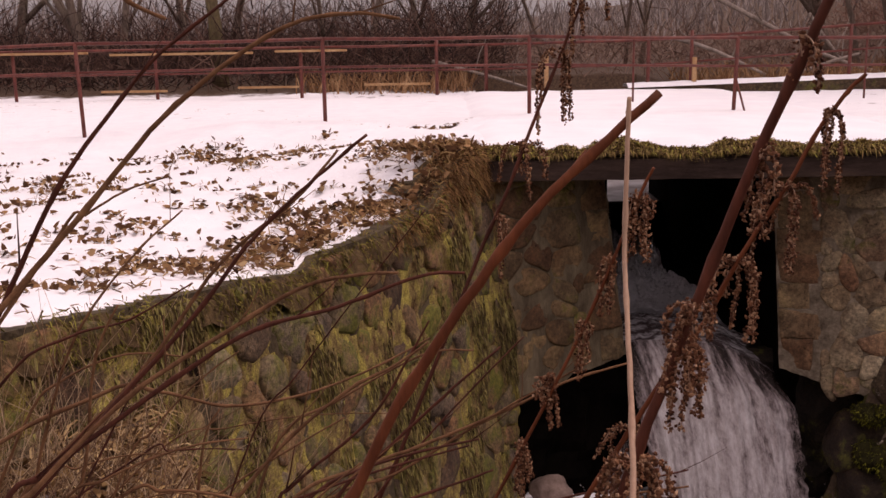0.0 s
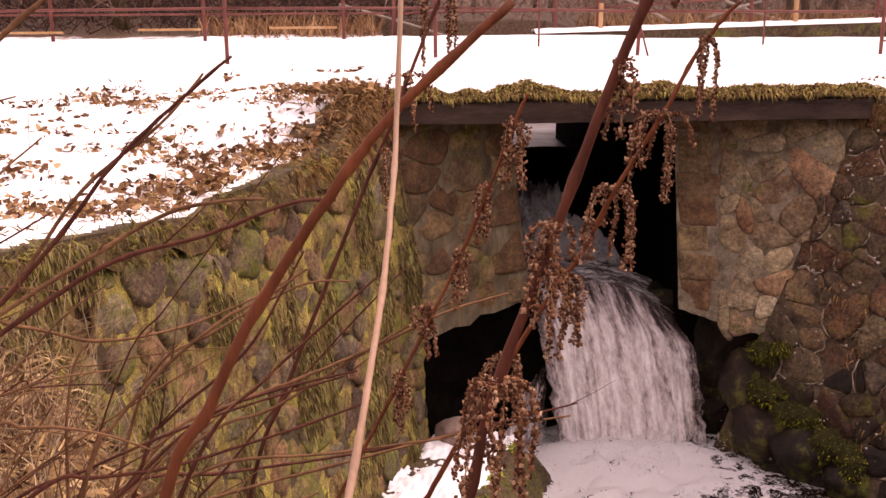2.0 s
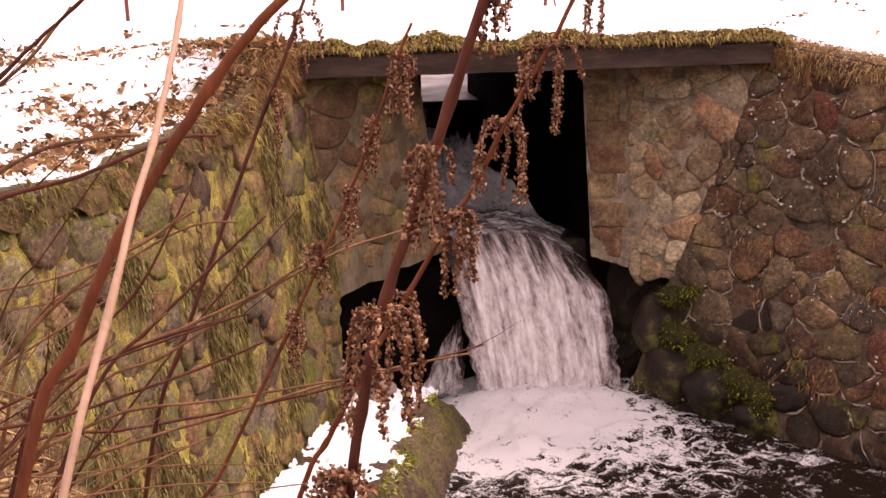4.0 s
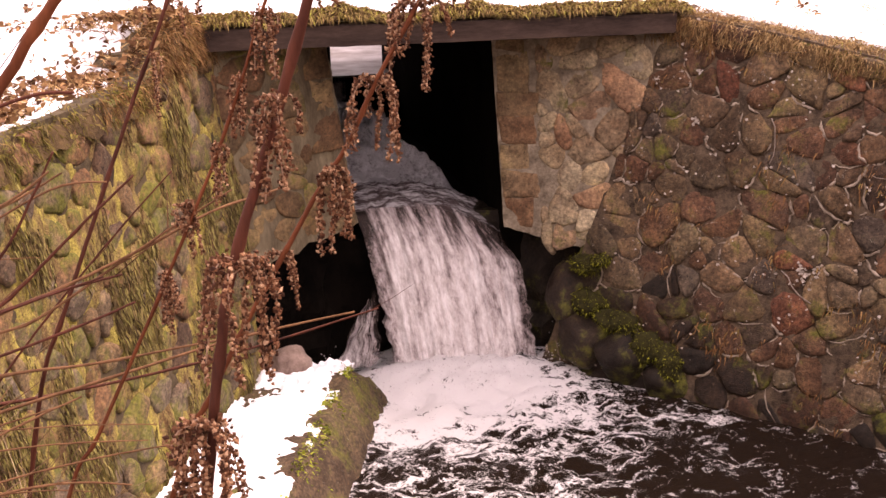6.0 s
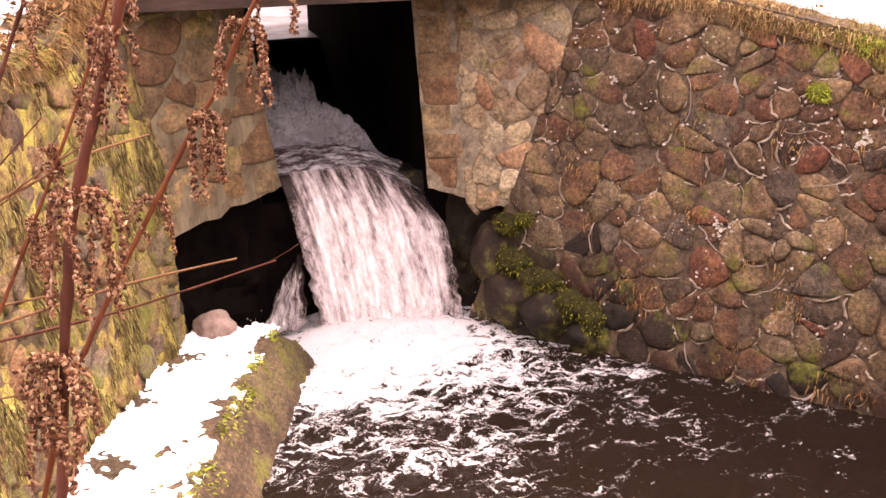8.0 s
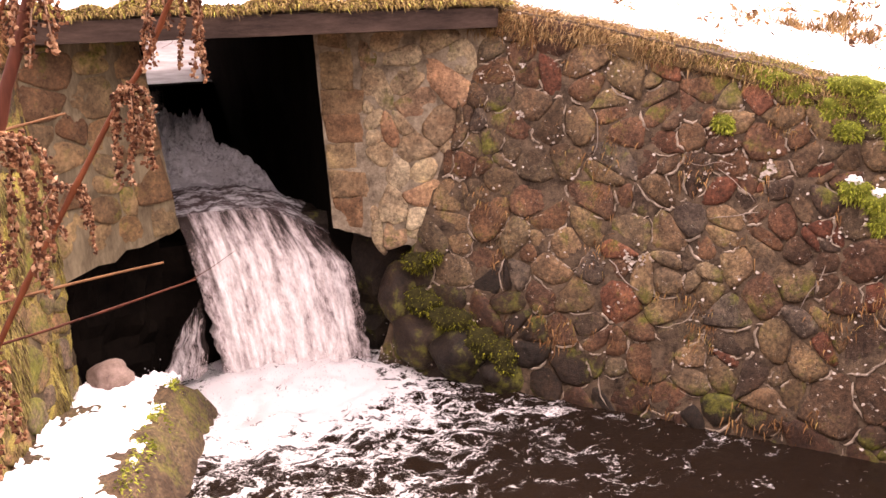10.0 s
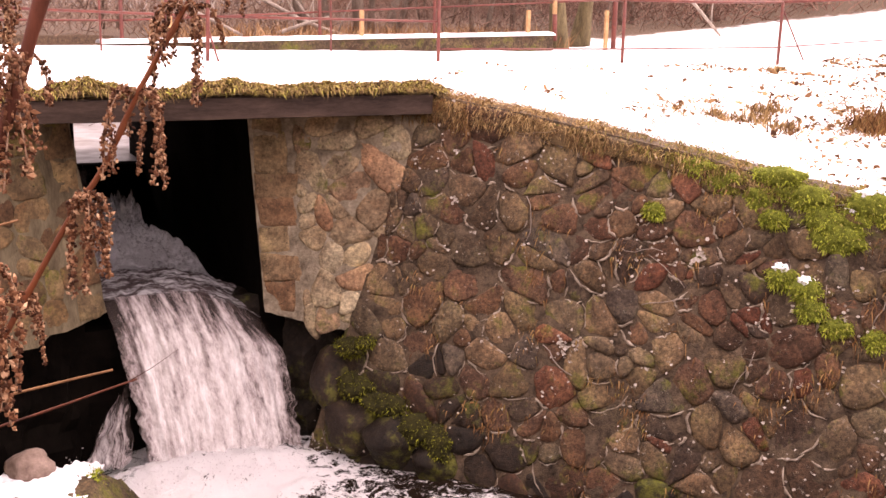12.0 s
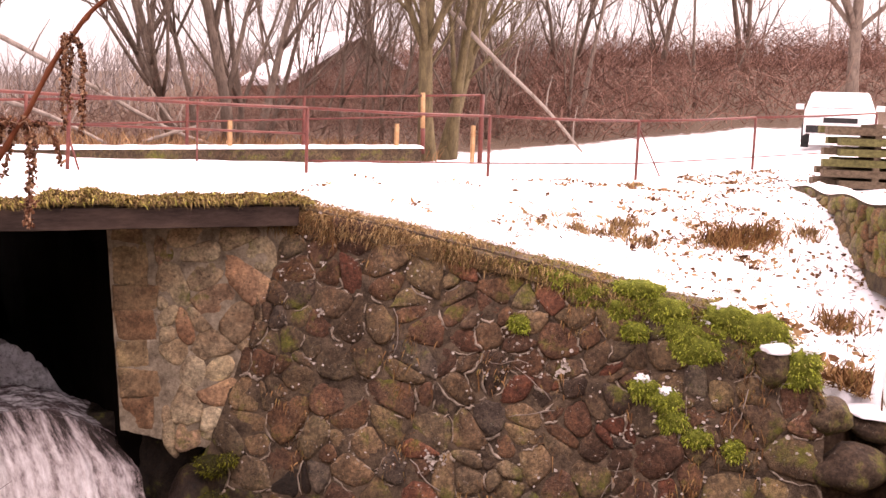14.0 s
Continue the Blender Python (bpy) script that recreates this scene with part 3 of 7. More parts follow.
def build_ground():
    near = list(np.arange(-9, 19.01, 0.16))
    xs = list(-9 - np.cumsum(0.25 * 1.13 ** np.arange(1, 48)))[::-1] + near + list(19 + np.cumsum(0.25 * 1.13 ** np.arange(1, 48)))
    neary = list(np.arange(-2, 20.01, 0.16))
    ys = list(-2 - np.cumsum(0.25 * 1.2 ** np.arange(1, 26)))[::-1] + neary + list(20 + np.cumsum(0.25 * 1.12 ** np.arange(1, 52)))
    nx, ny = len(xs), len(ys)
    verts = [(x, y, ground_height(x, y)) for y in ys for x in xs]
    faces = [(j * nx + i, j * nx + i + 1, (j + 1) * nx + i + 1, (j + 1) * nx + i) for j in range(ny - 1) for i in range(nx - 1)]
    ob = raw("ground", verts, faces, M_GROUND, None, True)
    tagged(ob, "snow-covered bank with leaf litter and bare soil", "ground", kind="structure")


build_ground()

# ------------------------------------------------------------------ masonry


def clip_poly(poly, px, py, nx, ny):
    """Keeps the side of the line through (px, py) away from the normal (nx, ny)."""
    out = []
    for i in range(len(poly)):
        a, b = poly[i], poly[(i + 1) % len(poly)]
        da, db = (a[0] - px) * nx + (a[1] - py) * ny, (b[0] - px) * nx + (b[1] - py) * ny
        if da <= 0:
            out.append(a)
        if da * db < 0:
            t = da / (da - db)
            out.append((a[0] + (b[0] - a[0]) * t, a[1] + (b[1] - a[1]) * t))
    return out


def stone_mesh(poly, place, joint, bulge, rng, rounded=True):
    """One stone: a cell of the wall with cut corners, drawn in by the joint and domed."""
    cx, cy = sum(p[0] for p in poly) / len(poly), sum(p[1] for p in poly) / len(poly)
    ring = []
    for i in range(len(poly)):
        a, b = poly[i], poly[(i + 1) % len(poly)]
        for t in ((0.15, 0.5, 0.85) if rounded else (0.06, 0.5, 0.94)):
            ring.append((a[0] + (b[0] - a[0]) * t, a[1] + (b[1] - a[1]) * t))
    size = max(0.05, sum(math.hypot(p[0] - cx, p[1] - cy) for p in ring) / len(ring))
    k = max(0.4, 1 - joint / size)
    m0 = len(ring)
    for _ in range(2 if rounded else 0):
        ring = [((a[0] + 2 * b[0] + c[0]) / 4, (a[1] + 2 * b[1] + c[1]) / 4) for a, b, c in ((ring[i - 1], ring[i], ring[(i + 1) % m0]) for i in range(m0))]
    jit = [1 + rng.uniform(-0.05, 0.05) + 0.10 * ns(p[0] * 9, p[1] * 9, 21) for p in ring]
    n = len(ring)
    verts, faces = [], []
    tilt_s, tilt_h = rng.uniform(-0.12, 0.12), rng.uniform(-0.12, 0.12)
    for scale, out in ((1.0, -0.06), (0.985, bulge * 0.35), (0.86, bulge * 0.85), (0.5, bulge)):
        for (s, h), j in zip(ring, jit):
            ds, dh = (s - cx) * k * scale * j, (h - cy) * k * scale * j
            o = out + (ds * tilt_s + dh * tilt_h if out > 0 else 0) + (rng.uniform(-0.2, 0.2) * bulge if out > 0 else 0)
            verts.append(place(cx + ds, cy + dh, o))
    for r in range(3):
        for i in range(n):
            a, b = r * n + i, r * n + (i + 1) % n
            faces.append((a, b, b + n, a + n))
    faces.append(tuple(3 * n + i for i in range(n)))
    return verts, faces


def masonry(parent, place, top, s_min, s_max, h_min, course, width, joint, bulge, mat, seed, keep=None, filler=0.0, ridged=0.0):
    ridges = Tubes()
    rng = random.Random(seed)
    seeds, h = [], h_min + course * 0.4
    while h < 0.4:
        s = (s_min(h) if callable(s_min) else s_min) - width * rng.random()
        big = rng.choice((0.75, 1.0, 1.0, 1.25))
        while s < s_max + width:
            seeds.append((s + rng.uniform(-0.25, 0.25) * width, h + rng.uniform(-0.3, 0.3) * course))
            s += width * rng.uniform(0.4, 1.9) * big
        h += course * rng.uniform(0.85, 1.15)
    for _ in range(int(len(seeds) * filler)):
        s, h = rng.choice(seeds)
        seeds.append((s + rng.uniform(-0.6, 0.6) * width, h + rng.uniform(-0.6, 0.6) * course))
    weight = [rng.uniform(0.7, 1.4) for _ in seeds]
    count = 0
    for i, (s, h) in enumerate(seeds):
        left = s_min(h) if callable(s_min) else s_min
        if h > top(s) + 0.02 or s < left - 0.05 or s > s_max + 0.05 or (keep and not keep(s, h)):
            continue
        r = 2.2 * width
        poly = [(s - r, h - r), (s + r, h - r), (s + r, h + r), (s - r, h + r)]
        for j, (s2, h2) in enumerate(seeds):
            if j != i and abs(s2 - s) < 2 * r and abs(h2 - h) < 2 * r:
                k = weight[i] / (weight[i] + weight[j])
                poly = clip_poly(poly, s + (s2 - s) * k, h + (h2 - h) * k, s2 - s, h2 - h)
                if len(poly) < 3:
                    break
        slope = (top(s + 0.1) - top(s - 0.1)) / 0.2
        for line in ((s, top(s) - 0.02, -slope, 1.0), (s, h_min, 0, -1), (s_max, h, 1, 0), (left, h, -1, 0)):
            poly = clip_poly(poly, *line) if len(poly) > 2 else poly
        if len(poly) < 3:
            continue
        area = 0.5 * abs(sum(poly[k][0] * poly[(k + 1) % len(poly)][1] - poly[(k + 1) % len(poly)][0] * poly[k][1] for k in range(len(poly))))
        if area < 0.004:
            continue
        v, f = stone_mesh(poly, place, joint * rng.uniform(0.7, 1.5), bulge * rng.uniform(0.5, 1.5), rng, bulge > 0.015)
        raw("stone", v, f, mat(s, h) if callable(mat) else mat, parent, True)
        count += 1
        # smeared mortar left standing proud along some of the joints
        for k in range(len(poly)):
            (s0, h0), (s1, h1) = poly[k], poly[(k + 1) % len(poly)]
            if not ridged or (s1, h1) < (s0, h0) or math.hypot(s1 - s0, h1 - h0) < 0.06:
                continue
            if 0.6 * ns(s0 * 1.3, h0 * 1.3, 31) + 0.9 * ns(s0 * 5, h0 * 5, 33) + rng.uniform(-0.25, 0.25) < 0.62 - ridged:
                continue
            e0, e1 = rng.uniform(-0.1, 0.3), rng.uniform(0.7, 1.1)
            bow = 0.16 * ((s - (s0 + s1) / 2) * (h1 - h0) - (h - (h0 + h1) / 2) * (s1 - s0) > 0 and 1 or -1)
            q = []
            for t in range(7):
                e = e0 + (e1 - e0) * t / 6
                b = bow * (1 - 4 * (e - 0.5) ** 2) - bow * 0.5
                q.append(place(s0 + (s1 - s0) * e - (h1 - h0) * b + 0.007 * rng.gauss(0, 1), h0 + (h1 - h0) * e + (s1 - s0) * b + 0.007 * rng.gauss(0, 1), 0.016 + 0.010 * rng.random()))
            w = rng.uniform(0.006, 0.017)
            ridges.add(q, [w * 0.3] + [w * rng.uniform(0.5, 1.3) for _ in range(5)] + [w * 0.25], 5)
    if ridges.v:
        tagged(ridges.make("mortar_ridge", M_RIDGE, parent, True), "pale ridges of old mortar", kind="stuff")
    return count


def quoins(parent, place, s0, s1, h_min, h_max, mat, seed):
    """A column of large dressed blocks at the edge of an opening."""
    rng = random.Random(seed)
    h = h_min
    while h < h_max - 0.02:
        ch = rng.uniform(0.26, 0.52)
        if h_max - h - ch < 0.2:
            ch = h_max - h
        right = s1 + rng.uniform(-0.09, 0.06)
        j = lambda: rng.uniform(-0.018, 0.018)
        poly = [(s0, h + j()), ((s0 + right) / 2, h + j()), (right + j(), h + j()), (right + j(), h + ch * 0.5), (right + j(), h + ch + j()), ((s0 + right) / 2, h + ch + j()), (s0, h + ch + j())]
        v, f = stone_mesh(poly, place, -0.004, 0.022, rng, False)
        raw("stone", v, f, mat, parent, True)
        h += ch


def wall_core(name, place, top, s_list, h_low, back, mat, lumps=0.02, proud=0.0):
    """The mortar body behind the stones: a face with a thickness, its top following the bank."""
    verts, faces, rows = [], [], 30
    n = len(s_list)
    for out in (0.0, -back):
        for k in range(rows):
            for s in s_list:
                s0 = s(-4.3) if callable(s) else s
                h_min = h_low(s0) if callable(h_low) else h_low
                t = top(s0)
                h = h_min + (t - h_min) * k / (rows - 1)
                s1 = s(h) if callable(s) else s
                o = out + (proud + lumps * ns(s1 * 6, h * 6, 5) if out == 0 else 0)
                verts.append(place(s1, h, o))
    block = rows * n
    for k in range(rows - 1):
        for i in range(n - 1):
            a = k * n + i
            faces.append((a, a + 1, a + n + 1, a + n))
            a += block
            faces.append((a + n, a + n + 1, a + 1, a))
    for i in range(n - 1):
        a = (rows - 1) * n + i
        faces.append((a, a + 1, a + 1 + block, a + block))
        faces.append((i + 1, i, i + block, i + 1 + block))
    for k in range(rows - 1):
        a, b = k * n, k * n + n - 1
        faces.append((a + n, a, a + block, a + n + block))
        faces.append((b, b + n, b + n + block, b + block))
    return raw(name, verts, faces, mat, None, False)


# headwall planes on both sides of the culvert mouth
AR_D, AR_N = Vector((-0.866, 0.5, 0)), Vector((0.5, 0.866, 0))
AL_D, AL_N = Vector((0.866, 0.5, 0)), Vector((-0.5, 0.866, 0))
AR_0, AL_0 = Vector((4.85, 9.95, 0)), Vector((0.32, 9.95, 0))


def head_right(s, h, out=0.0):
    p = AR_0 + AR_D * s - AR_N * (out - 0.05 * h)
    return Vector((p.x, p.y, h))


def head_left(s, h, out=0.0):
    p = AL_0 + AL_D * s * (0.9 - 0.085 * h) - AL_N * (out - 0.05 * h)
    return Vector((p.x, p.y, h))


def head_right_mirror(s, h, out=0.0):
    return head_right(1.78 - s - 0.085 * max(0.0, -0.26 - h) * (1 - s / 1.8), h, out)


def head_left_mirror(s, h, out=0.0):
    return head_left(1.46 - s, h, out)


FOLD = 0.28


def fold_right(h):
    return 0.0 + FOLD * min(h, 0.0)


def wing_stone(s, h):
    """Splashed stones near the fall and along the waterline are wet and dark with algae."""
    wet = -2.72 - 0.55 * max(0.0, s - 0.1) + 0.3 * ns(s * 2, h * 2, 8)
    return M_WETSTONE if h < max(wet, -3.66) else M_STONE


def build_walls():
    flat = lambda s: -0.26
    core = wall_core("wall_right_wing", right_face, right_top, [fold_right] + [0.12 * k for k in range(1, 43)] + [R_LONG], -4.3, 0.55, M_MORTAR, 0.03, 0.013)
    tagged(core, "battered field-stone wing wall with pale mortar joints", "wall", kind="structure")
    masonry(core, right_face, right_top, fold_right, R_LONG, -4.05, 0.235, 0.40, -0.006, 0.034, wing_stone, 11, None, 0.35, 0.6)
    core = wall_core("wall_left_wing", left_face, left_top, [-0.1] + [0.3 * k for k in range(1, 25)], -4.3, 0.5, M_DARKMORTAR, 0.05)
    tagged(core, "stone wing wall overgrown with hanging moss", "wall", kind="structure")
    masonry(core, left_face, left_top, -0.1, L_LONG, -3.9, 0.27, 0.36, 0.010, 0.04, M_MOSSY, 23)
    core = wall_core("wall_right_abutment", head_right_mirror, flat, [-0.02 + 0.075 * k for k in range(25)], lambda s: -2.38 - 0.2 * s + 0.04 * ns(s * 5, 1, 3), 0.6, M_LIME, 0.026, 0.004)
    tagged(core, "ochre sandstone abutment with wide lime joints", "wall", kind="structure")
    quoins(core, head_right_mirror, 0.0, 0.42, -2.36, -0.27, M_QUOIN, 4)
    masonry(core, head_right_mirror, flat, 0.45, 1.80, -2.8, 0.24, 0.33, -0.014, 0.028, M_OCHRE, 5, lambda s, h: h > -2.42 - 0.22 * s, 0.25)
    core = wall_core("wall_left_abutment", head_left, flat, [-0.02 + 0.15 * k for k in range(11)], lambda s: -2.46 + 0.17 * s + 0.06 * ns(s * 5, 2, 8), 0.5, M_RENDER, 0.03, 0.014)
    tagged(core, "ochre stone abutment stained dark under the bridge", "wall", kind="structure")
    quoins(core, head_left_mirror, 0.0, 0.34, -2.22, -0.27, M_STAINED, 7)
    masonry(core, head_left, flat, 0.0, 1.08, -2.5, 0.27, 0.38, -0.008, 0.030, M_STAINED, 6, lambda s, h: h > -2.36 + 0.17 * s, 0.2)
    # the eroded footings set back below the abutments; recess shade painted near-black
    rng = random.Random(3)
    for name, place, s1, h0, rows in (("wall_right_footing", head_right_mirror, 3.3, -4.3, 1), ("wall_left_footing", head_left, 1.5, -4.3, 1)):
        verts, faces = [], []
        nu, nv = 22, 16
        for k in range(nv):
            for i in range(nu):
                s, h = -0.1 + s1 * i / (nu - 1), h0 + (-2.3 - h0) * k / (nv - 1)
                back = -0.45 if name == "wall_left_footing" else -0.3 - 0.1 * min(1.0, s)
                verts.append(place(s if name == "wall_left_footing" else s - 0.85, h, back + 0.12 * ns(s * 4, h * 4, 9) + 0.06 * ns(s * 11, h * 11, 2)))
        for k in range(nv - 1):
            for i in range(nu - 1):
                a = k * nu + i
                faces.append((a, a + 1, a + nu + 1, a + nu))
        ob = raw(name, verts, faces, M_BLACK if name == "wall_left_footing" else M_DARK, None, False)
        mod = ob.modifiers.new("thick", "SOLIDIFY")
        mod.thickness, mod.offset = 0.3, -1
        tagged(ob, "eroded footing below the abutment, recess shade painted in near-black", "wall", kind="structure")
    # culvert side walls, running back under the road; their shade is painted near-black
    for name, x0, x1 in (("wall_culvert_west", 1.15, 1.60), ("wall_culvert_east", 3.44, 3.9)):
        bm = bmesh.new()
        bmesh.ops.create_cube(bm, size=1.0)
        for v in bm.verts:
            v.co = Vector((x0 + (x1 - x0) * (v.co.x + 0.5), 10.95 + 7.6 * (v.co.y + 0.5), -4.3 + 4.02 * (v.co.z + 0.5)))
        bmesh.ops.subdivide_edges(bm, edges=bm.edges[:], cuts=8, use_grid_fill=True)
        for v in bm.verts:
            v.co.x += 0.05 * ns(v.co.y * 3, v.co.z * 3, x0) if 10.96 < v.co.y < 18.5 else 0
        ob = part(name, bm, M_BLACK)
        tagged(ob, "stone wall inside the culvert, shade painted in near-black", "wall", kind="structure")


def box(bm, x0, x1, y0, y1, z0, z1):
    r = bmesh.ops.create_cube(bm, size=1.0)
    for v in r["verts"]:
        v.co = Vector((x0 + (x1 - x0) * (v.co.x + 0.5), y0 + (y1 - y0) * (v.co.y + 0.5), z0 + (z1 - z0) * (v.co.z + 0.5)))
    return r["verts"]


def turf_hump(x):
    return 0.11 + 0.07 * ns(x * 1.6, 2, 5) + 0.05 * ns(x * 5.3, 7, 1)


def build_bridge():
    bridge = empty("road_bridge", (2.6, 9.9, -0.25))
    tagged(bridge, "low concrete slab bridge with mossy snow-covered deck over the stream", "bridge")
    inv = Matrix.Translation((-2.6, -9.9, 0.25))
    bm = bmesh.new()
    box(bm, 0.22, 4.93, 9.92, 19.3, -0.25, -0.04)
    bmesh.ops.transform(bm, matrix=inv, verts=bm.verts)
    part("deck_slab", bm, M_CONCRETE, bridge)
    bm = bmesh.new()
    n = 60
    prof = [(9.86, -0.255), (9.80, -0.245), (9.79, -0.06), (9.84, -0.045), (10.05, -0.045), (10.05, -0.255)]
    rings = []
    for i in range(n + 1):
        x = 0.27 + 4.63 * i / n
        rings.append([bm.verts.new((x, y + 0.008 * ns(x * 5, j * 3, 1), z + 0.007 * ns(x * 4, j * 7, 2))) for j, (y, z) in enumerate(prof)])
    for a, b in zip(rings, rings[1:]):
        for j in range(len(prof)):
            k = (j + 1) % len(prof)
            bm.faces.new((a[j], b[j], b[k], a[k]))
    bm.faces.new(rings[0])
    bm.faces.new(rings[-1][::-1])
    bmesh.ops.recalc_face_normals(bm, faces=bm.faces)
    bmesh.ops.transform(bm, matrix=inv, verts=bm.verts)
    part("edge_beam", bm, M_CONCRETE, bridge, "weathered concrete edge beam with a pale worn lower lip")
    # snow lying on the deck
    xs, ys = np.linspace(0.05, 5.1, 40), np.concatenate([np.linspace(9.98, 11, 12), np.linspace(11.3, 19.25, 28)])
    verts = []
    for y in ys:
        for x in xs:
            e = smoothstep(0.0, 0.5, x) * smoothstep(5.15, 4.7, x) * smoothstep(9.95, 10.4, y + 0.15 * ns(x * 3, 0, 4))
            verts.append((x, y, -0.05 + 0.12 * e + 0.02 * e * ns(x * 2, y * 2, 8)))
    nx = len(xs)
    faces = [(j * nx + i, j * nx + i + 1, (j + 1) * nx + i + 1, (j + 1) * nx + i) for j in range(len(ys) - 1) for i in range(nx - 1)]
    ob = raw("snow_cover", verts, faces, M_SNOW, None, True)
    tagged(ob, "smooth white snow lying on the bridge deck", "snow", kind="stuff")
    # moss and turf on the deck's edge
    rng = np.random.default_rng(4)
    nb = 15000
    x = rng.uniform(0.15, 5.05, nb)
    edge = rng.uniform(0, 1, nb) ** 1.4
    hump = np.array([turf_hump(q) for q in x])
    roots = np.stack([x, 9.79 + 0.42 * edge, -0.05 + hump * np.sin(np.pi * np.clip(edge + 0.12, 0, 1)) + 0.0 * x], 1)
    ways = np.stack([rng.normal(0, 0.5, nb), rng.normal(-0.6, 0.5, nb), rng.uniform(0.1, 0.9, nb)], 1)
    ob = blades("turf_edge", roots, ways, rng.uniform(0.03, 0.12, nb), rng.uniform(0.003, 0.009, nb), M_DECKTURF, 0.8, 5)
    tagged(ob, "yellow-green moss and turf along the concrete beam", "moss", kind="stuff")
    bm = bmesh.new()
    rings = []
    for i in range(121):
        xx = 0.12 + 4.95 * i / 120
        hmp = turf_hump(xx) - 0.015
        rings.append([bm.verts.new((xx, 9.79 + 0.5 * k / 8 + 0.02 * ns(xx * 8, k, 3), -0.045 + hmp * math.sin(math.pi * min(1, k / 8 + 0.1)) + 0.015 * ns(xx * 12, k * 2, 7) - (0.02 if k == 0 else 0))) for k in range(9)])
    for a, b in zip(rings, rings[1:]):
        for k in range(8):
            bm.faces.new((a[k], b[k], b[k + 1], a[k + 1]))
    ob = part("turf_bed", bm, M_GREENSOIL, None, "", True)
    tagged(ob, "rounded mossy turf bed on the beam", "moss", kind="stuff")


M_LEDGE = mat_stone("ledge_stone", [(0.062, 0.046, 0.034), (0.085, 0.066, 0.046)], 0.2, 0.24)
M_GREENSOIL = mat_plain("mossy_soil", (0.035, 0.024, 0.010), (0.12, 0.09, 0.03), 9, strength=0.9, distance=0.02)
build_bridge()

# ------------------------------------------------------------------ water


def sheet(name, fn, nu, nv, mat, smooth=True):
    verts, uvs = [], []
    for j in range(nv + 1):
        for i in range(nu + 1):
            verts.append(fn(i / nu, j / nv))
            uvs.append((i / nu, j / nv))
    n = nu + 1
    faces = [(j * n + i, j * n + i + 1, (j + 1) * n + i + 1, (j + 1) * n + i) for j in range(nv) for i in range(nu)]
    return raw(name, verts, faces, mat, None, smooth, uvs)


def build_water():
    def pool(u, v):
        x, y = -3 + 17 * u, 0.5 + 11.5 * v
        d = math.hypot((x - 2.7) * 0.8, y - 9.9)
        a = 0.11 * math.exp(-d / 1.5) + 0.012 * math.exp(-d / 5)
        z = WATER + a * (ns(x, y, 1, 2.2) + 0.7 * ns(x, y, 5, 5.5) + 0.4 * ns(x, y, 9, 12)) + 0.20 * math.exp(-((x - 2.7) / 1.0) ** 2 - ((y - 10.15) / 0.35) ** 2)
        return (x, y, z)

    ob = sheet("water_pool", pool, 240, 220, M_POOL)
    tagged(ob, "peat-brown churning pool with white foam streaks", "water", kind="structure")

    def fall(front, thin):
        def fn(u, v):
            lipz = -2.17 + 0.05 * math.sin(math.pi * u) - 0.34 * u ** 3
            w0 = v ** 0.8
            left, right = 1.78 + 0.34 * w0, 3.42 + 0.18 * smoothstep(0.0, 0.3, v) + 0.10 * v
            x = left + (right - left) * u
            y = 11.02 - 0.12 * math.sin(u * 3) - 0.62 * v ** 0.6 - front
            z = lipz + (WATER - 0.05 - lipz) * v
            w = 0.05 * v ** 0.5 + 0.015
            strand = ns(u * 22, v * 1.6, front * 50) + 0.6 * ns(u * 47, v * 3.5, 3 + front * 50)
            ragged = 0.05 * v * (ns(v * 9, 3, 7) + ns(v * 23, 5, 7)) * (abs(2 * u - 1) ** 6)
            return (x + 0.025 * ns(u * 8, v * 2, 4) + ragged, y - w * strand * thin, z)
        return fn

    ob = sheet("waterfall_sheet", fall(0.0, 1.0), 110, 50, M_FALL)
    tagged(ob, "white streaked curtain of falling water over the weir", "waterfall", kind="stuff")
    ob = sheet("waterfall_sheet", fall(-0.12, 1.4), 90, 40, M_FALL)
    tagged(ob, "white streaked curtain of falling water over the weir", "waterfall", kind="stuff")
    # water running over the lip and the steps inside the culvert
    prof = [(10.98, -2.20), (11.15, -2.10), (11.45, -2.03), (11.7, -2.10), (11.95, -2.2), (12.12, -2.16), (12.25, -1.88), (12.55, -1.70), (12.95, -1.62), (13.5, -1.62), (15.0, -1.85), (17.6, -2.05)]
    py, pz = [p[0] for p in prof], [p[1] for p in prof]

    def steps(u, v):
        y = 10.98 + 6.6 * v ** 1.3
        z = float(np.interp(y, py, pz))
        far = smoothstep(12.0, 12.7, y)
        rough = 0.03 + 0.19 * far * smoothstep(15.2, 13.5, y)
        z += rough * (ns(u * 7, y * 3, 2) + 0.8 * ns(u * 17, y * 8, 6) + 0.6 * ns(u * 37, y * 17, 8)) + (0.05 * math.sin(math.pi * u) - 0.34 * u ** 3) * (1 - 0.75 * far) - 0.75 * far * smoothstep(0.8, 1.0, u + 0.06 * ns(y * 7, 1, 5))
        wide = 1.82 - (0.72 + 0.10 * ns(y * 5, 2, 4) + 0.06 * ns(y * 13, 2, 9)) * far
        return (1.62 + wide * u, y, z)

    ob = sheet("water_steps", steps, 90, 200, M_RAPID)
    tagged(ob, "foaming dark water running over steps in the culvert", "water", kind="structure")
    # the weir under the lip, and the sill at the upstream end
    # both take the near-black colour that paints the culvert's shade
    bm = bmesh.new()
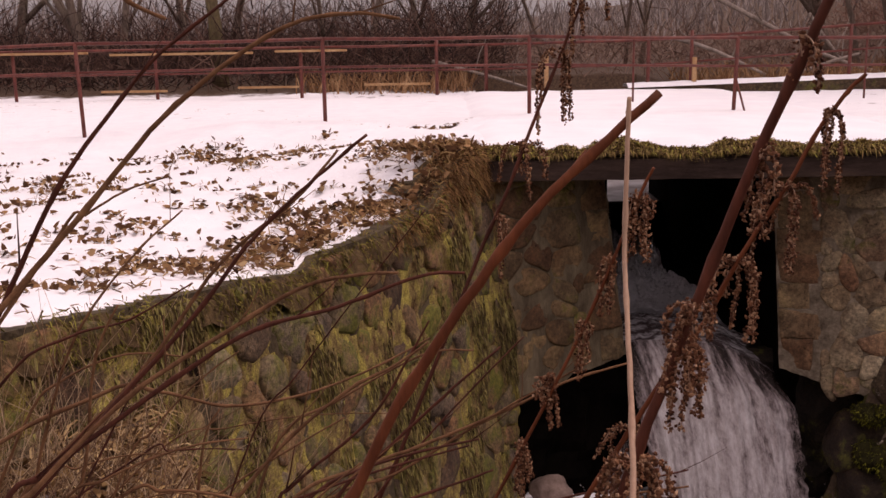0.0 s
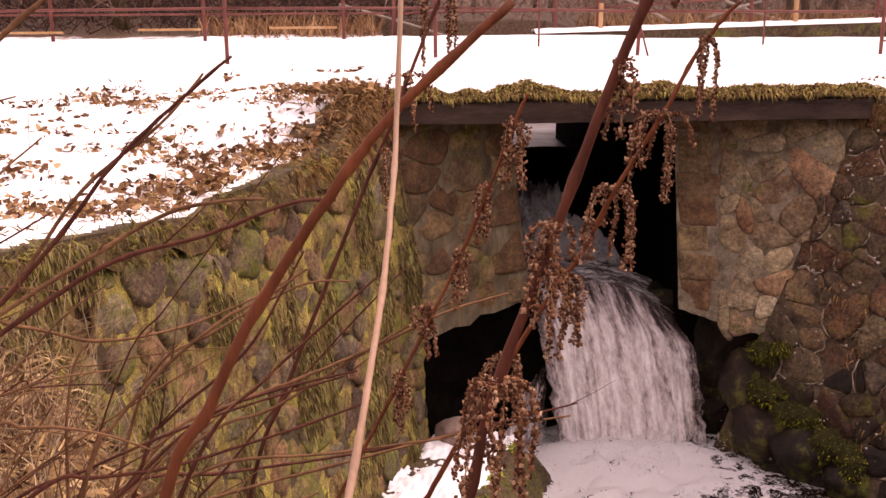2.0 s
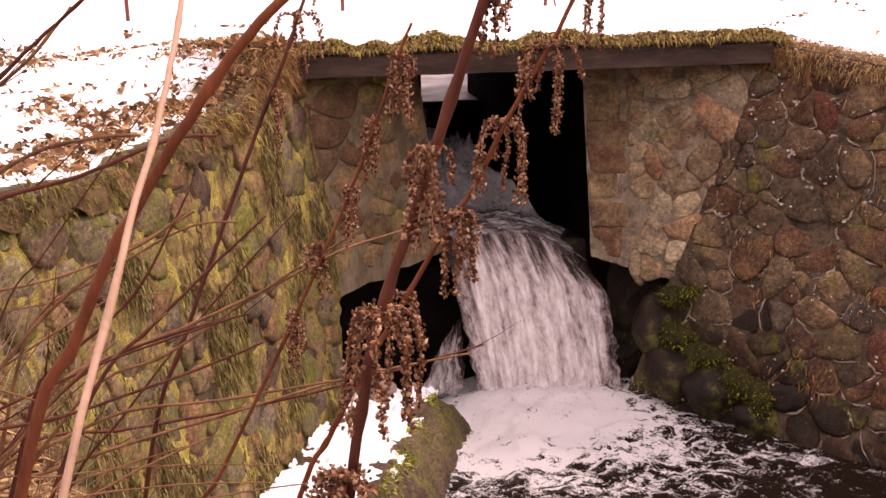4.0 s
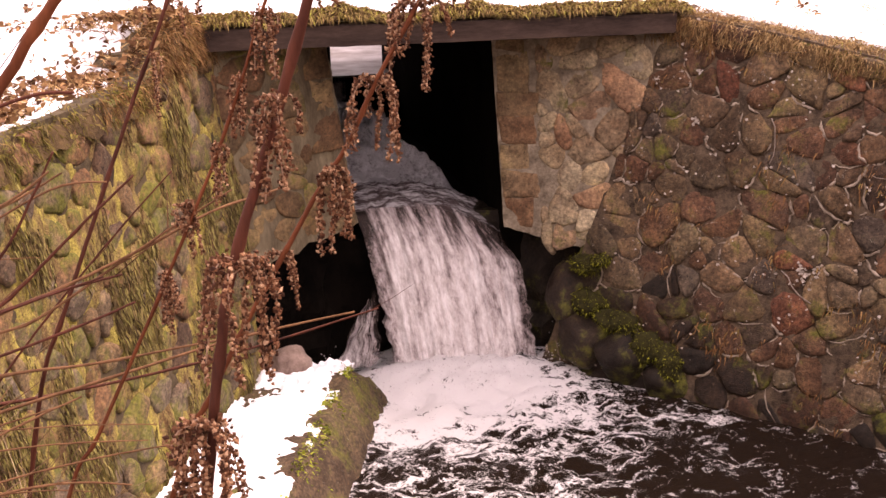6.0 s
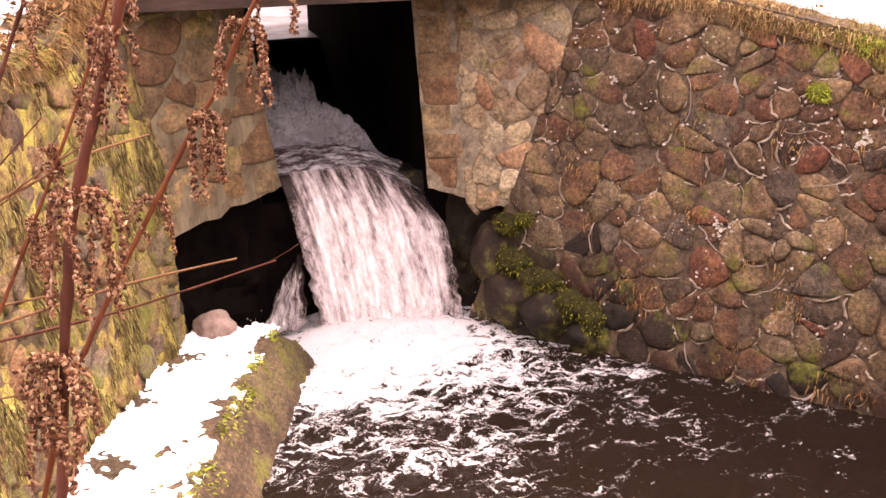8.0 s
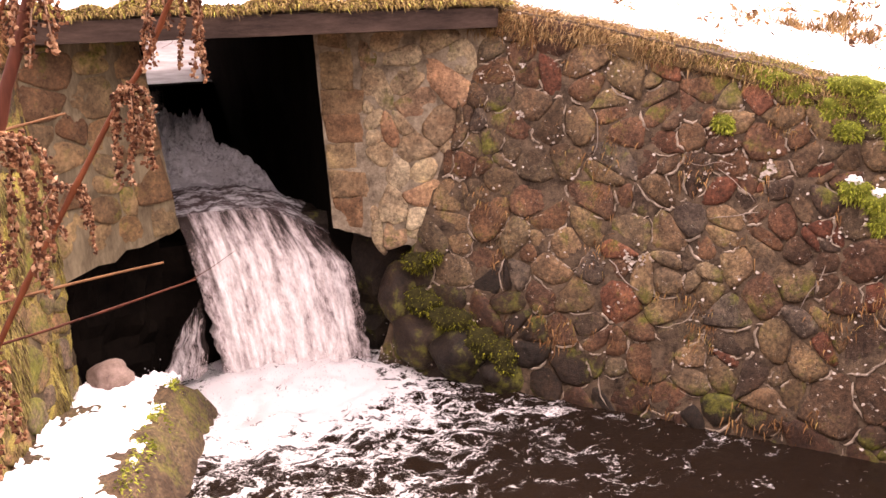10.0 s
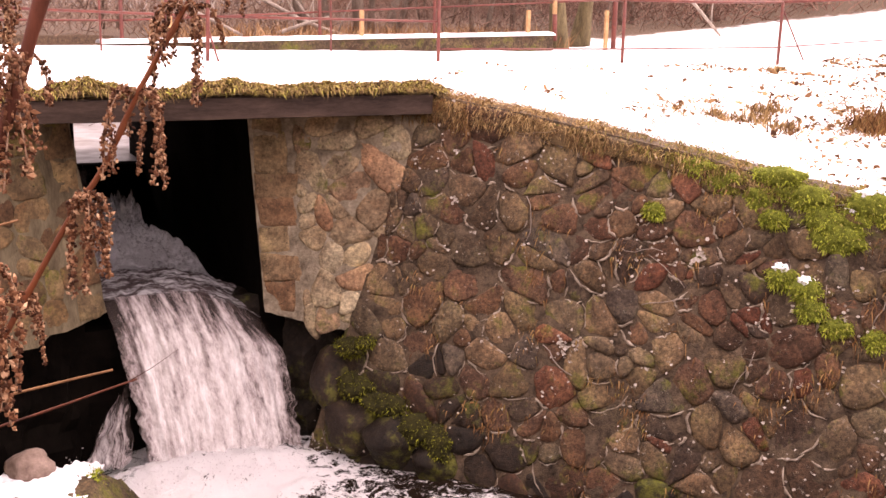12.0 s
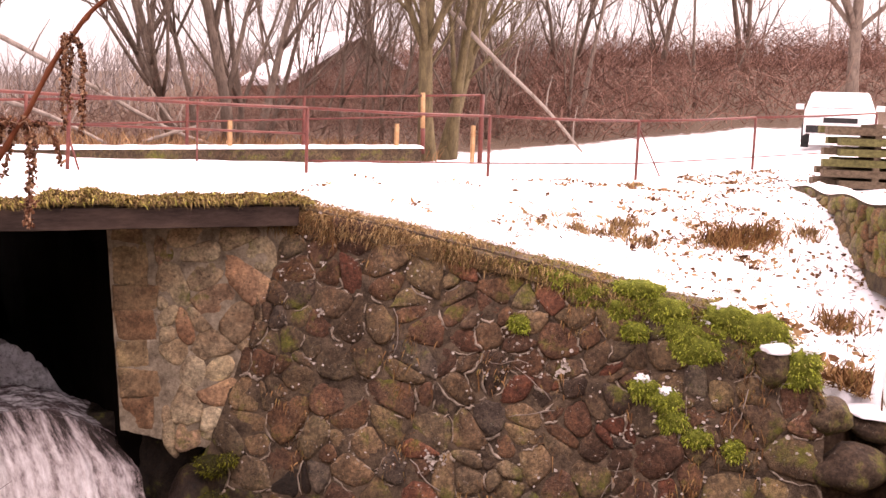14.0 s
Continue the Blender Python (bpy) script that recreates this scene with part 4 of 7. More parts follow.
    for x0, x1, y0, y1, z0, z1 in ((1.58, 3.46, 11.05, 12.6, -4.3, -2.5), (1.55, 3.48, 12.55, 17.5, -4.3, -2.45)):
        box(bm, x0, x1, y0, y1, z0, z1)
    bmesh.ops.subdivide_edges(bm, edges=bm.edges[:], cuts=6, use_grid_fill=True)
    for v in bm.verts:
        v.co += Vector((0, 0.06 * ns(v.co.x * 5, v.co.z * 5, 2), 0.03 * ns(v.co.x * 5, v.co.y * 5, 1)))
    tagged(part("weir", bm, M_BLACK), "stone weir behind the falling water, shade painted in near-black", "weir", kind="structure")
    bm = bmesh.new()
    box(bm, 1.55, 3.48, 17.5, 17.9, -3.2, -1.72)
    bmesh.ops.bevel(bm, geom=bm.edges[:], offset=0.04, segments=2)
    tagged(part("sill", bm, M_BLACK), "sill beam across the culvert inlet, shade painted in near-black", "sill", kind="structure")
    ob = sheet("water_sill_fall", lambda u, v: (1.62 + 1.0 * u, 17.46 - 0.05 * v - 0.03 * ns(u * 14, v * 2, 3), -1.72 - 0.35 * v), 30, 8, M_FALL)
    tagged(ob, "thin trickle falling over the inlet sill", "waterfall", kind="stuff")
    ob = sheet("water_upstream", lambda u, v: (0.5 + 4.2 * u, 17.6 + 8.5 * v, -1.70 + 0.01 * ns(u * 9, v * 20, 1)), 30, 60, M_POND)
    tagged(ob, "pond water above the bridge, the sky's pale reflection painted in", "water", kind="structure")
    # spray and foam thrown up at the foot of the fall
    rng = np.random.default_rng(8)
    n = 1500
    x = rng.normal(2.8, 0.75, n)
    y = 10.15 + rng.normal(0, 0.22, n)
    z = WATER + 0.04 + np.abs(rng.normal(0, 0.13, n))
    r = rng.uniform(0.003, 0.010, n)
    tet = np.array([(1, 1, 1), (1, -1, -1), (-1, 1, -1), (-1, -1, 1)]) * 0.7
    v = (np.stack([x, y, z], 1)[:, None] + tet[None] * r[:, None, None]).reshape(-1, 3)
    f = [(4 * i + a, 4 * i + b, 4 * i + c) for i in range(n) for a, b, c in ((0, 1, 2), (0, 3, 1), (0, 2, 3), (1, 3, 2))]
    tagged(raw("spray_droplets", v, f, M_FOAM, None, True), "white spray at the foot of the waterfall", "spray", kind="stuff")
    # side spill beneath the left abutment
    ob = sheet("side_spill", lambda u, v: (1.80 - 0.42 * v ** 0.7 * (1 - u) + 0.12 * u + 0.05 * ns(u * 5, v * 5, 1), 10.66 - 0.1 * u - 0.25 * v ** 0.6 + 0.08 * ns(u * 6, v * 4, 7), -2.95 - 0.7 * v - 0.25 * (1 - u) + 0.06 * ns(u * 7, v * 6, 3)), 20, 16, M_SPLASH)
    tagged(ob, "small white side spill beside the main fall", "waterfall", kind="stuff")


def mat_rapid():
    """Dark clear water bending over the lip, broken into foam on the step behind it."""
    m, nt, b = material("rapid_water")
    v = coords(nt, (1, 1, 1))
    a, c2, st = noise_tex(nt, v, 7, 6, 0.75), noise_tex(nt, v, 26, 5, 0.75), noise_tex(nt, coords(nt, (2.2, 9, 2)), 2.0, 5, 0.7)
    sep = nt.nodes.new("ShaderNodeSeparateXYZ")
    tc = nt.nodes.new("ShaderNodeTexCoord")
    nt.links.new(tc.outputs["Object"], sep.inputs[0])
    up = ramp(nt, maths(nt, "MULTIPLY", maths(nt, "SUBTRACT", sep.outputs["Y"], 11.0), 0.25), [(0.22, (0, 0, 0)), (0.36, (1, 1, 1)), (0.95, (1, 1, 1)), (1.0, (0.3, 0.3, 0.3))])
    broken = ramp(nt, maths(nt, "ADD", maths(nt, "MULTIPLY", a, 0.5), maths(nt, "MULTIPLY", c2, 0.5)), [(0.36, (0, 0, 0)), (0.50, (1, 1, 1))])
    streak = ramp(nt, st, [(0.46, (0, 0, 0)), (0.66, (0.75, 0.75, 0.75))])
    foam = mix(nt, up, streak, broken)
    c = mix(nt, foam, (0.085, 0.06, 0.06), (0.93, 0.91, 0.93))
    paint(nt, b, c, 0.2, 0.45)
    bump(nt, b, mix(nt, 0.5, a, c2), 1.0, 0.10)
    return m


def mat_pond():
    m, nt, b = material("pale_sky_pond")
    v = coords(nt)
    # pale colour stands in for the sky's reflection on the pond water
    paint(nt, b, ramp(nt, noise_tex(nt, v, 1.5, 5), [(0.35, (0.20, 0.165, 0.15)), (0.65, (0.58, 0.55, 0.56))]), 0.35, 0.5)
    bump(nt, b, noise_tex(nt, v, 6, 4), 0.25, 0.02)
    return m


M_RAPID, M_POND = mat_rapid(), mat_pond()
build_water()

# ------------------------------------------------------------------ fences and kerb


def pipe(name, a, b, r, mat, parent, sides=8):
    t = Tubes()
    a, b = Vector(a), Vector(b)
    t.add([a, a.lerp(b, 0.5), b], [r, r, r], sides)
    return t.make(name, mat, parent)


def build_near_fence():
    posts = [(-10.6, 13.5, 0.0, 1.0), (-7.7, 13.4, 0.0, 1.0), (-4.69, 13.45, 0.02, 1.06), (-1.67, 13.9, -0.02, 1.07), (1.0, 13.9, -0.02, 1.06), (3.65, 13.9, -0.02, 1.0), (6.96, 13.9, -0.02, 0.98), (10.14, 13.9, 0.0, 0.99), (13.28, 13.85, 0.04, 1.03), (16.1, 13.7, 0.18, 1.2), (19.6, 13.6, 0.35, 1.42)]
    fence = empty("pipe_fence", (2.5, 13.9, 0))
    tagged(fence, "red-painted rusty steel pipe fence standing in snow beside the road", "fence")
    off = Vector((2.5, 13.9, 0))
    tops = []
    for x, y, z0, z1 in posts:
        lean = 0.03 * ns(x, 1, 2)
        pipe("post", Vector((x, y, z0 - 0.25)) - off, Vector((x - 2 * lean, y, z1)) - off, 0.026, M_RUST, fence)
        tops.append(Vector((x - 2 * lean, y, z1)) - off)
    for a, b in zip(tops, tops[1:]):
        t = Tubes()
        m = a.lerp(b, 0.5) - Vector((0, 0, 0.015))
        t.add([a, m, b], [0.022] * 3, 8)
        t.make("top_rail", M_RUST, fence)
    for i, (a, b) in enumerate(zip(tops, tops[1:])):
        d = 0.36 if i < 6 else 0.74
        r = 0.017 if i < 6 else 0.012
        pipe("mid_rail", a - Vector((0, 0, d)), b - Vector((0, 0, d)), r, M_RUST, fence)
    for x in (2.35, 5.35):
        pipe("picket", Vector((x, 13.92, 0.2)) - off, Vector((x, 13.92, 1.03)) - off, 0.014, M_RUST, fence)
    for i in (5, 8):
        pipe("brace", tops[i] - Vector((0, 0, 0.55 if i == 5 else 0.1)), Vector((posts[i][0] + (0.14 if i == 5 else 0.5), 13.75, posts[i][2])) - off, 0.014, M_RUST, fence)


def build_far_fence():
    fence = empty("parapet_fence", (4.0, 19.5, 0))
    tagged(fence, "weathered red and yellow post-and-rail fence on the far parapet", "fence")
    off = Vector((4, 19.5, 0))

    def rise(x):
        return 0.0 if x < 3 else 0.03 * (x - 3)
    xs = [-10.5, -8.0, -5.4, -2.75, -0.28, 0.62, 3.56, 4.34, 7.2, 9.6, 12.42, 13.92]
    for x in xs:
        top = 0.92 + rise(x) * 1.9 + (0.1 if x in (-0.28, 4.34) else 0)
        if x == 12.42:
            t = pipe("post", Vector((x, 19.5, 0.2)) - off, Vector((x - 0.02, 19.5, 0.75)) - off, 0.05, M_RUST, fence)
            pipe("post", Vector((x - 0.02, 19.5, 0.75)) - off, Vector((x - 0.05, 19.5, 1.5)) - off, 0.05, M_YELLOW, fence)
        else:
            pipe("post", Vector((x, 19.5, -0.2)) - off, Vector((x, 19.5, top)) - off, 0.033 if x < 13 else 0.055, M_RUST, fence)
    for a, b in zip(xs, xs[1:]):
        za, zb = 0.9 + rise(a) * 1.9, 0.9 + rise(b) * 1.9
        pipe("top_rail", Vector((a, 19.5, za)) - off, Vector((b, 19.5, zb)) - off, 0.024, M_RUST, fence)
        pipe("mid_rail", Vector((a, 19.5, za - 0.44)) - off, Vector((b, 19.5, zb - 0.44)) - off, 0.018, M_RUST, fence)
    # pale boards fixed along the rails, snow on their upper edge
    for a, b, z in ((-9.6, -6.6, 0.86), (-6.2, -3.6, 0.82), (-3.2, -1.9, 0.84), (-6.4, -5.2, 0.16), (-3.9, -2.8, 0.2), (-1.6, -0.4, 0.22)):
        bm = bmesh.new()
        box(bm, a - 4, b - 4, -0.10, -0.04, z + rise(a) - 0.02, z + rise(a) + 0.02)
        bmesh.ops.bevel(bm, geom=bm.edges[:], offset=0.008)
        part("board", bm, M_YELLOW, fence, "pale yellow weathered board")
    for x, z in ((4.36, 0.62), (7.98, 0.75), (11.66, 0.82), (13.6, 0.85), (1.7, 0.7)):
        bm = bmesh.new()
        box(bm, x - 4.035, x - 3.965, -0.2, -0.13, 0.0, z)
        bmesh.ops.bevel(bm, geom=bm.edges[:], offset=0.012)
        part("marker_post", bm, M_YELLOW, fence, "short yellow-painted marker post")
    bm = bmesh.new()
    n = 60
    for i in range(n):
        x0, x1 = 3.2 + 9.0 * i / n, 3.2 + 9.0 * (i + 1) / n
        box(bm, x0, x1, 19.2, 19.75, -0.4, 0.09 + 0.025 * (x0 - 3) + 0.01 * ns(x0 * 3, 1, 1))
    ob = part("parapet_kerb", bm, M_LEDGE)
    tagged(ob, "low mossy stone parapet kerb along the far roadside", "kerb", kind="structure")
    verts, faces = [], []
    for i in range(61):
        x = 3.15 + 9.1 * i / 60
        z = 0.095 + 0.025 * (x - 3)
        for k in range(9):
            y = 19.16 + 0.62 * k / 8
            verts.append((x, y, z + 0.07 * math.sin(math.pi * k / 8) ** 0.6 * (1 + 0.3 * ns(x * 3, k, 2))))
    for i in range(60):
        for k in range(8):
            a = i * 9 + k
            faces.append((a, a + 9, a + 10, a + 1))
    tagged(raw("kerb_snow", verts, faces, M_SNOW, None, True), "rounded strip of snow on the parapet kerb", "snow", kind="stuff")


build_near_fence()
build_far_fence()

# ------------------------------------------------------------------ ledge, growth and litter


def build_ledge():
    ledge = empty("stone_ledge", (1.0, 8.0, WATER))
    tagged(ledge, "mossy masonry ledge beside the pool with patches of snow", "ledge")
    off = Vector((1.0, 8.0, WATER))
    n, verts, faces = 46, [], []
    m = 12
    for i in range(n):
        y = 9.95 - 5.2 * i / (n - 1)
        xi, xo, xw = 0.60 + (y - 9.66) * 0.44, 1.56 + (y - 9.83) * 0.36, 2.02 + (y - 9.68) * 0.36
        end = smoothstep(9.98, 9.6, y)
        for k in range(m):
            if k < 6:
                x, z = xi + (xo - xi) * k / 5, -3.40 - 0.02 * k / 5 - 0.25 * (1 - end)
            else:
                t = (k - 5) / 6
                x, z = xo + (xw - xo) * t ** 0.8, -3.42 - 0.78 * t - 0.1 * (1 - end)
            g = 0.05 if k > 4 else 0.02
            verts.append(Vector((x + g * ns(y * 3, k * 2, 3) + 0.03 * ns(y * 9, k * 3, 5), y, z + g * ns(y * 4, k, 6) + 0.02 * ns(y * 10, k * 2, 9))) - off)
    for i in range(n - 1):
        for k in range(m - 1):
            a = i * m + k
            faces.append((a, a + 1, a + m + 1, a + m))
    faces.append(tuple(range(m)))
    raw("body", verts, faces, M_LEDGE, ledge, True)
    verts, faces, n, m = [], [], 190, 46
    for i in range(n):
        y = 9.88 - 4.8 * i / (n - 1)
        xi, xo = 0.60 + (y - 9.66) * 0.44, 1.56 + (y - 9.83) * 0.36
        for k in range(m):
            u = k / (m - 1)
            x = xi + (xo - xi) * u
            c = 0.3 + 0.9 * ns(x * 3.1, y * 2.2, 4) + 0.6 * ns(x * 8, y * 8, 1) + 0.55 * ns(x * 19, y * 19, 5) - 1.1 * max(0.0, u - 0.72) * 3
            c = min(1.0, max(-0.6, c * 1.4))
            if y > 9.75:
                c -= 0.6
            verts.append(Vector((x, y, -3.40 + 0.055 * c)) - off)
    for i in range(n - 1):
        for k in range(m - 1):
            a = i * m + k
            faces.append((a, a + m, a + m + 1, a + 1))
    raw("snow_patch", verts, faces, M_SNOW, ledge, True)
    rng = np.random.default_rng(12)
    nb = 2600
    y = 9.85 - 4.5 * rng.random(nb) ** 1.3
    u = np.clip(rng.normal(0.25, 0.35, nb), -0.3, 1.1)
    x = 1.56 + (y - 9.83) * 0.36 + 0.30 * u
    z = -3.40 - 0.55 * np.clip(u, 0, 1)
    keep = np.array([ns(a * 2.5, b * 2.5, 3) > -0.05 for a, b in zip(x, y)])
    r = np.stack([x, y, z], 1)[keep] - np.array(off)
    w = np.stack([rng.normal(0.5, 0.5, len(r)), rng.normal(-0.3, 0.5, len(r)), rng.uniform(0.1, 0.9, len(r))], 1)
    blades("moss_tuft", r, w, rng.uniform(0.02, 0.07, len(r)), rng.uniform(0.005, 0.012, len(r)), M_MOSS, 0.6, 3, ledge)
    # a rounded pinkish stone at the ledge's inner end
    rock("boulder", (0.92, 9.72, -3.30), (0.20, 0.17, 0.15), M_PINK, 7, "rounded pinkish stone dusted with snow on the ledge")


def rock(name, at, size, mat, seed, label, snow=False, parent=None):
    bm = bmesh.new()
    bmesh.ops.create_icosphere(bm, subdivisions=3, radius=1.0)
    for v in bm.verts:
        d = 1 + 0.28 * ns(v.co.x * 1.3 + seed, v.co.y * 1.3, v.co.z * 1.3) + 0.08 * ns(v.co.x * 4, v.co.y * 4 + seed, v.co.z * 4)
        v.co = Vector((v.co.x * size[0] * d, v.co.y * size[1] * d, v.co.z * size[2] * d))
    if snow:
        thing = empty(name, at)
        part("stone_body", bm, mat, thing, "", True)
        cap = bmesh.new()
        bmesh.ops.create_icosphere(cap, subdivisions=3, radius=1.0)
        for v in cap.verts:
            d = 1.03 + 0.25 * ns(v.co.x * 1.3 + seed, v.co.y * 1.3, v.co.z * 1.3) + 0.1 * ns(v.co.x * 3, v.co.y * 3 + seed, 2)
            v.co = Vector((v.co.x * size[0] * d * 0.9, v.co.y * size[1] * d * 0.9, size[2] * 0.62 + max(v.co.z, -0.15) * size[2] * 0.42 * d))
        part("snow_cap", cap, M_SNOW, thing, "cap of fresh snow", True)
    else:
        thing = part(name, bm, mat, parent, "", True)
        thing.location = at
    return tagged(thing, label, "rock" if parent is None else "")


def moss_cushion(at, size, seed, snow, mat, label):
    """A lumpy cushion of moss on the wall, bristling with small leaves."""
    thing = empty("moss_cushion", at)
    tagged(thing, label, "moss", "moss cushions on the wing wall")
    bm = bmesh.new()
    bmesh.ops.create_icosphere(bm, subdivisions=3, radius=1.0)
    pts = []
    for v in bm.verts:
        d = 1 + 0.45 * ns(v.co.x * 1.8 + seed, v.co.y * 1.8, v.co.z * 1.8)
        q = Vector((v.co.x, v.co.y, v.co.z)) * d
        # flattened against the wall
        out = -RN
        along = RD
        v.co = along * (q.x * size[0]) + out * (q.y * size[1]) + Vector((0, 0, q.z * size[2]))
        pts.append((v.co.copy(), (out * 0.8 + (along * q.x) + Vector((0, 0, q.z)))))
    part("cushion", bm, M_MOSSBED if mat is M_MOSS else M_DEEPMOSS, thing, "", True)
    rng = np.random.default_rng(seed)
    idx = rng.integers(0, len(pts), 1100)
    r = np.array([pts[i][0] for i in idx]) + rng.normal(0, 0.012, (1100, 3))
    w = np.array([pts[i][1] for i in idx]) + rng.normal(0, 0.5, (1100, 3))
    tagged(blades("moss_leaf", r, w, rng.uniform(0.012, 0.035, 1100), rng.uniform(0.003, 0.007, 1100), mat, 0.5, seed, thing), kind="stuff")
    if snow:
        bm = bmesh.new()
        bmesh.ops.create_icosphere(bm, subdivisions=3, radius=1.0)
        for v in bm.verts:
            d = 1 + 0.6 * ns(v.co.x * 2.5 + seed, v.co.y * 2.5, v.co.z * 2.5)
            v.co = RD * (v.co.x * size[0] * 0.55 * d) - RN * (v.co.y * size[1] * 0.6 * d) + Vector((0, 0, size[2] * 0.72 + v.co.z * size[2] * 0.45 * d + 0.02 * ns(v.co.x * 4, v.co.y * 4, seed)))
        part("snow_cap", bm, M_SNOW, thing, "small cap of fresh snow", True)


def lip_strip(name, place, top, s0, s1, n, mat, label, seed, rise, wide=0.72):
    """Turf that rolls over the wall's top and meets the snow behind."""
    verts, faces, m = [], [], 9
    for i in range(n):
        s = s0 + (s1 - s0) * i / (n - 1)
        for k in range(m):
            t = k / (m - 1)
            out = 0.06 - wide * t + 0.04 * ns(s * 4, k, seed)
            h = top(s) - 0.14 * (1 - t) ** 3 + rise * math.sin(math.pi * min(1, 0.25 + t * 0.8)) + 0.05 * ns(s * 4, k * 1.1, seed + 2) + 0.03 * ns(s * 13, k * 2.1, seed) - 0.16 * t ** 4
            if k == 0:
                h -= 0.05 + 0.08 * abs(ns(s * 3, 0, seed))
            verts.append(place(s, h, out))
    for i in range(n - 1):
        for k in range(m - 1):
            a = i * m + k
            faces.append((a, a + 1, a + m + 1, a + m))
    tagged(raw(name, verts, faces, mat, None, True), label, "turf", kind="stuff")


def snow_edge():
    """Snow lying right out to the left wall's top, its edge ragged."""
    verts, faces, m, n = [], [], 9, 150
    for i in range(n):
        s = 1.15 + 6.05 * i / (n - 1)
        edge = 0.01 - 0.15 * max(0.0, ns(s * 2.3, 1, 4) + 0.7 * ns(s * 7, 2, 4) + 0.25 * ns(s * 19, 2, 4) + 0.1) - 0.12 * smoothstep(2.6, 1.2, s) - 0.10 * abs(ns(s * 13, 4, 6))
        for k in range(m):
            t = k / (m - 1)
            o = edge - 0.55 * t
            h = left_top(s) + (-0.06 if k == 0 else 0.028 * min(1, k / 2) + 0.02 * ns(s * 3, k * 0.8, 5)) + 0.035 * max(0.0, -o - 0.2)
            verts.append(left_face(s, h, o))
    for i in range(n - 1):
        for k in range(m - 1):
            a = i * m + k
            faces.append((a, a + 1, a + m + 1, a + m))
    tagged(raw("snow_edge", verts, faces, M_SNOW, None, True), "snow lying to the edge of the mossy wall", "snow", kind="stuff")


def fringe(name, place, top, s0, s1, n, mat, label, seed, long, spread=0.1, down=0.7, mask=None, deep=0.5):
    rng = np.random.default_rng(seed)
    roots, ways, lens = [], [], []
    while len(roots) < n:
        s = rng.uniform(s0, s1)
        if mask and rng.random() > mask(s):
            continue
        clump = ns(s * 6, 3, seed) * 0.5 + 0.6
        if rng.random() > clump:
            continue
        o = 0.05 - rng.random() ** 1.5 * deep
        h = top(s) + 0.02 - 0.12 * max(0.0, o + 0.02) * 8 + rng.uniform(-spread, 0.04)
        roots.append(place(s, h, max(o, 0.02) if h < top(s) - 0.02 else o))
        out = place(s, h, 1.0) - place(s, h, 0.0)
        lean = 1.2 * ns(s * 9, h * 9, seed + 5)
        ways.append((0.55 * out.x + lean * out.y + rng.normal(0, 0.6), 0.55 * out.y - lean * out.x + rng.normal(0, 0.6), rng.uniform(-down, 0.7)))
        lens.append(rng.uniform(0.25, 0.9) ** 1.2 * long * (0.5 + 0.8 * clump))
    ob = blades(name, roots, ways, lens, rng.uniform(0.002, 0.005, n), mat, 0.75, seed)
    tagged(ob, label, "grass", kind="stuff")


def moss_blanket():
    verts, faces, nu, nv = [], [], 190, 110
    for j in range(nv):
        for i in range(nu):
            s = -0.12 + (L_LONG - 0.1) * i / (nu - 1)
            t = left_top(s) - 0.06
            h = t - (t + 3.7) * j / (nv - 1)
            a = 0.75 * ns(s * 1.7, h * 0.9, 12) + 0.55 * ns(s * 4.2, h * 1.7, 14) + 0.35 * ns(s * 10, h * 5, 16)
            verts.append(left_face(s, h, 0.035 + 0.075 * max(-0.9, min(1.0, 1.4 * a - 0.13)) + 0.02 * ns(s * 24, h * 12, 3)))
    for j in range(nv - 1):
        for i in range(nu - 1):
            a = j * nu + i
            faces.append((a, a + nu, a + nu + 1, a + 1))
    tagged(raw("moss_blanket", verts, faces, M_BLANKET, None, True), "olive and brown moss blanket draped over the stones", "moss", kind="stuff")


# pale splashes of lichen on the right wing: along, height, spread, count
LICHEN_SPOTS = ((0.39, -1.08, 0.035, 10), (2.83, -1.38, 0.055, 22), (1.61, -2.37, 0.04, 16), (1.75, -2.36, 0.03, 8), (0.37, -0.6, 0.03, 5), (2.1, -1.5, 0.03, 6))


def lichen_flecks():
    rng = np.random.default_rng(97)
    verts, faces = [], []
    while len(faces) < 620:
        s = rng.uniform(-0.5, 5.1)
        t = right_top(s)
        h = t - (t + 3.8) * rng.random()
        if s < FOLD * h or ns(s * 2.3, h * 2.3, 50) + 0.5 * ns(s * 8, h * 8, 52) < rng.uniform(-0.1, 0.5):
            continue
        r, n = rng.uniform(0.004, 0.018), len(verts)
        for k in range(6):
            a = 2 * math.pi * k / 6
            q = r * rng.uniform(0.5, 1.2)
            verts.append(right_face(s + 1.3 * q * math.cos(a), h + q * math.sin(a), 0.044 + rng.uniform(-0.012, 0.012)))
        faces.append(tuple(range(n, n + 6)))
    for cs, ch, spread, many in LICHEN_SPOTS:
        for _ in range(many):
            s, h = cs + rng.normal(0, spread * 0.6), ch + rng.normal(0, spread)
            r, n = rng.uniform(0.010, 0.026), len(verts)
            for k in range(6):
                a = 2 * math.pi * k / 6
                q = r * rng.uniform(0.5, 1.2)
                verts.append(right_face(s + q * math.cos(a), h + q * math.sin(a), 0.05 + rng.uniform(-0.01, 0.01)))
            faces.append(tuple(range(n, n + 6)))
    tagged(raw("lichen_flecks", verts, faces, M_FLECK, None, False), "pale lichen and frost flecks on the wall", "lichen", kind="stuff")


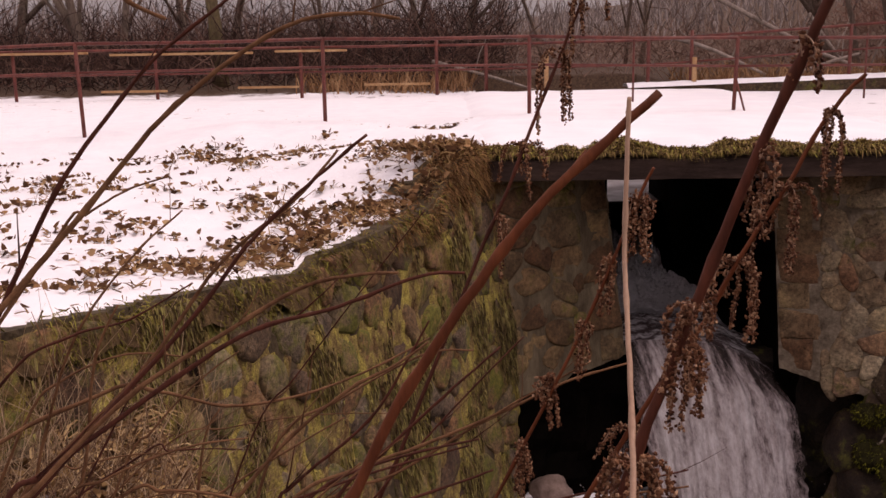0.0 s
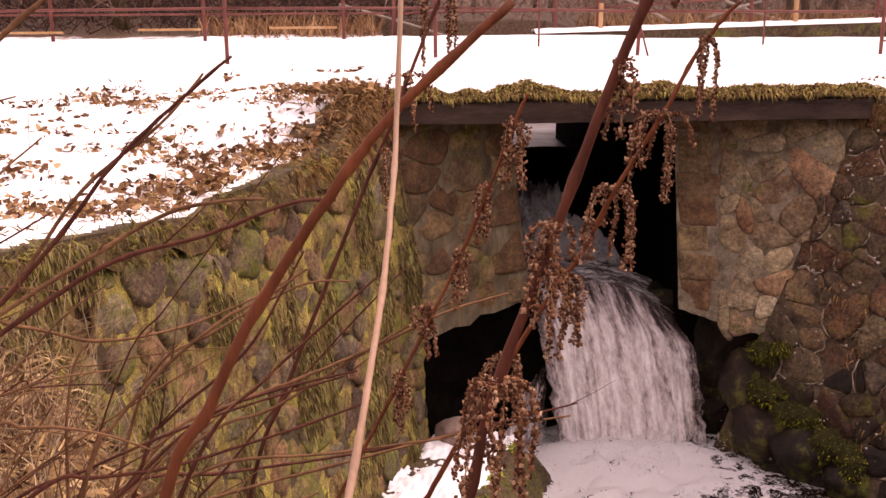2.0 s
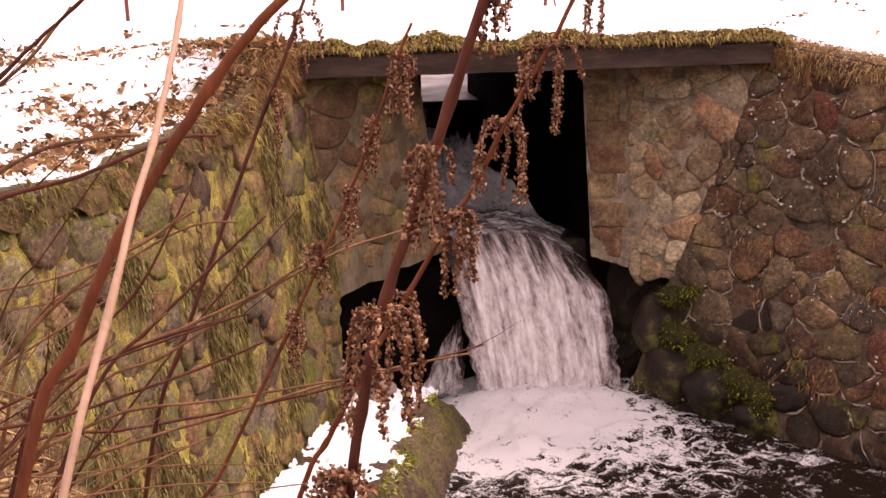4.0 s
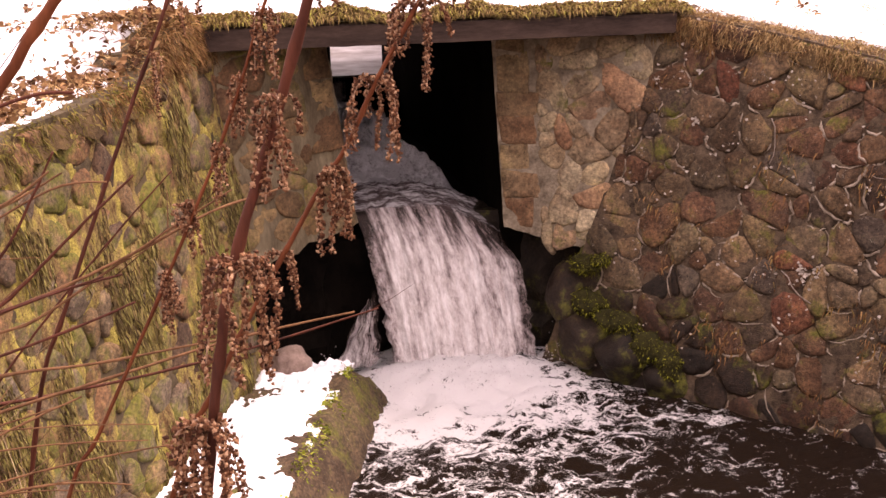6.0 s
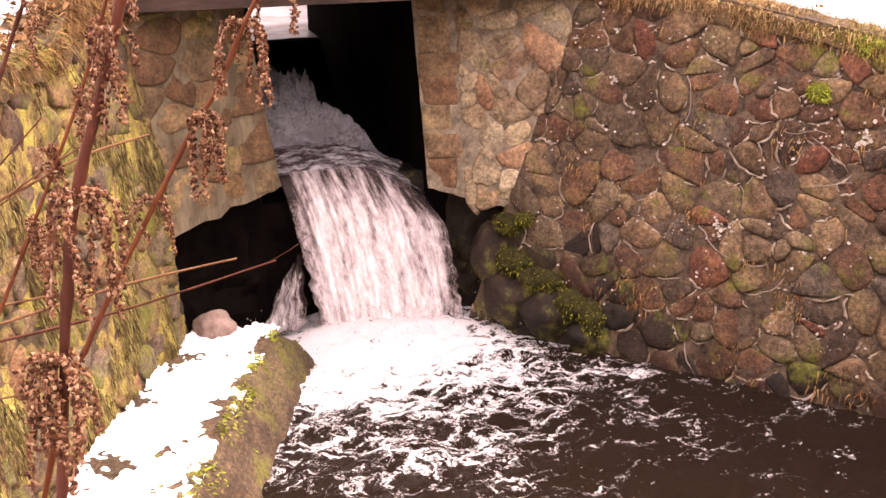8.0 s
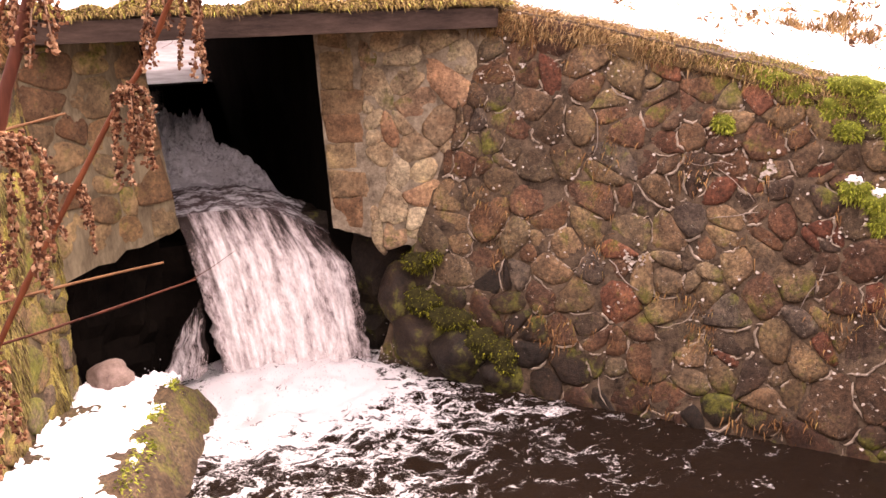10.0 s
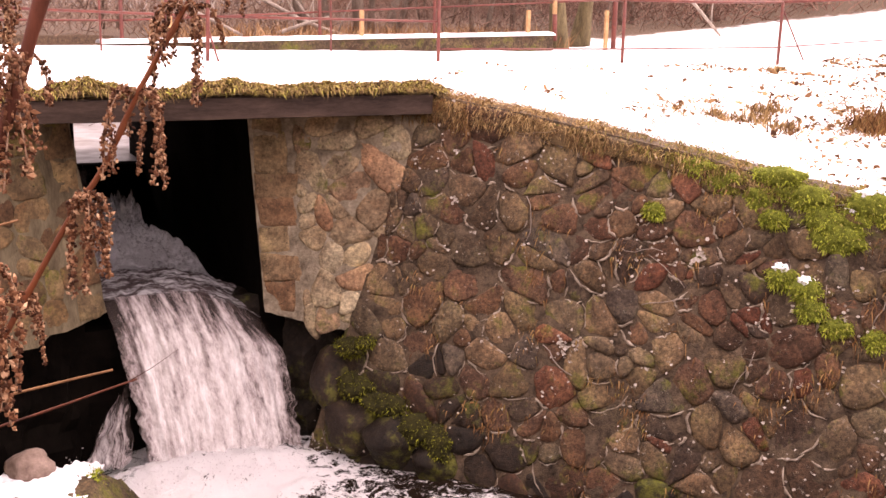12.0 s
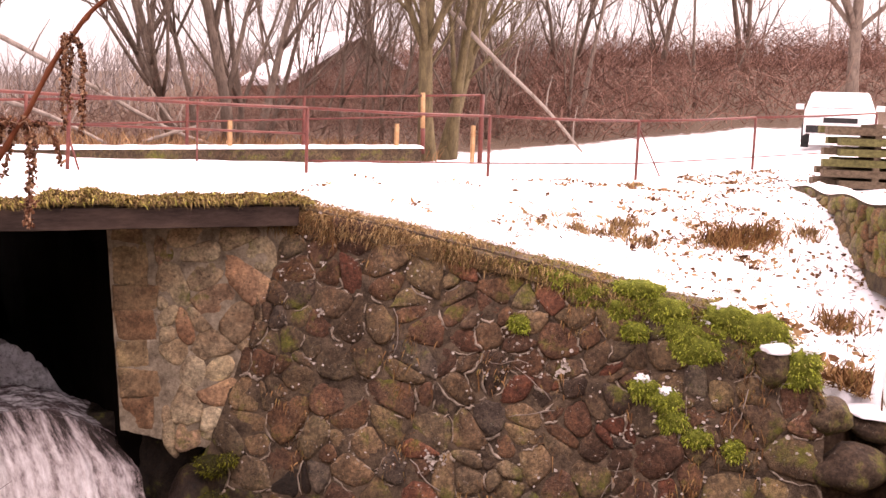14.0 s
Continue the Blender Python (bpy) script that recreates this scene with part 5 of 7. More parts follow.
def hanging_moss():
    rng = np.random.default_rng(31)
    roots, ways, lens = [], [], []
    while len(roots) < 26000:
        s = rng.uniform(-0.1, L_LONG)
        t = left_top(s)
        h = t - (t + 3.75) * rng.random()
        a = 1.05 * ns(s * 1.7, h * 0.9, 12) + 0.8 * ns(s * 4.2, h * 1.7, 14)
        if a < rng.uniform(0.05, 0.35):
            continue
        roots.append(left_face(s, h, 0.03 + 0.07 * max(0.0, min(1.0, a)) + 0.02 * rng.random()))
        ways.append((0.6 + rng.normal(0, 0.3), -0.28 + rng.normal(0, 0.3), rng.uniform(-3.2, -1.0)))
        lens.append(rng.uniform(0.015, 0.06) * (0.8 + 0.8 * max(0.0, a)))
    ob = blades("hanging_moss", roots, ways, lens, rng.uniform(0.0025, 0.007, len(roots)), M_HANGMOSS, 0.7, 33)
    tagged(ob, "yellow-green moss hanging in drapes on the wall", "moss", kind="stuff")
    # brown creepers and roots on the right wing
    t = Tubes()
    r2 = random.Random(9)
    for _ in range(14):
        s, h = r2.uniform(0.1, 5.0), 0
        h = right_top(s) - r2.uniform(0.05, 2.6)
        pts, a = [], r2.choice((-1.4, -0.7, -0.2, 0.3))
        for k in range(6):
            pts.append(right_face(s, h, 0.045 + 0.015 * r2.random()))
            a += r2.uniform(-0.5, 0.5)
            s += 0.09 * math.cos(a)
            h += 0.09 * math.sin(a)
            if s < 0 or s > 5.1 or h > right_top(s) - 0.03:
                break
        if len(pts) > 2:
            t.add(pts, [r2.uniform(0.002, 0.006)] * len(pts), 4)
    tagged(t.make("wall_creeper", M_PALEBARK), "thin bare creeper stems clinging to the wall", "creeper", kind="stuff")
    roots, ways, lens = [], [], []
    rng = np.random.default_rng(35)
    while len(roots) < 1900:
        s = rng.uniform(-0.2, 5.1)
        t0 = right_top(s)
        h = t0 - (t0 + 3.8) * rng.random()
        a = ns(s * 1.9, h * 1.7, 42) + 0.5 * ns(s * 6, h * 5, 44)
        if a < rng.uniform(0.1, 0.45) or s < -0.2 + FOLD * h:
            continue
        roots.append(right_face(s, h, 0.03))
        ways.append((-0.74 + rng.normal(0, 0.5), -0.67 + rng.normal(0, 0.5), rng.uniform(-1.6, 0.4)))
        lens.append(rng.uniform(0.02, 0.10))
    ob = blades("wall_tufts", roots, ways, lens, rng.uniform(0.003, 0.008, len(roots)), M_DRYGRASS, 0.6, 36)
    tagged(ob, "dry brown tufts and moss in the wall's joints", "grass", kind="stuff")


def litter():
    rng = np.random.default_rng(50)
    roots, ways, lens, wid = [], [], [], []
    groots, gways, glens = [], [], []

    def clusters(n, sample, small, grassy):
        made = 0
        while made < n:
            x, y, heavy = sample()
            if heavy is None:
                continue
            made += 1
            r = rng.uniform(0.03, 0.11) * (0.6 + heavy)
            for _ in range(int(rng.integers(6, 20) * (0.5 + heavy))):
                a, b = x + rng.normal(0, r), y + rng.normal(0, r * 0.8)
                z = ground_height(a, b)
                q = Vector((a, b, 0))
                if b < 9.9 and a < 1 and 0 < LN.dot(q) - L_OFF < 0.75:
                    z = max(z, left_top(LD.dot(q) - L_S0) + 0.045)
                if rng.random() < grassy:
                    groots.append((a, b, z - 0.01))
                    gways.append((rng.normal(0, 0.8), rng.normal(0, 0.8), rng.uniform(0.2, 1.0)))
                    glens.append(rng.uniform(0.05, 0.16) * small)
                else:
                    roots.append((a, b, z + rng.uniform(0.0, 0.02)))
                    ways.append((rng.normal(0, 1), rng.normal(0, 1), rng.uniform(0.0, 0.7)))
                    lens.append(rng.uniform(0.03, 0.085) * small)
                    wid.append(rng.uniform(0.012, 0.03) * small)

    def left():
        x, y = rng.uniform(-8.0, 0.1), rng.uniform(5.0, 13.0)
        d = LN.dot(Vector((x, y, 0))) - L_OFF
        if d < 0.15:
            return x, y, None
        w = 0.8 * ns(x * 0.9, y * 0.9, 2) + 0.42 + 0.4 * smoothstep(1.2, 0.2, d) - 0.45 * smoothstep(11.0, 13, y)
        return x, y, (max(0.1, w) if rng.random() < w else None)

    def right():
        x, y = rng.uniform(5.5, 16.0), rng.uniform(4.5, 13.6)
        d, s = RN.dot(Vector((x, y, 0))) - R_OFF, RD.dot(Vector((x, y, 0))) - R_S0
        if d < 0.2 or s < -1:
            return x, y, None
        w = ns(x * 0.6, y * 0.6, 7) + 0.15 + 0.7 * smoothstep(2.0, 4.5, s) - 0.4 * smoothstep(11, 14, y) * smoothstep(10, 6, x)
        return x, y, (max(0.1, w) if rng.random() < w else None)

    def thick(cx, cy, rx, ry, heavy):
        def fn():
            return cx + rng.normal(0, rx), cy + rng.normal(0, ry), heavy
        return fn

    clusters(700, left, 0.95, 0.5)
    for s in (0.6, 1.1, 1.6, 1.9, 2.2, 2.6, 3.0, 3.3):
        p = left_face(s, 0, -0.3)
        clusters(9, thick(p.x, p.y, 0.2, 0.2, 0.8), 1.1, 0.6)
    clusters(620, right, 0.95, 0.62)
    clusters(60, thick(-0.1, 9.9, 0.2, 0.3, 1.0), 1.4, 0.7)
    clusters(22, thick(-1.0, 8.7, 0.35, 0.2, 1.0), 1.2, 0.6)
    clusters(60, thick(9.6, 9.0, 0.8, 0.5, 0.6), 1.5, 0.96)
    clusters(80, thick(8.0, 9.6, 0.65, 0.45, 0.6), 1.2, 0.95)
    clusters(80, thick(9.2, 6.3, 0.35, 0.4, 1.0), 1.6, 0.8)
    ob = blades("dead_leaves", roots, ways, lens, wid, M_LEAF, 0.1, 51)
    tagged(ob, "brown dead leaves lying in patches on the snow", "leaves", kind="stuff")
    ob = blades("dry_tufts", groots, gways, glens, np.full(len(groots), 0.005), M_GOLDGRASS, 0.3, 52)
    tagged(ob, "dry grass tufts poking through the snow", "grass", kind="stuff")
    # litter and straw on the near bank
    n = 14000
    x, y = rng.uniform(-3.2, 0.5, n), rng.uniform(2.2, 6.6, n)
    keep = [(a, b) for a, b in zip(x, y) if LN.dot(Vector((a, b, 0))) - L_OFF < 0.1 and a < 0.3 - 0.25 * b]
    r = np.array([(a, b, ground_height(a, b) + 0.01) for a, b in keep])
    m = len(r)
    w = np.stack([rng.normal(0.4, 0.8, m), rng.normal(-0.4, 0.8, m), rng.uniform(-0.1, 0.9, m)], 1)
    ob = blades("bank_litter", r, w, rng.uniform(0.05, 0.30, m), rng.uniform(0.003, 0.014, m), M_GOLDGRASS, 0.5, 53)
    tagged(ob, "straw and dead leaves on the near bank", "grass", kind="stuff")


M_PINK = mat_plain("pink_stone", (0.14, 0.095, 0.075), (0.36, 0.27, 0.23), 6)
M_FLECK = mat_plain("pale_lichen", (0.22, 0.18, 0.14), (0.62, 0.56, 0.50), 12)
M_TURF = mat_plain("brown_turf", (0.03, 0.018, 0.009), (0.14, 0.09, 0.04), 8, strength=0.9, distance=0.02)
M_DEEPMOSS = mat_plain("deep_moss_bed", (0.014, 0.012, 0.004), (0.055, 0.050, 0.012), 12, strength=0.9, distance=0.02)
M_MOSSBED = mat_plain("moss_bed", (0.07, 0.085, 0.012), (0.25, 0.28, 0.04), 14, strength=0.9, distance=0.02)
build_ledge()
lip_strip("wall_turf_right", right_face, right_top, -0.05, 5.2, 90, M_TURF, "brown turf rolled over the wall's top", 3, 0.03, 0.32)
lip_strip("wall_turf_left", left_face, left_top, -0.15, 7.2, 90, M_TURF, "brown turf and moss rolled over the wall's top", 6, 0.0, 0.12)
snow_edge()
fringe("bridgehead_grass", right_face, right_top, -0.25, 0.5, 1800, M_DRYGRASS, "matted brown grass at the bridge end", 66, 0.16, 0.25, 1.0)
fringe("dry_grass_fringe", right_face, right_top, -0.1, 3.4, 12000, M_GOLDGRASS, "dry golden-brown grass hanging over the wall", 61, 0.115, 0.17, 1.0, lambda s: 1.0 if s < 2.0 else 0.35)
fringe("green_fringe", right_face, right_top, 1.5, 5.15, 7000, M_GREENGRASS, "mossy green fringe along the wall's top", 62, 0.10, 0.13, 0.9, lambda s: 0.35 if s < 2.4 else 1.0)
fringe("left_grass_fringe", left_face, left_top, -0.15, 2.0, 8000, M_DRYGRASS, "brown dead grass hanging over the wall beside the bridge", 63, 0.13, 0.20, 0.9, lambda s: 1.0 if s < 1.0 else 0.3, 0.3)
fringe("bridgehead_grass", left_face, left_top, -0.3, 0.7, 3600, M_DRYGRASS, "matted brown grass hanging beside the bridge end", 65, 0.16, 0.36, 1.0)
fringe("left_wall_fringe", left_face, left_top, 1.0, 7.2, 5000, M_GREENGRASS, "dull green and brown fringe along the wall's top", 64, 0.11, 0.2, 1.0, lambda s: 0.5 + 0.9 * ns(s * 2.2, 4, 9), 0.1)
moss_blanket()
lichen_flecks()
hanging_moss()
litter()
for i, (s, h, a, b, snowy) in enumerate(((3.55, -1.50, 0.13, 0.10, 1), (3.78, -1.60, 0.14, 0.11, 1), (3.85, -1.78, 0.11, 0.10, 0), (4.07, -1.90, 0.13, 0.08, 0), (4.40, -1.97, 0.09, 0.09, 0), (3.72, -0.80, 0.20, 0.12, 0), (4.02, -1.12, 0.22, 0.14, 0), (4.25, -0.82, 0.22, 0.13, 1), (4.56, -0.90, 0.24, 0.15, 0), (4.93, -1.18, 0.16, 0.16, 1), (3.45, -0.62, 0.22, 0.09, 0), (3.45, -1.0, 0.12, 0.08, 0), (2.38, -1.02, 0.10, 0.07, 0), (3.9, -0.98, 0.16, 0.12, 0))):
    moss_cushion(right_face(s, h, 0.03), (a, 0.07, b), 70 + i, snowy, M_MOSS, "bright green moss cushion capped with snow" if snowy else "bright green moss cushion on the stones")
for i, (s, h, a, b) in enumerate(((-0.58, -3.08, 0.22, 0.13), (-0.2, -3.22, 0.24, 0.12), (0.15, -3.42, 0.20, 0.16), (0.42, -3.55, 0.14, 0.2), (-0.62, -2.68, 0.15, 0.10), (-0.45, -2.6, 0.08, 0.05))):
    moss_cushion(right_face(s, h, 0.06), (a, 0.14, b), 90 + i, 0, M_DARKMOSS, "dark wet moss mound above the water")
for k, (s, h, size) in enumerate(((-0.55, -3.5, (0.36, 0.28, 0.34)), (-0.05, -3.62, (0.4, 0.26, 0.3)), (0.4, -3.75, (0.3, 0.22, 0.24)), (-0.85, -3.1, (0.26, 0.24, 0.34)))):
    rock("wet_rock", right_face(s, h, -0.06), size, M_WETSTONE, 20 + k, "dark wet rock with algae beside the falling water")
for k in range(9):
    s = 2.75 + 0.27 * k
    moss_cushion(right_face(s, right_top(s) - 0.10 - 0.06 * (k % 3), 0.0), (0.17 + 0.03 * (k % 2), 0.07, 0.08 + 0.02 * (k % 3)), 120 + k, k in (5, 7), M_MOSS, "bright green moss cushion capped with snow" if k in (5, 7) else "yellow-green moss cushion on the wall's top edge")


# dead grass on the right bank: x, y, blades, length; the first six are the darker ones
CLUMPS = ((9.7, 8.6, 310, 0.3), (10.1, 8.7, 360, 0.36), (10.55, 8.75, 330, 0.34), (9.0, 6.2, 330, 0.36), (8.5, 5.95, 310, 0.3), (10.2, 7.3, 310, 0.3),
          (8.2, 9.3, 180, 0.2), (8.6, 9.15, 180, 0.22), (8.95, 9.4, 200, 0.24), (8.8, 8.9, 180, 0.2), (11.6, 8.9, 200, 0.24), (11.7, 12.2, 160, 0.18))


def grass_clump(x, y, many, long, mat, seed, label):
    """A clump of dead stalks fanning out of the snow."""
    rng = np.random.default_rng(seed)
    at = np.array((x, y, ground_height(x, y) - 0.02))
    roots = np.stack([rng.normal(0, long * 0.55, many), rng.normal(0, long * 0.35, many), np.zeros(many)], 1)
    for q in roots:
        q[2] = ground_height(x + q[0], y + q[1]) - at[2] - 0.03
    ways = np.stack([rng.normal(0, 0.5, many), rng.normal(0, 0.45, many), rng.uniform(0.6, 1.3, many)], 1)
    ob = blades("grass_clump", roots, ways, rng.uniform(0.4, 1.0, many) * long, rng.uniform(0.005, 0.011, many), mat, 0.12, seed)
    ob.location = at
    tagged(ob, label, "grass", kind="stuff")


for k, (x, y, many, long) in enumerate(CLUMPS):
    grass_clump(x, y, many, long, M_DRYGRASS if k < 6 else M_GOLDGRASS, 140 + k, "clump of brown dead stalks standing in the snow" if k < 6 else "clump of pale golden dead grass in the snow")
rock("snowy_stone", right_face(4.72, -1.20, -0.06), (0.22, 0.17, 0.21), M_LEDGE, 3, "round grey stone with a cap of snow on the wall's end", True)
rock("bank_stone", right_face(5.18, -1.62, -0.12), (0.22, 0.2, 0.16), M_LEDGE, 5, "angular mossy stone at the wall's end")
rock("bank_stone", right_face(5.4, -2.05, -0.12), (0.34, 0.26, 0.2), M_LEDGE, 8, "broad mossy rock below the wall's end")
rock("snowy_stone", right_face(5.65, -1.75, -0.55), (0.3, 0.3, 0.16), M_LEDGE, 9, "snow-covered rock on the bank", True)

# ------------------------------------------------------------------ woods and distance


def bare_tree(at, height, radius, seed, lean=(0, 0), trunks=1, mat=None, label="bare winter tree with grey-brown bark", depth=4, spread=0.6, name="bare_tree", twiggy=1.25):
    """A leafless tree: tapered trunk and limbs, and a crown of finer branches and twigs."""
    rng = random.Random(seed)
    tree = empty(name, at)
    tagged(tree, label, "tree")
    wood, fine = Tubes(), Tubes()

    def grow(p, d, length, r, level):
        n = 6 if level == 0 else 4
        pts, rad = [p.copy()], [r]
        side = Vector((rng.uniform(-1, 1), rng.uniform(-1, 1), 0.2)) * 0.14
        for k in range(n):
            d = (d + side * rng.uniform(0.2, 1.0) + Vector((rng.gauss(0, 0.05), rng.gauss(0, 0.05), 0.05))).normalized()
            p = p + d * (length / n)
            pts.append(p.copy())
            rad.append(r * (1 - 0.62 * (k + 1) / n))
        if level == 0:
            rad[0] *= 1.35
        (wood if level < 1 else fine).add(pts, rad, 8 if level == 0 else (6 if level == 1 else 4 if level == 2 else 3))
        if level >= depth:
            return
        count = {0: rng.randint(7, 10), 1: rng.randint(4, 6), 2: int(rng.randint(3, 5) * twiggy), 3: int(rng.randint(2, 4) * twiggy)}.get(level, 2)
        for _ in range(count):
            i = rng.randint(1, n)
            q, rr = pts[i], rad[i]
            a = rng.uniform(0, 2 * math.pi)
            axis = (pts[i] - pts[i - 1]).normalized()
            ortho = axis.orthogonal().normalized()
            out = (ortho * math.cos(a) + axis.cross(ortho) * math.sin(a))
            nd = (axis * rng.uniform(0.6, 1.0) + out * rng.uniform(0.35, 1.0) * spread * 1.3 + Vector((0, 0, 0.12))).normalized()
            grow(q, nd, length * rng.uniform(0.42, 0.68), max(0.006, rr * rng.uniform(0.45, 0.7)), level + 1)

    for k in range(trunks):
        a = 2 * math.pi * k / max(trunks, 1) + rng.random()
        base = Vector((0.35 * math.cos(a), 0.35 * math.sin(a), -0.3)) * (1 if trunks > 1 else 0)
        if trunks == 1:
            base = Vector((0, 0, -0.3))
        d = Vector((lean[0] + (0.22 * math.cos(a) if trunks > 1 else 0), lean[1] + (0.22 * math.sin(a) if trunks > 1 else 0), 1)).normalized()
        grow(base, d, height * rng.uniform(0.8, 1.0), radius * rng.uniform(0.5, 0.8), 0)
    wood.make("trunk", mat or M_BARK, tree)
    tagged(fine.make("crown", mat or M_BARK, tree), kind="stuff")
    return tree


def ground_at(x, y):
    return ground_height(x, y)


def build_woods():
    tall = "bare winter tree with several grey-brown trunks beyond the fence"
    for x, y, h, r, seed, lean, k, m in (
        (9.0, 25.0, 9, 0.17, 1, (-0.30, 0.0), 1, M_BARK),
        (9.6, 25.6, 9.5, 0.16, 2, (-0.10, 0.0), 2, M_BARK),
        (10.6, 25.2, 10, 0.20, 3, (0.02, 0.0), 2, M_BARK),
        (11.4, 26.5, 9, 0.13, 4, (0.12, 0.0), 2, M_BARK),
        (13.55, 20.7, 9, 0.24, 5, (0.02, 0.0), 2, M_BARKMOSS),
        (14.05, 20.9, 9, 0.20, 6, (0.16, 0.0), 1, M_BARKMOSS),
        (14.8, 27.5, 9, 0.12, 7, (0.05, 0.0), 2, M_BARK),
        (16.6, 28.5, 9, 0.12, 8, (-0.05, 0.0), 2, M_BARK),
        (18.5, 27.0, 8, 0.10, 9, (0.08, 0.0), 2, M_BARK),
        (20.8, 28.5, 9, 0.11, 10, (0.0, 0.0), 2, M_BARK),
        (23.0, 27.2, 9, 0.12, 11, (0.10, 0.0), 2, M_BARK),
        (32.5, 23.5, 11, 0.34, 12, (0.0, 0.0), 1, M_BARK),
        (31.5, 38.0, 12, 0.2, 13, (0.0, 0.0), 2, M_BARK),
        (36.5, 37.0, 12, 0.2, 14, (0.0, 0.0), 1, M_BARK),
        (27.0, 40.0, 12, 0.18, 15, (0.0, 0.0), 2, M_BARK),
        (41.0, 36.0, 12, 0.2, 16, (0.0, 0.0), 2, M_BARK),
        (-5.1, 23.6, 11, 0.20, 17, (0.0, 0.0), 1, M_BARKMOSS),
        (-8.2, 25.0, 10, 0.16, 18, (0.05, 0.0), 2, M_BARK),
        (-11.5, 27.0, 11, 0.2, 19, (0.0, 0.0), 2, M_BARK),
        (-2.4, 26.0, 9, 0.12, 20, (-0.1, 0.0), 2, M_BARK),
        (-0.3, 28.0, 10, 0.14, 21, (0.05, 0.0), 2, M_BARK),
        (3.0, 31.0, 9, 0.10, 22, (0.0, 0.0), 2, M_BARK),
        (5.6, 33.0, 9, 0.10, 23, (0.1, 0.0), 2, M_BARK),
        (-14.5, 24.0, 11, 0.2, 24, (0.0, 0.0), 1, M_BARK),
        (-6.6, 29.0, 11, 0.16, 25, (0.0, 0.0), 2, M_BARK),
    ):
        bare_tree((x, y, ground_at(x, y)), h, r, seed, lean, k, m, tall if k > 1 else "bare winter tree with a single trunk beyond the road")
    saplings = []
    for k in range(4):
        saplings.append(bare_tree((24 + 2.2 * k, 34 + 1.5 * k, ground_at(24 + 2.2 * k, 34 + 1.5 * k)), 7.5, 0.07, 60 + k, (0.04 * (k - 1.5), 0), 2, M_BARK, "slender bare saplings standing on the brushy slope", 4, 0.45, "sapling", 1.2))
    place = random.Random(8)
    for k in range(18):
        x = place.uniform(16, 58)
        y = place.uniform(30, 46) if x < 26 else place.uniform(27, 50)
        copy_thing(saplings[k % 4], Matrix.Translation((x, y, ground_at(x, y))) @ Matrix.Rotation(place.uniform(0, 6.28), 4, "Z") @ Matrix.Scale(place.uniform(0.8, 1.35), 4))
    for t in list(bpy.data.objects):
        if t.parent is None and t.name.startswith("sapling"):
            tagged(t, group="saplings on the slope")
    rng = np.random.default_rng(77)

    def scrub(name, label, n, x0, x1, y0, y1, l0, l1, r0, r1, mat, spread, seed, keep=None):
        rr = np.random.default_rng(seed)
        roots = []
        while len(roots) < n:
            x, y = rr.uniform(x0, x1), rr.uniform(y0, y1)
            if keep and not keep(x, y):
                continue
            rise = (0.35 + 1.3 * abs(ns(x * 0.35, y * 0.35, seed)) + 0.3 * ns(x * 1.1, y * 1.1, seed)) * l1 * 0.5
            roots.append((x, y, ground_at(x, y) + rr.random() ** 1.5 * max(0.1, rise)))
        w = np.stack([rr.normal(0, spread, n), rr.normal(0, spread, n), rr.uniform(0.5, 1.0, n)], 1)
        lump = np.array([0.55 + 0.9 * abs(ns(p[0] * 0.35, p[1] * 0.35, seed)) + 0.3 * ns(p[0] * 1.1, p[1] * 1.1, seed) for p in roots])
        L = 0.62 * (l0 + (l1 - l0) * rr.random(n) ** 1.4) * lump
        ob = twigs(name, roots, w, L, rr.uniform(r0, r1, n), mat, 0.5, seed)
        tagged(ob, label, "scrub", kind="stuff")

    scrub("dark_thicket", "dense dark leafless thicket beyond the fence", 15000, -24, 1.5, 21.3, 36, 0.8, 3.6, 0.006, 0.016, M_DARKSCRUB, 0.8, 81)
    scrub("roadside_scrub", "brown leafless brush behind the parapet fence", 6000, 0, 24, 22.0, 42, 0.5, 2.8, 0.005, 0.013, M_SCRUB, 0.8, 82, lambda x, y: y > 22 + 0.30 * max(0, x - 13))
    scrub("red_brown_thicket", "dense red-brown thicket on the slope behind the road", 24000, 20, 62, 23.5, 60, 0.9, 4.2, 0.010, 0.022, M_REDSCRUB, 0.9, 83, lambda x, y: (y > 24.5 + 0.1 * (x - 20) and x < 30) or x >= 30)
    scrub("far_woods", "distant leafless woods on the ridge", 9000, -60, 110, 62, 130, 2.0, 5.5, 0.03, 0.09, M_FARWOOD, 0.16, 84)
    n = 5000
    x, y = rng.uniform(-3, 13.5, n), rng.uniform(20.1, 24.0, n)
    keep = (x < 0.4) | (x > 4.8) | (y > 26)
    x, y = x[keep], y[keep]
    r = np.array([(a, b, ground_at(a, b)) for a, b in zip(x, y)])
    m = len(r)
    w = np.stack([rng.normal(0, 0.4, m), rng.normal(0, 0.4, m), np.full(m, 1.0)], 1)
    ob = blades("dry_reeds", r, w, rng.uniform(0.25, 0.75, m), rng.uniform(0.006, 0.014, m), M_REED, 0.2, 85)
    tagged(ob, "orange-brown dry reeds behind the parapet", "reeds", kind="stuff")
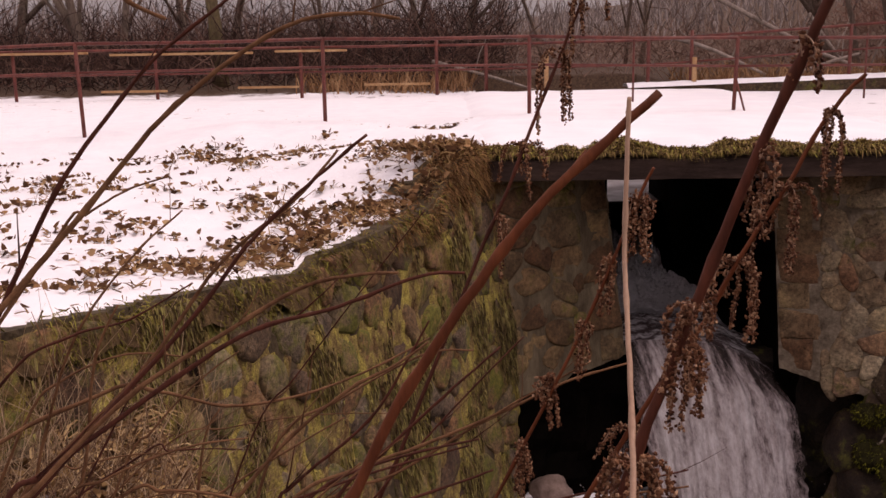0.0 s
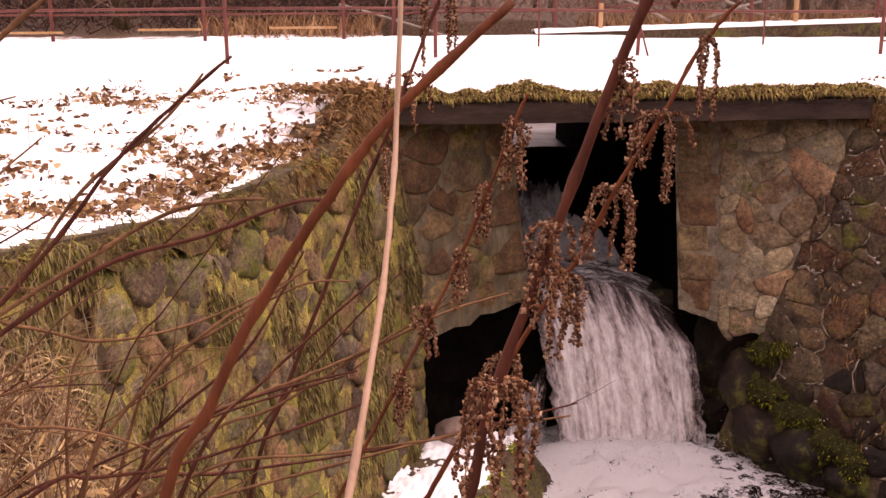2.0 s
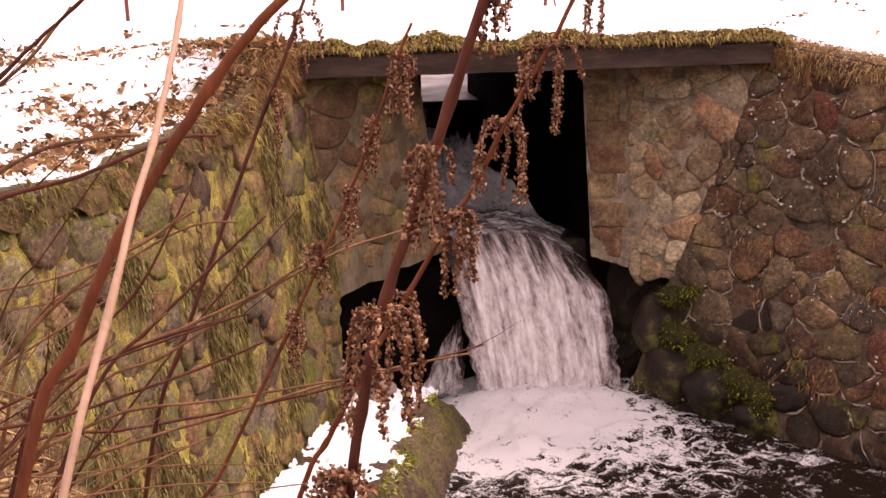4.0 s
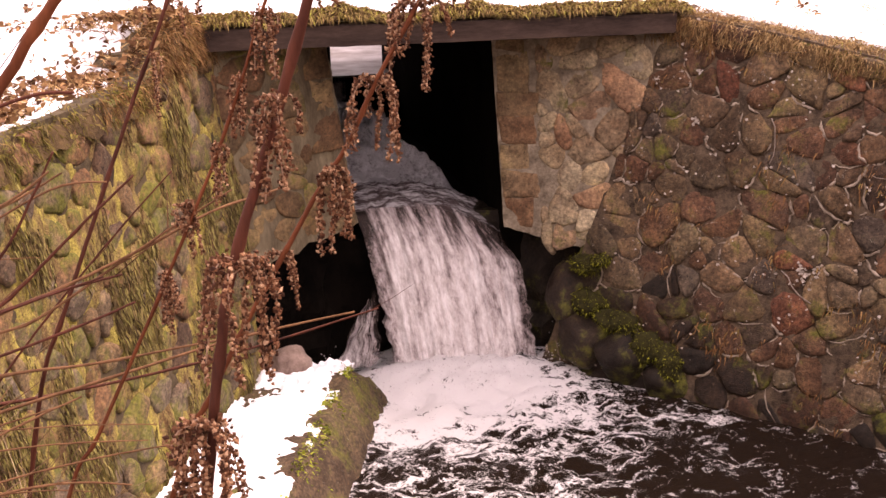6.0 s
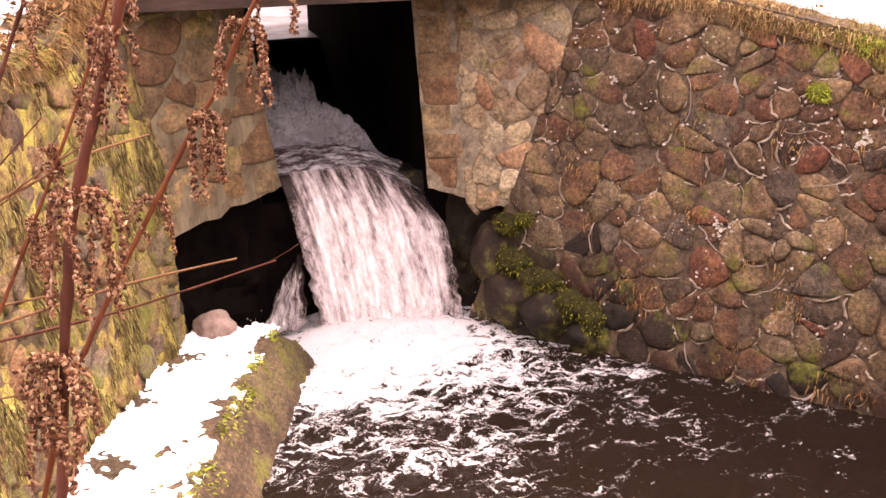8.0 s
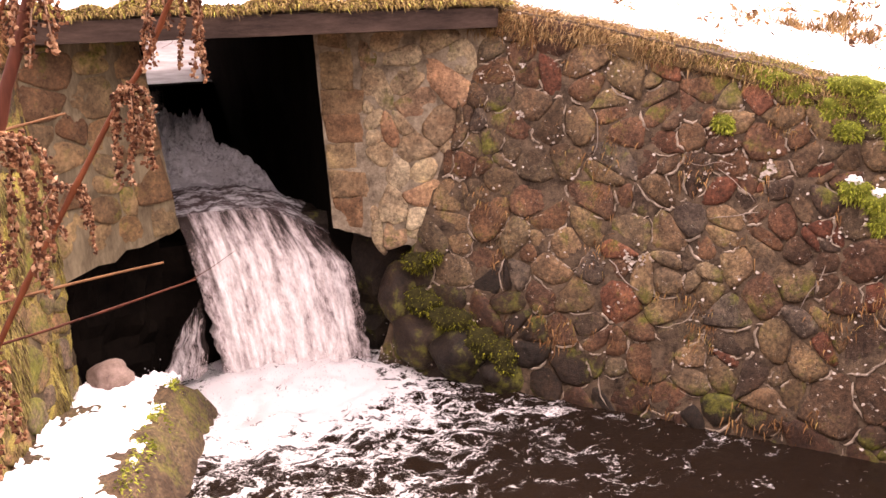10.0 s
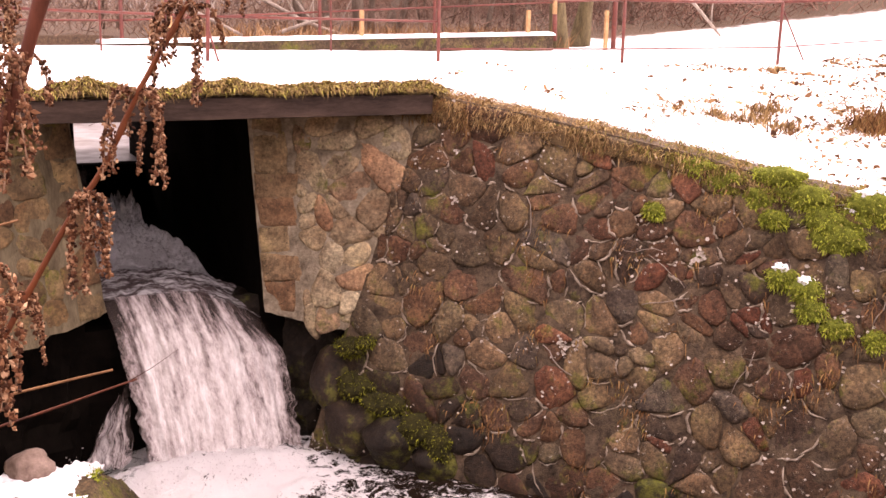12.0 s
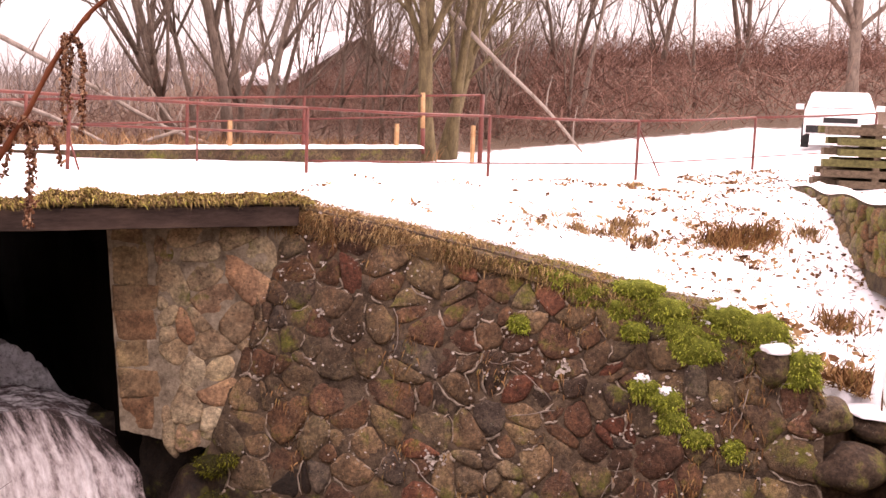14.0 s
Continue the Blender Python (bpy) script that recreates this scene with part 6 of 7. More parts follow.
    for label, pts, rad in (
        ("long pale fallen tree leaning across the brush", [(4.2, 24.2, 2.6), (5.9, 23.0, 1.6), (7.6, 22.0, 0.56), (8.5, 21.2, 0.2)], 0.06),
        ("pale fallen branch lying behind the parapet", [(4.5, 22.0, 0.95), (5.2, 21.5, 0.7), (6.1, 20.9, 0.22)], 0.05),
        ("pale snowy branch propped on the parapet", [(6.9, 21.2, 0.25), (7.4, 21.0, 0.45), (7.9, 20.9, 0.6)], 0.045),
        ("pale broken branch leaning in the brush", [(7.6, 23.1, 1.4), (8.0, 23.0, 0.8), (8.4, 22.8, 0.25)], 0.05),
        ("long pale dead tree leaning from the big trunk", [(13.7, 20.6, 3.4), (14.6, 19.9, 2.3), (15.6, 19.35, 1.3), (16.4, 18.95, 0.35)], 0.055),
        ("pale leaning dead branch", [(-0.4, 22.0, 0.55), (0.9, 21.6, 0.2), (1.7, 21.4, -0.05)], 0.04),
    ):
        t = Tubes()
        p = spline(pts, 3)
        t.add(p, [rad * (1 - 0.5 * i / len(p)) for i in range(len(p))], 7)
        for i in range(2, len(p) - 1, 2):
            d = Vector((ns(i, 1, rad * 90), ns(i, 5, rad * 90), 0.6)).normalized()
            t.add([p[i], p[i] + d * 0.4, p[i] + d * 0.7 + Vector((0.1, 0, 0.1))], [rad * 0.4, rad * 0.25, rad * 0.1], 5)
        ob = t.make("fallen_branch", M_PALEBARK, None, True)
        tagged(ob, label, "branch", "pale fallen branches")


def build_house():
    at = Vector((29.5, 57.0, 1.5))
    house = empty("house", at)
    tagged(house, "small distant house with a snow-covered gable roof behind the trees", "house")
    bm = bmesh.new()
    box(bm, -4, 4, -3, 3, -1.0, 1.6)
    v = [bm.verts.new(p) for p in ((-4, -3, 1.6), (4, -3, 1.6), (0, -3, 4.2), (-4, 3, 1.6), (4, 3, 1.6), (0, 3, 4.2))]
    bm.faces.new((v[0], v[1], v[2]))
    bm.faces.new((v[4], v[3], v[5]))
    part("wall", bm, M_HOUSE, house)
    for sx in (-1, 1):
        bm = bmesh.new()
        a = [bm.verts.new(p) for p in ((0, -3.5, 4.25), (0, 3.5, 4.25), (sx * 4.6, 3.5, 1.25), (sx * 4.6, -3.5, 1.25))]
        f = bm.faces.new(a)
        r = bmesh.ops.extrude_face_region(bm, geom=[f])
        for g in r["geom"]:
            if isinstance(g, bmesh.types.BMVert):
                g.co.z += 0.35
        bmesh.ops.recalc_face_normals(bm, faces=bm.faces)
        part("roof", bm, M_SNOW, house, "roof slope under thick snow")
    for x in (-2, 1.2):
        bm = bmesh.new()
        box(bm, x, x + 0.9, -3.06, -2.98, 0.1, 1.2)
        part("window", bm, M_DARK, house)


def build_car():
    """A pale estate car under snow, its front towards the bridge."""
    at = Vector((24.6, 18.2, ground_height(24.6, 18.2) + 0.0))
    car = empty("parked_car", at)
    tagged(car, "white snow-covered car parked at the end of the road", "car")
    turn = Matrix.Rotation(radians(-52 + 90 + 180), 4, "Z")
    prof = [(-2.1, 0.35), (-2.1, 0.85), (-2.0, 0.95), (-1.55, 1.42), (0.35, 1.46), (1.0, 1.0), (1.95, 0.86), (2.1, 0.7), (2.1, 0.35)]
    bm = bmesh.new()
    rows = []
    for y in (-0.86, -0.78, 0.78, 0.86):
        inset = 0.0 if abs(y) < 0.8 else 1
        rows.append([bm.verts.new((x, y * (0.84 if z > 1.2 else 1), z - 0.05 * inset)) for x, z in prof])
    for a, b in zip(rows, rows[1:]):
        for k in range(len(prof)):
            j = (k + 1) % len(prof)
            bm.faces.new((a[k], b[k], b[j], a[j]))
    bm.faces.new(rows[0])
    bm.faces.new(rows[-1][::-1])
    bmesh.ops.recalc_face_normals(bm, faces=bm.faces)
    bmesh.ops.transform(bm, matrix=turn, verts=bm.verts)
    part("body", bm, M_CARWHITE, car, "", True)

    def plate(name, pts, mat, label="", parent=car):
        bm = bmesh.new()
        f = bm.faces.new([bm.verts.new(p) for p in pts])
        r = bmesh.ops.extrude_face_region(bm, geom=[f])
        for g in r["geom"]:
            if isinstance(g, bmesh.types.BMVert):
                g.co += Vector((0.03, 0, 0.015))
        bmesh.ops.recalc_face_normals(bm, faces=bm.faces)
        bmesh.ops.transform(bm, matrix=turn, verts=bm.verts)
        return part(name, bm, mat, parent, label)
    plate("windscreen", [(0.42, -0.62, 1.41), (0.42, 0.62, 1.41), (0.97, 0.7, 1.03), (0.97, -0.7, 1.03)], M_SNOW, "windscreen covered with snow")
    plate("grille", [(2.09, -0.4, 0.62), (2.09, 0.4, 0.62), (2.09, 0.4, 0.74), (2.09, -0.4, 0.74)], M_PLASTIC)
    plate("bumper", [(2.09, -0.8, 0.36), (2.09, 0.8, 0.36), (2.09, 0.8, 0.54), (2.09, -0.8, 0.54)], M_PLASTIC, "black plastic bumper")
    for y in (-0.62, 0.62):
        plate("headlight", [(2.07, y - 0.16, 0.62), (2.07, y + 0.16, 0.62), (2.05, y + 0.16, 0.76), (2.05, y - 0.16, 0.76)], M_LAMPGLASS)
    for y in (-0.98, 0.98):
        bm = bmesh.new()
        box(bm, 0.7, 0.85, y - 0.1, y + 0.1, 0.98, 1.12)
        bmesh.ops.bevel(bm, geom=bm.edges[:], offset=0.03)
        bmesh.ops.transform(bm, matrix=turn, verts=bm.verts)
        part("mirror", bm, M_CARWHITE, car)
    for x in (-1.35, 1.3):
        for y in (-0.8, 0.8):
            bm = bmesh.new()
            bmesh.ops.create_cone(bm, cap_ends=True, segments=24, radius1=0.31, radius2=0.31, depth=0.2)
            bmesh.ops.rotate(bm, matrix=Matrix.Rotation(radians(90), 3, "X"), verts=bm.verts)
            bmesh.ops.bevel(bm, geom=[e for e in bm.edges if e.calc_face_angle(0) > 1], offset=0.03)
            bmesh.ops.translate(bm, vec=(x, y, 0.31), verts=bm.verts)
            bmesh.ops.transform(bm, matrix=turn, verts=bm.verts)
            w = part("wheel", bm, M_PLASTIC, car)
            bm = bmesh.new()
            bmesh.ops.create_cone(bm, cap_ends=True, segments=20, radius1=0.18, radius2=0.18, depth=0.22)
            bmesh.ops.rotate(bm, matrix=Matrix.Rotation(radians(90), 3, "X"), verts=bm.verts)
            bmesh.ops.translate(bm, vec=(x, y, 0.31), verts=bm.verts)
            bmesh.ops.transform(bm, matrix=turn, verts=bm.verts)
            part("rim", bm, M_STEEL, w)


def build_yard():
    # low mossy wall at the roadside, with snow on it
    a, b = Vector((15.0, 12.3, 0)), Vector((10.6, 6.9, 0))
    d = (b - a).normalized()
    out = Vector((-d.y, d.x, 0))
    if out.y > 0:
        out = -out
    out = Vector((d.y, -d.x, 0)) if Vector((d.y, -d.x, 0)).x < 0 else Vector((-d.y, d.x, 0))
    long = (b - a).length

    def face(s, h, o=0.0):
        p = a + d * s + out * o
        return Vector((p.x, p.y, h))
    top = lambda s: 0.12 + 0.03 * math.sin(s * 3)
    core = wall_core("wall_roadside", face, top, [0.3 * k for k in range(int(long / 0.3) + 1)], -0.9, 0.5, M_DARKMORTAR, 0.03)
    tagged(core, "low mossy rubble wall beside the yard", "wall", kind="structure")
    masonry(core, face, top, 0.0, long - 0.1, -0.7, 0.2, 0.34, 0.012, 0.05, M_MOSSY, 41)
    verts, faces = [], []
    for i in range(60):
        s = long * i / 59
        for k in range(8):
            t = k / 7
            verts.append(face(s, top(s) + 0.09 * math.sin(math.pi * t) ** 0.7 * max(-0.2, 0.3 + 1.2 * ns(s * 1.7, k * 0.5, 3)), 0.02 - 0.54 * t))
    for i in range(59):
        for k in range(7):
            q = i * 8 + k
            faces.append((q, q + 1, q + 9, q + 8))
    tagged(raw("wall_snow", verts, faces, M_SNOW, None, True), "patches of snow lying on the low wall", "snow", kind="stuff")
    # stack of old boards
    stack = empty("timber_stack", (15.5, 9.75, 0.12))
    tagged(stack, "stack of mossy weathered boards with gaps", "timber")
    rng = random.Random(5)
    for k in range(6):
        for j in range(4):
            bm = bmesh.new()
            L = 3.0 + rng.uniform(-0.4, 0.4)
            box(bm, -L / 2, L / 2, -0.11, 0.11, -0.055, 0.055)
            bmesh.ops.bevel(bm, geom=bm.edges[:], offset=0.008)
            m = Matrix.Translation((rng.uniform(-0.1, 0.2), (j - 1.5) * 0.27 + rng.uniform(-0.03, 0.03), 0.05 + k * 0.16 + 0.01 * j)) @ Matrix.Rotation(rng.uniform(-0.02, 0.02), 4, "Z")
            bmesh.ops.transform(bm, matrix=Matrix.Rotation(radians(-42), 4, "Z") @ m, verts=bm.verts)
            part("board", bm, M_MOSSTIMBER if rng.random() < 0.5 else M_TIMBER, stack)
        for sx in (-0.9, 0.9):
            bm = bmesh.new()
            box(bm, sx - 0.05, sx + 0.05, -0.5, 0.5, 0.08 + k * 0.16, 0.17 + k * 0.16)
            bmesh.ops.transform(bm, matrix=Matrix.Rotation(radians(-42), 4, "Z"), verts=bm.verts)
            part("spacer", bm, M_TIMBER, stack)


M_REDSCRUB = mat_island("red_brown_twigs", [(0.0, (0.08, 0.036, 0.028)), (0.5, (0.18, 0.092, 0.07)), (1.0, (0.32, 0.19, 0.15))])
M_FARWOOD = mat_island("far_grey_twigs", [(0.0, (0.16, 0.13, 0.125)), (0.5, (0.26, 0.22, 0.21)), (1.0, (0.40, 0.35, 0.34))])
M_REED = mat_island("dry_reed_leaves", [(0.0, (0.14, 0.07, 0.035)), (0.5, (0.30, 0.16, 0.08)), (1.0, (0.42, 0.27, 0.15))])
M_HOUSE = mat_plain("brown_house_wall", (0.24, 0.185, 0.155), (0.38, 0.30, 0.25), 2)
M_CARWHITE = mat_plain("white_car_paint", (0.7, 0.68, 0.68), (0.82, 0.8, 0.8), 2, rough=0.35, spec=0.5, strength=0.1)
M_PLASTIC = mat_plain("black_plastic", (0.01, 0.01, 0.01), (0.03, 0.028, 0.027), 8, rough=0.6)
M_LAMPGLASS = mat_plain("lamp_glass", (0.4, 0.4, 0.42), (0.6, 0.6, 0.62), 8, rough=0.15, spec=0.7)
M_STEEL = mat_plain("grey_wheel_rim", (0.25, 0.25, 0.26), (0.45, 0.45, 0.46), 8, rough=0.4, metal=0.8)
M_MOSSTIMBER = mat_plain("mossy_timber", (0.06, 0.055, 0.02), (0.19, 0.175, 0.07), 3, stretch=(1, 8, 8))
build_woods()
build_house()
build_car()
build_yard()

# ------------------------------------------------------------------ dead stems close to the camera


def stem(pts, r0, r1, mat, label, nodes=(), name="dead_stem", down=0.0, side_twigs=0, seed=0):
    """A dead plant stem: a tapered stalk with swollen joints; its foot runs on down to the bank."""
    pts = [Vector(p) for p in pts]
    if down:
        d = (pts[0] - pts[1]).normalized()
        foot = pts[0] + d * 0.35 + Vector((0, 0, -0.25))
        g = ground_height(foot.x, foot.y)
        pts = [Vector((foot.x + d.x * 0.4, foot.y + 0.1, min(g - 0.05, foot.z - 0.2))), foot] + pts
    base = pts[0].copy()
    plant = empty(name, base)
    tagged(plant, label, "plant", "dead stems in front")
    q = spline(pts, 6)
    n = len(q)
    rng = random.Random(seed)
    rad = [r0 + (r1 - r0) * i / (n - 1) for i in range(n)]
    for i in range(3, n - 1, 7):
        rad[i] *= 1.28
    for i in range(1, n - 1):
        q[i] = q[i] + Vector((rng.gauss(0, 1), rng.gauss(0, 1), rng.gauss(0, 1))) * r0 * 0.07
    t = Tubes()
    t.add(q, rad, 9)
    t.make("stalk", mat, plant, True, base)
    if side_twigs:
        for k in range(side_twigs):
            i = rng.randint(n // 3, n - 2)
            d = (q[i + 1] - q[i]).normalized()
            o = (d + Vector((rng.uniform(-0.9, 0.9), rng.uniform(-0.6, 0.6), rng.uniform(-0.2, 0.7)))).normalized()
            L = rng.uniform(0.06, 0.2)
            t = Tubes()
            p1 = q[i] + o * L * 0.5 + Vector((0, 0, 0.01))
            t.add([q[i], p1, q[i] + o * L + Vector((0, 0, 0.03))], [rad[i] * 0.5, rad[i] * 0.35, rad[i] * 0.2], 5)
            t.make("side_twig", mat, plant, True, base)
    for b in nodes:
        seed_panicle(plant, base, *b)
    return plant


def seed_panicle(plant, base, at, long, count, seed, spread=1.0):
    """Drooping sprays crowded with dry seed capsules."""
    rng = random.Random(seed)
    at = Vector(at)
    t = Tubes()
    cap_v, cap_f = [], []

    def capsule(p, r):
        a = len(cap_v)
        k = rng.uniform(0.7, 1.5)
        ax = Vector((rng.gauss(0, 1), rng.gauss(0, 1), rng.gauss(0, 1) - 0.6)).normalized()
        o = ax.orthogonal().normalized()
        w = ax.cross(o)
        cap_v.extend([p + ax * r * 1.3 * k, p - ax * r * 1.3 * k] + [p + (o * math.cos(c) + w * math.sin(c)) * r for c in (0, 1.57, 3.14, 4.71)])
        for i in range(4):
            j = (i + 1) % 4
            cap_f.append((a, a + 2 + i, a + 2 + j))
            cap_f.append((a + 1, a + 2 + j, a + 2 + i))

    big = max(1.0, long / 0.17)
    for k in range(int(count * 1.25)):
        ang = rng.uniform(0, 2 * math.pi)
        out = Vector((math.cos(ang), 0.6 * math.sin(ang), 0))
        L = long * rng.choice((0.4, 0.55, 0.75, 0.95, 1.1)) * rng.uniform(0.8, 1.05)
        reach = (0.08 + 0.36 * rng.random()) * long * spread
        p0, p1 = at + Vector((0, 0, rng.uniform(-0.02, 0.02))), at + out * reach * 0.6 + Vector((0, 0, 0.06 * long))
        p2 = at + out * reach + Vector((0, 0, -0.25 * L))
        p3 = at + out * reach * rng.uniform(0.85, 1.2) + Vector((0.01 * rng.gauss(0, 1), 0, -L))
        q = spline([p0, p1, p2, p3], 7)
        t.add(q, [0.0014] * len(q), 4)
        fat = rng.uniform(0.005, 0.0105) * big
        for a, b in zip(q[3:], q[4:]):
            for _ in range(max(2, int((b - a).length / (0.0011 * big)))):
                if rng.random() < 0.16:
                    continue
                jitter = Vector((rng.gauss(0, 1), rng.gauss(0, 1), rng.gauss(0, 1))).normalized() * fat * rng.uniform(0.3, 1.15)
                capsule(a.lerp(b, rng.random()) + jitter, rng.uniform(0.0022, 0.0043) * big)
    spray = t.make("spray", M_TANSTEM, plant, True, base)
    tagged(raw("seed_mass", [v - base for v in cap_v], cap_f, M_SEED, spray, False), kind="stuff")
    tagged(spray, kind="stuff")


def build_stems():
    seedy = "dead red-brown stalk hung with drooping clusters of dry seed capsules"
    stem([(0.16, 1.68, -0.40), (0.205, 1.66, -0.05), (0.25, 1.645, 0.25), (0.285, 1.63, 0.42), (0.375, 1.62, 0.685), (0.455, 1.58, 0.94), (0.53, 1.53, 1.16), (0.60, 1.48, 1.40)], 0.0105, 0.0075, M_DARKSTEM, seedy,
         [((0.375, 1.61, 0.69), 0.16, 5, 1), ((0.285, 1.62, 0.425), 0.19, 9, 2), ((0.215, 1.645, 0.13), 0.21, 9, 16), ((0.455, 1.57, 0.945), 0.12, 3, 3), ((0.50, 1.54, 1.10), 0.12, 3, 4)], down=1.0, seed=1)
    stem([(0.14, 2.44, -0.34), (0.22, 2.43, -0.18), (0.30, 2.43, -0.03), (0.40, 2.43, 0.14), (0.52, 2.43, 0.34), (0.59, 2.43, 0.44), (0.67, 2.43, 0.60), (0.77, 2.42, 0.77), (0.83, 2.42, 0.89), (0.89, 2.41, 0.98), (0.925, 2.40, 1.02)], 0.0078, 0.0045, M_REDSTEM, "thin red-brown stalk with hanging seed clusters",
         [((0.66, 2.43, 0.58), 0.20, 7, 5), ((0.54, 2.42, 0.37), 0.21, 7, 6), ((0.76, 2.42, 0.755), 0.20, 7, 7), ((0.85, 2.41, 0.925), 0.17, 5, 8), ((0.42, 2.43, 0.17), 0.17, 5, 15)], down=1.0, seed=2)
    stem([(-0.12, 2.32, -0.33), (-0.04, 2.31, -0.19), (0.13, 2.29, 0.15), (0.29, 2.27, 0.49), (0.39, 2.24, 0.76), (0.42, 2.21, 0.84)], 0.006, 0.003, M_REDSTEM, "slender reddish stalk with small seed clusters",
         [((0.395, 2.24, 0.765), 0.13, 5, 10, 0.6), ((0.34, 2.26, 0.63), 0.11, 4, 11, 0.6), ((0.285, 2.27, 0.48), 0.11, 4, 12, 0.7), ((0.215, 2.28, 0.35), 0.13, 5, 13, 0.7), ((0.14, 2.29, 0.19), 0.12, 5, 14, 0.7)], down=1.0, seed=3)
    stem([(-0.27, 3.0, -0.36), (-0.18, 3.0, -0.13), (-0.025, 3.06, 0.24), (0.09, 3.1, 0.51), (0.165, 3.1, 0.68), (0.23, 3.14, 0.84), (0.345, 3.2, 1.11), (0.42, 3.2, 1.30)], 0.0075, 0.0045, M_DARKSTEM, seedy,
         [((0.40, 3.2, 1.25), 0.21, 4, 20), ((0.32, 3.18, 1.05), 0.21, 4, 21), ((0.21, 3.13, 0.79), 0.2, 4, 22), ((0.12, 3.1, 0.58), 0.16, 3, 23)], down=1.0, seed=4)
    stem([(-0.21, 1.38, 0.37), (-0.14, 1.38, 0.505), (-0.068, 1.381, 0.647), (0.05, 1.38, 0.82), (0.13, 1.39, 0.915), (0.275, 1.42, 1.042)], 0.0095, 0.0062, M_REDSTEM, "thick red-brown cut stalk with swollen joints", down=1.0, seed=5, side_twigs=1)
    stem([(0.048, 0.33, 0.74), (0.079, 0.45, 0.889), (0.089, 0.51, 0.927), (0.097, 0.58, 0.969), (0.100, 0.61, 0.998), (0.104, 0.63, 1.06), (0.106, 0.64, 1.085)], 0.0017, 0.0014, M_TANSTEM, "pale tan bending stalk close to the camera", down=1.0, seed=6)
    woody = "thin brown arching twig with small buds"
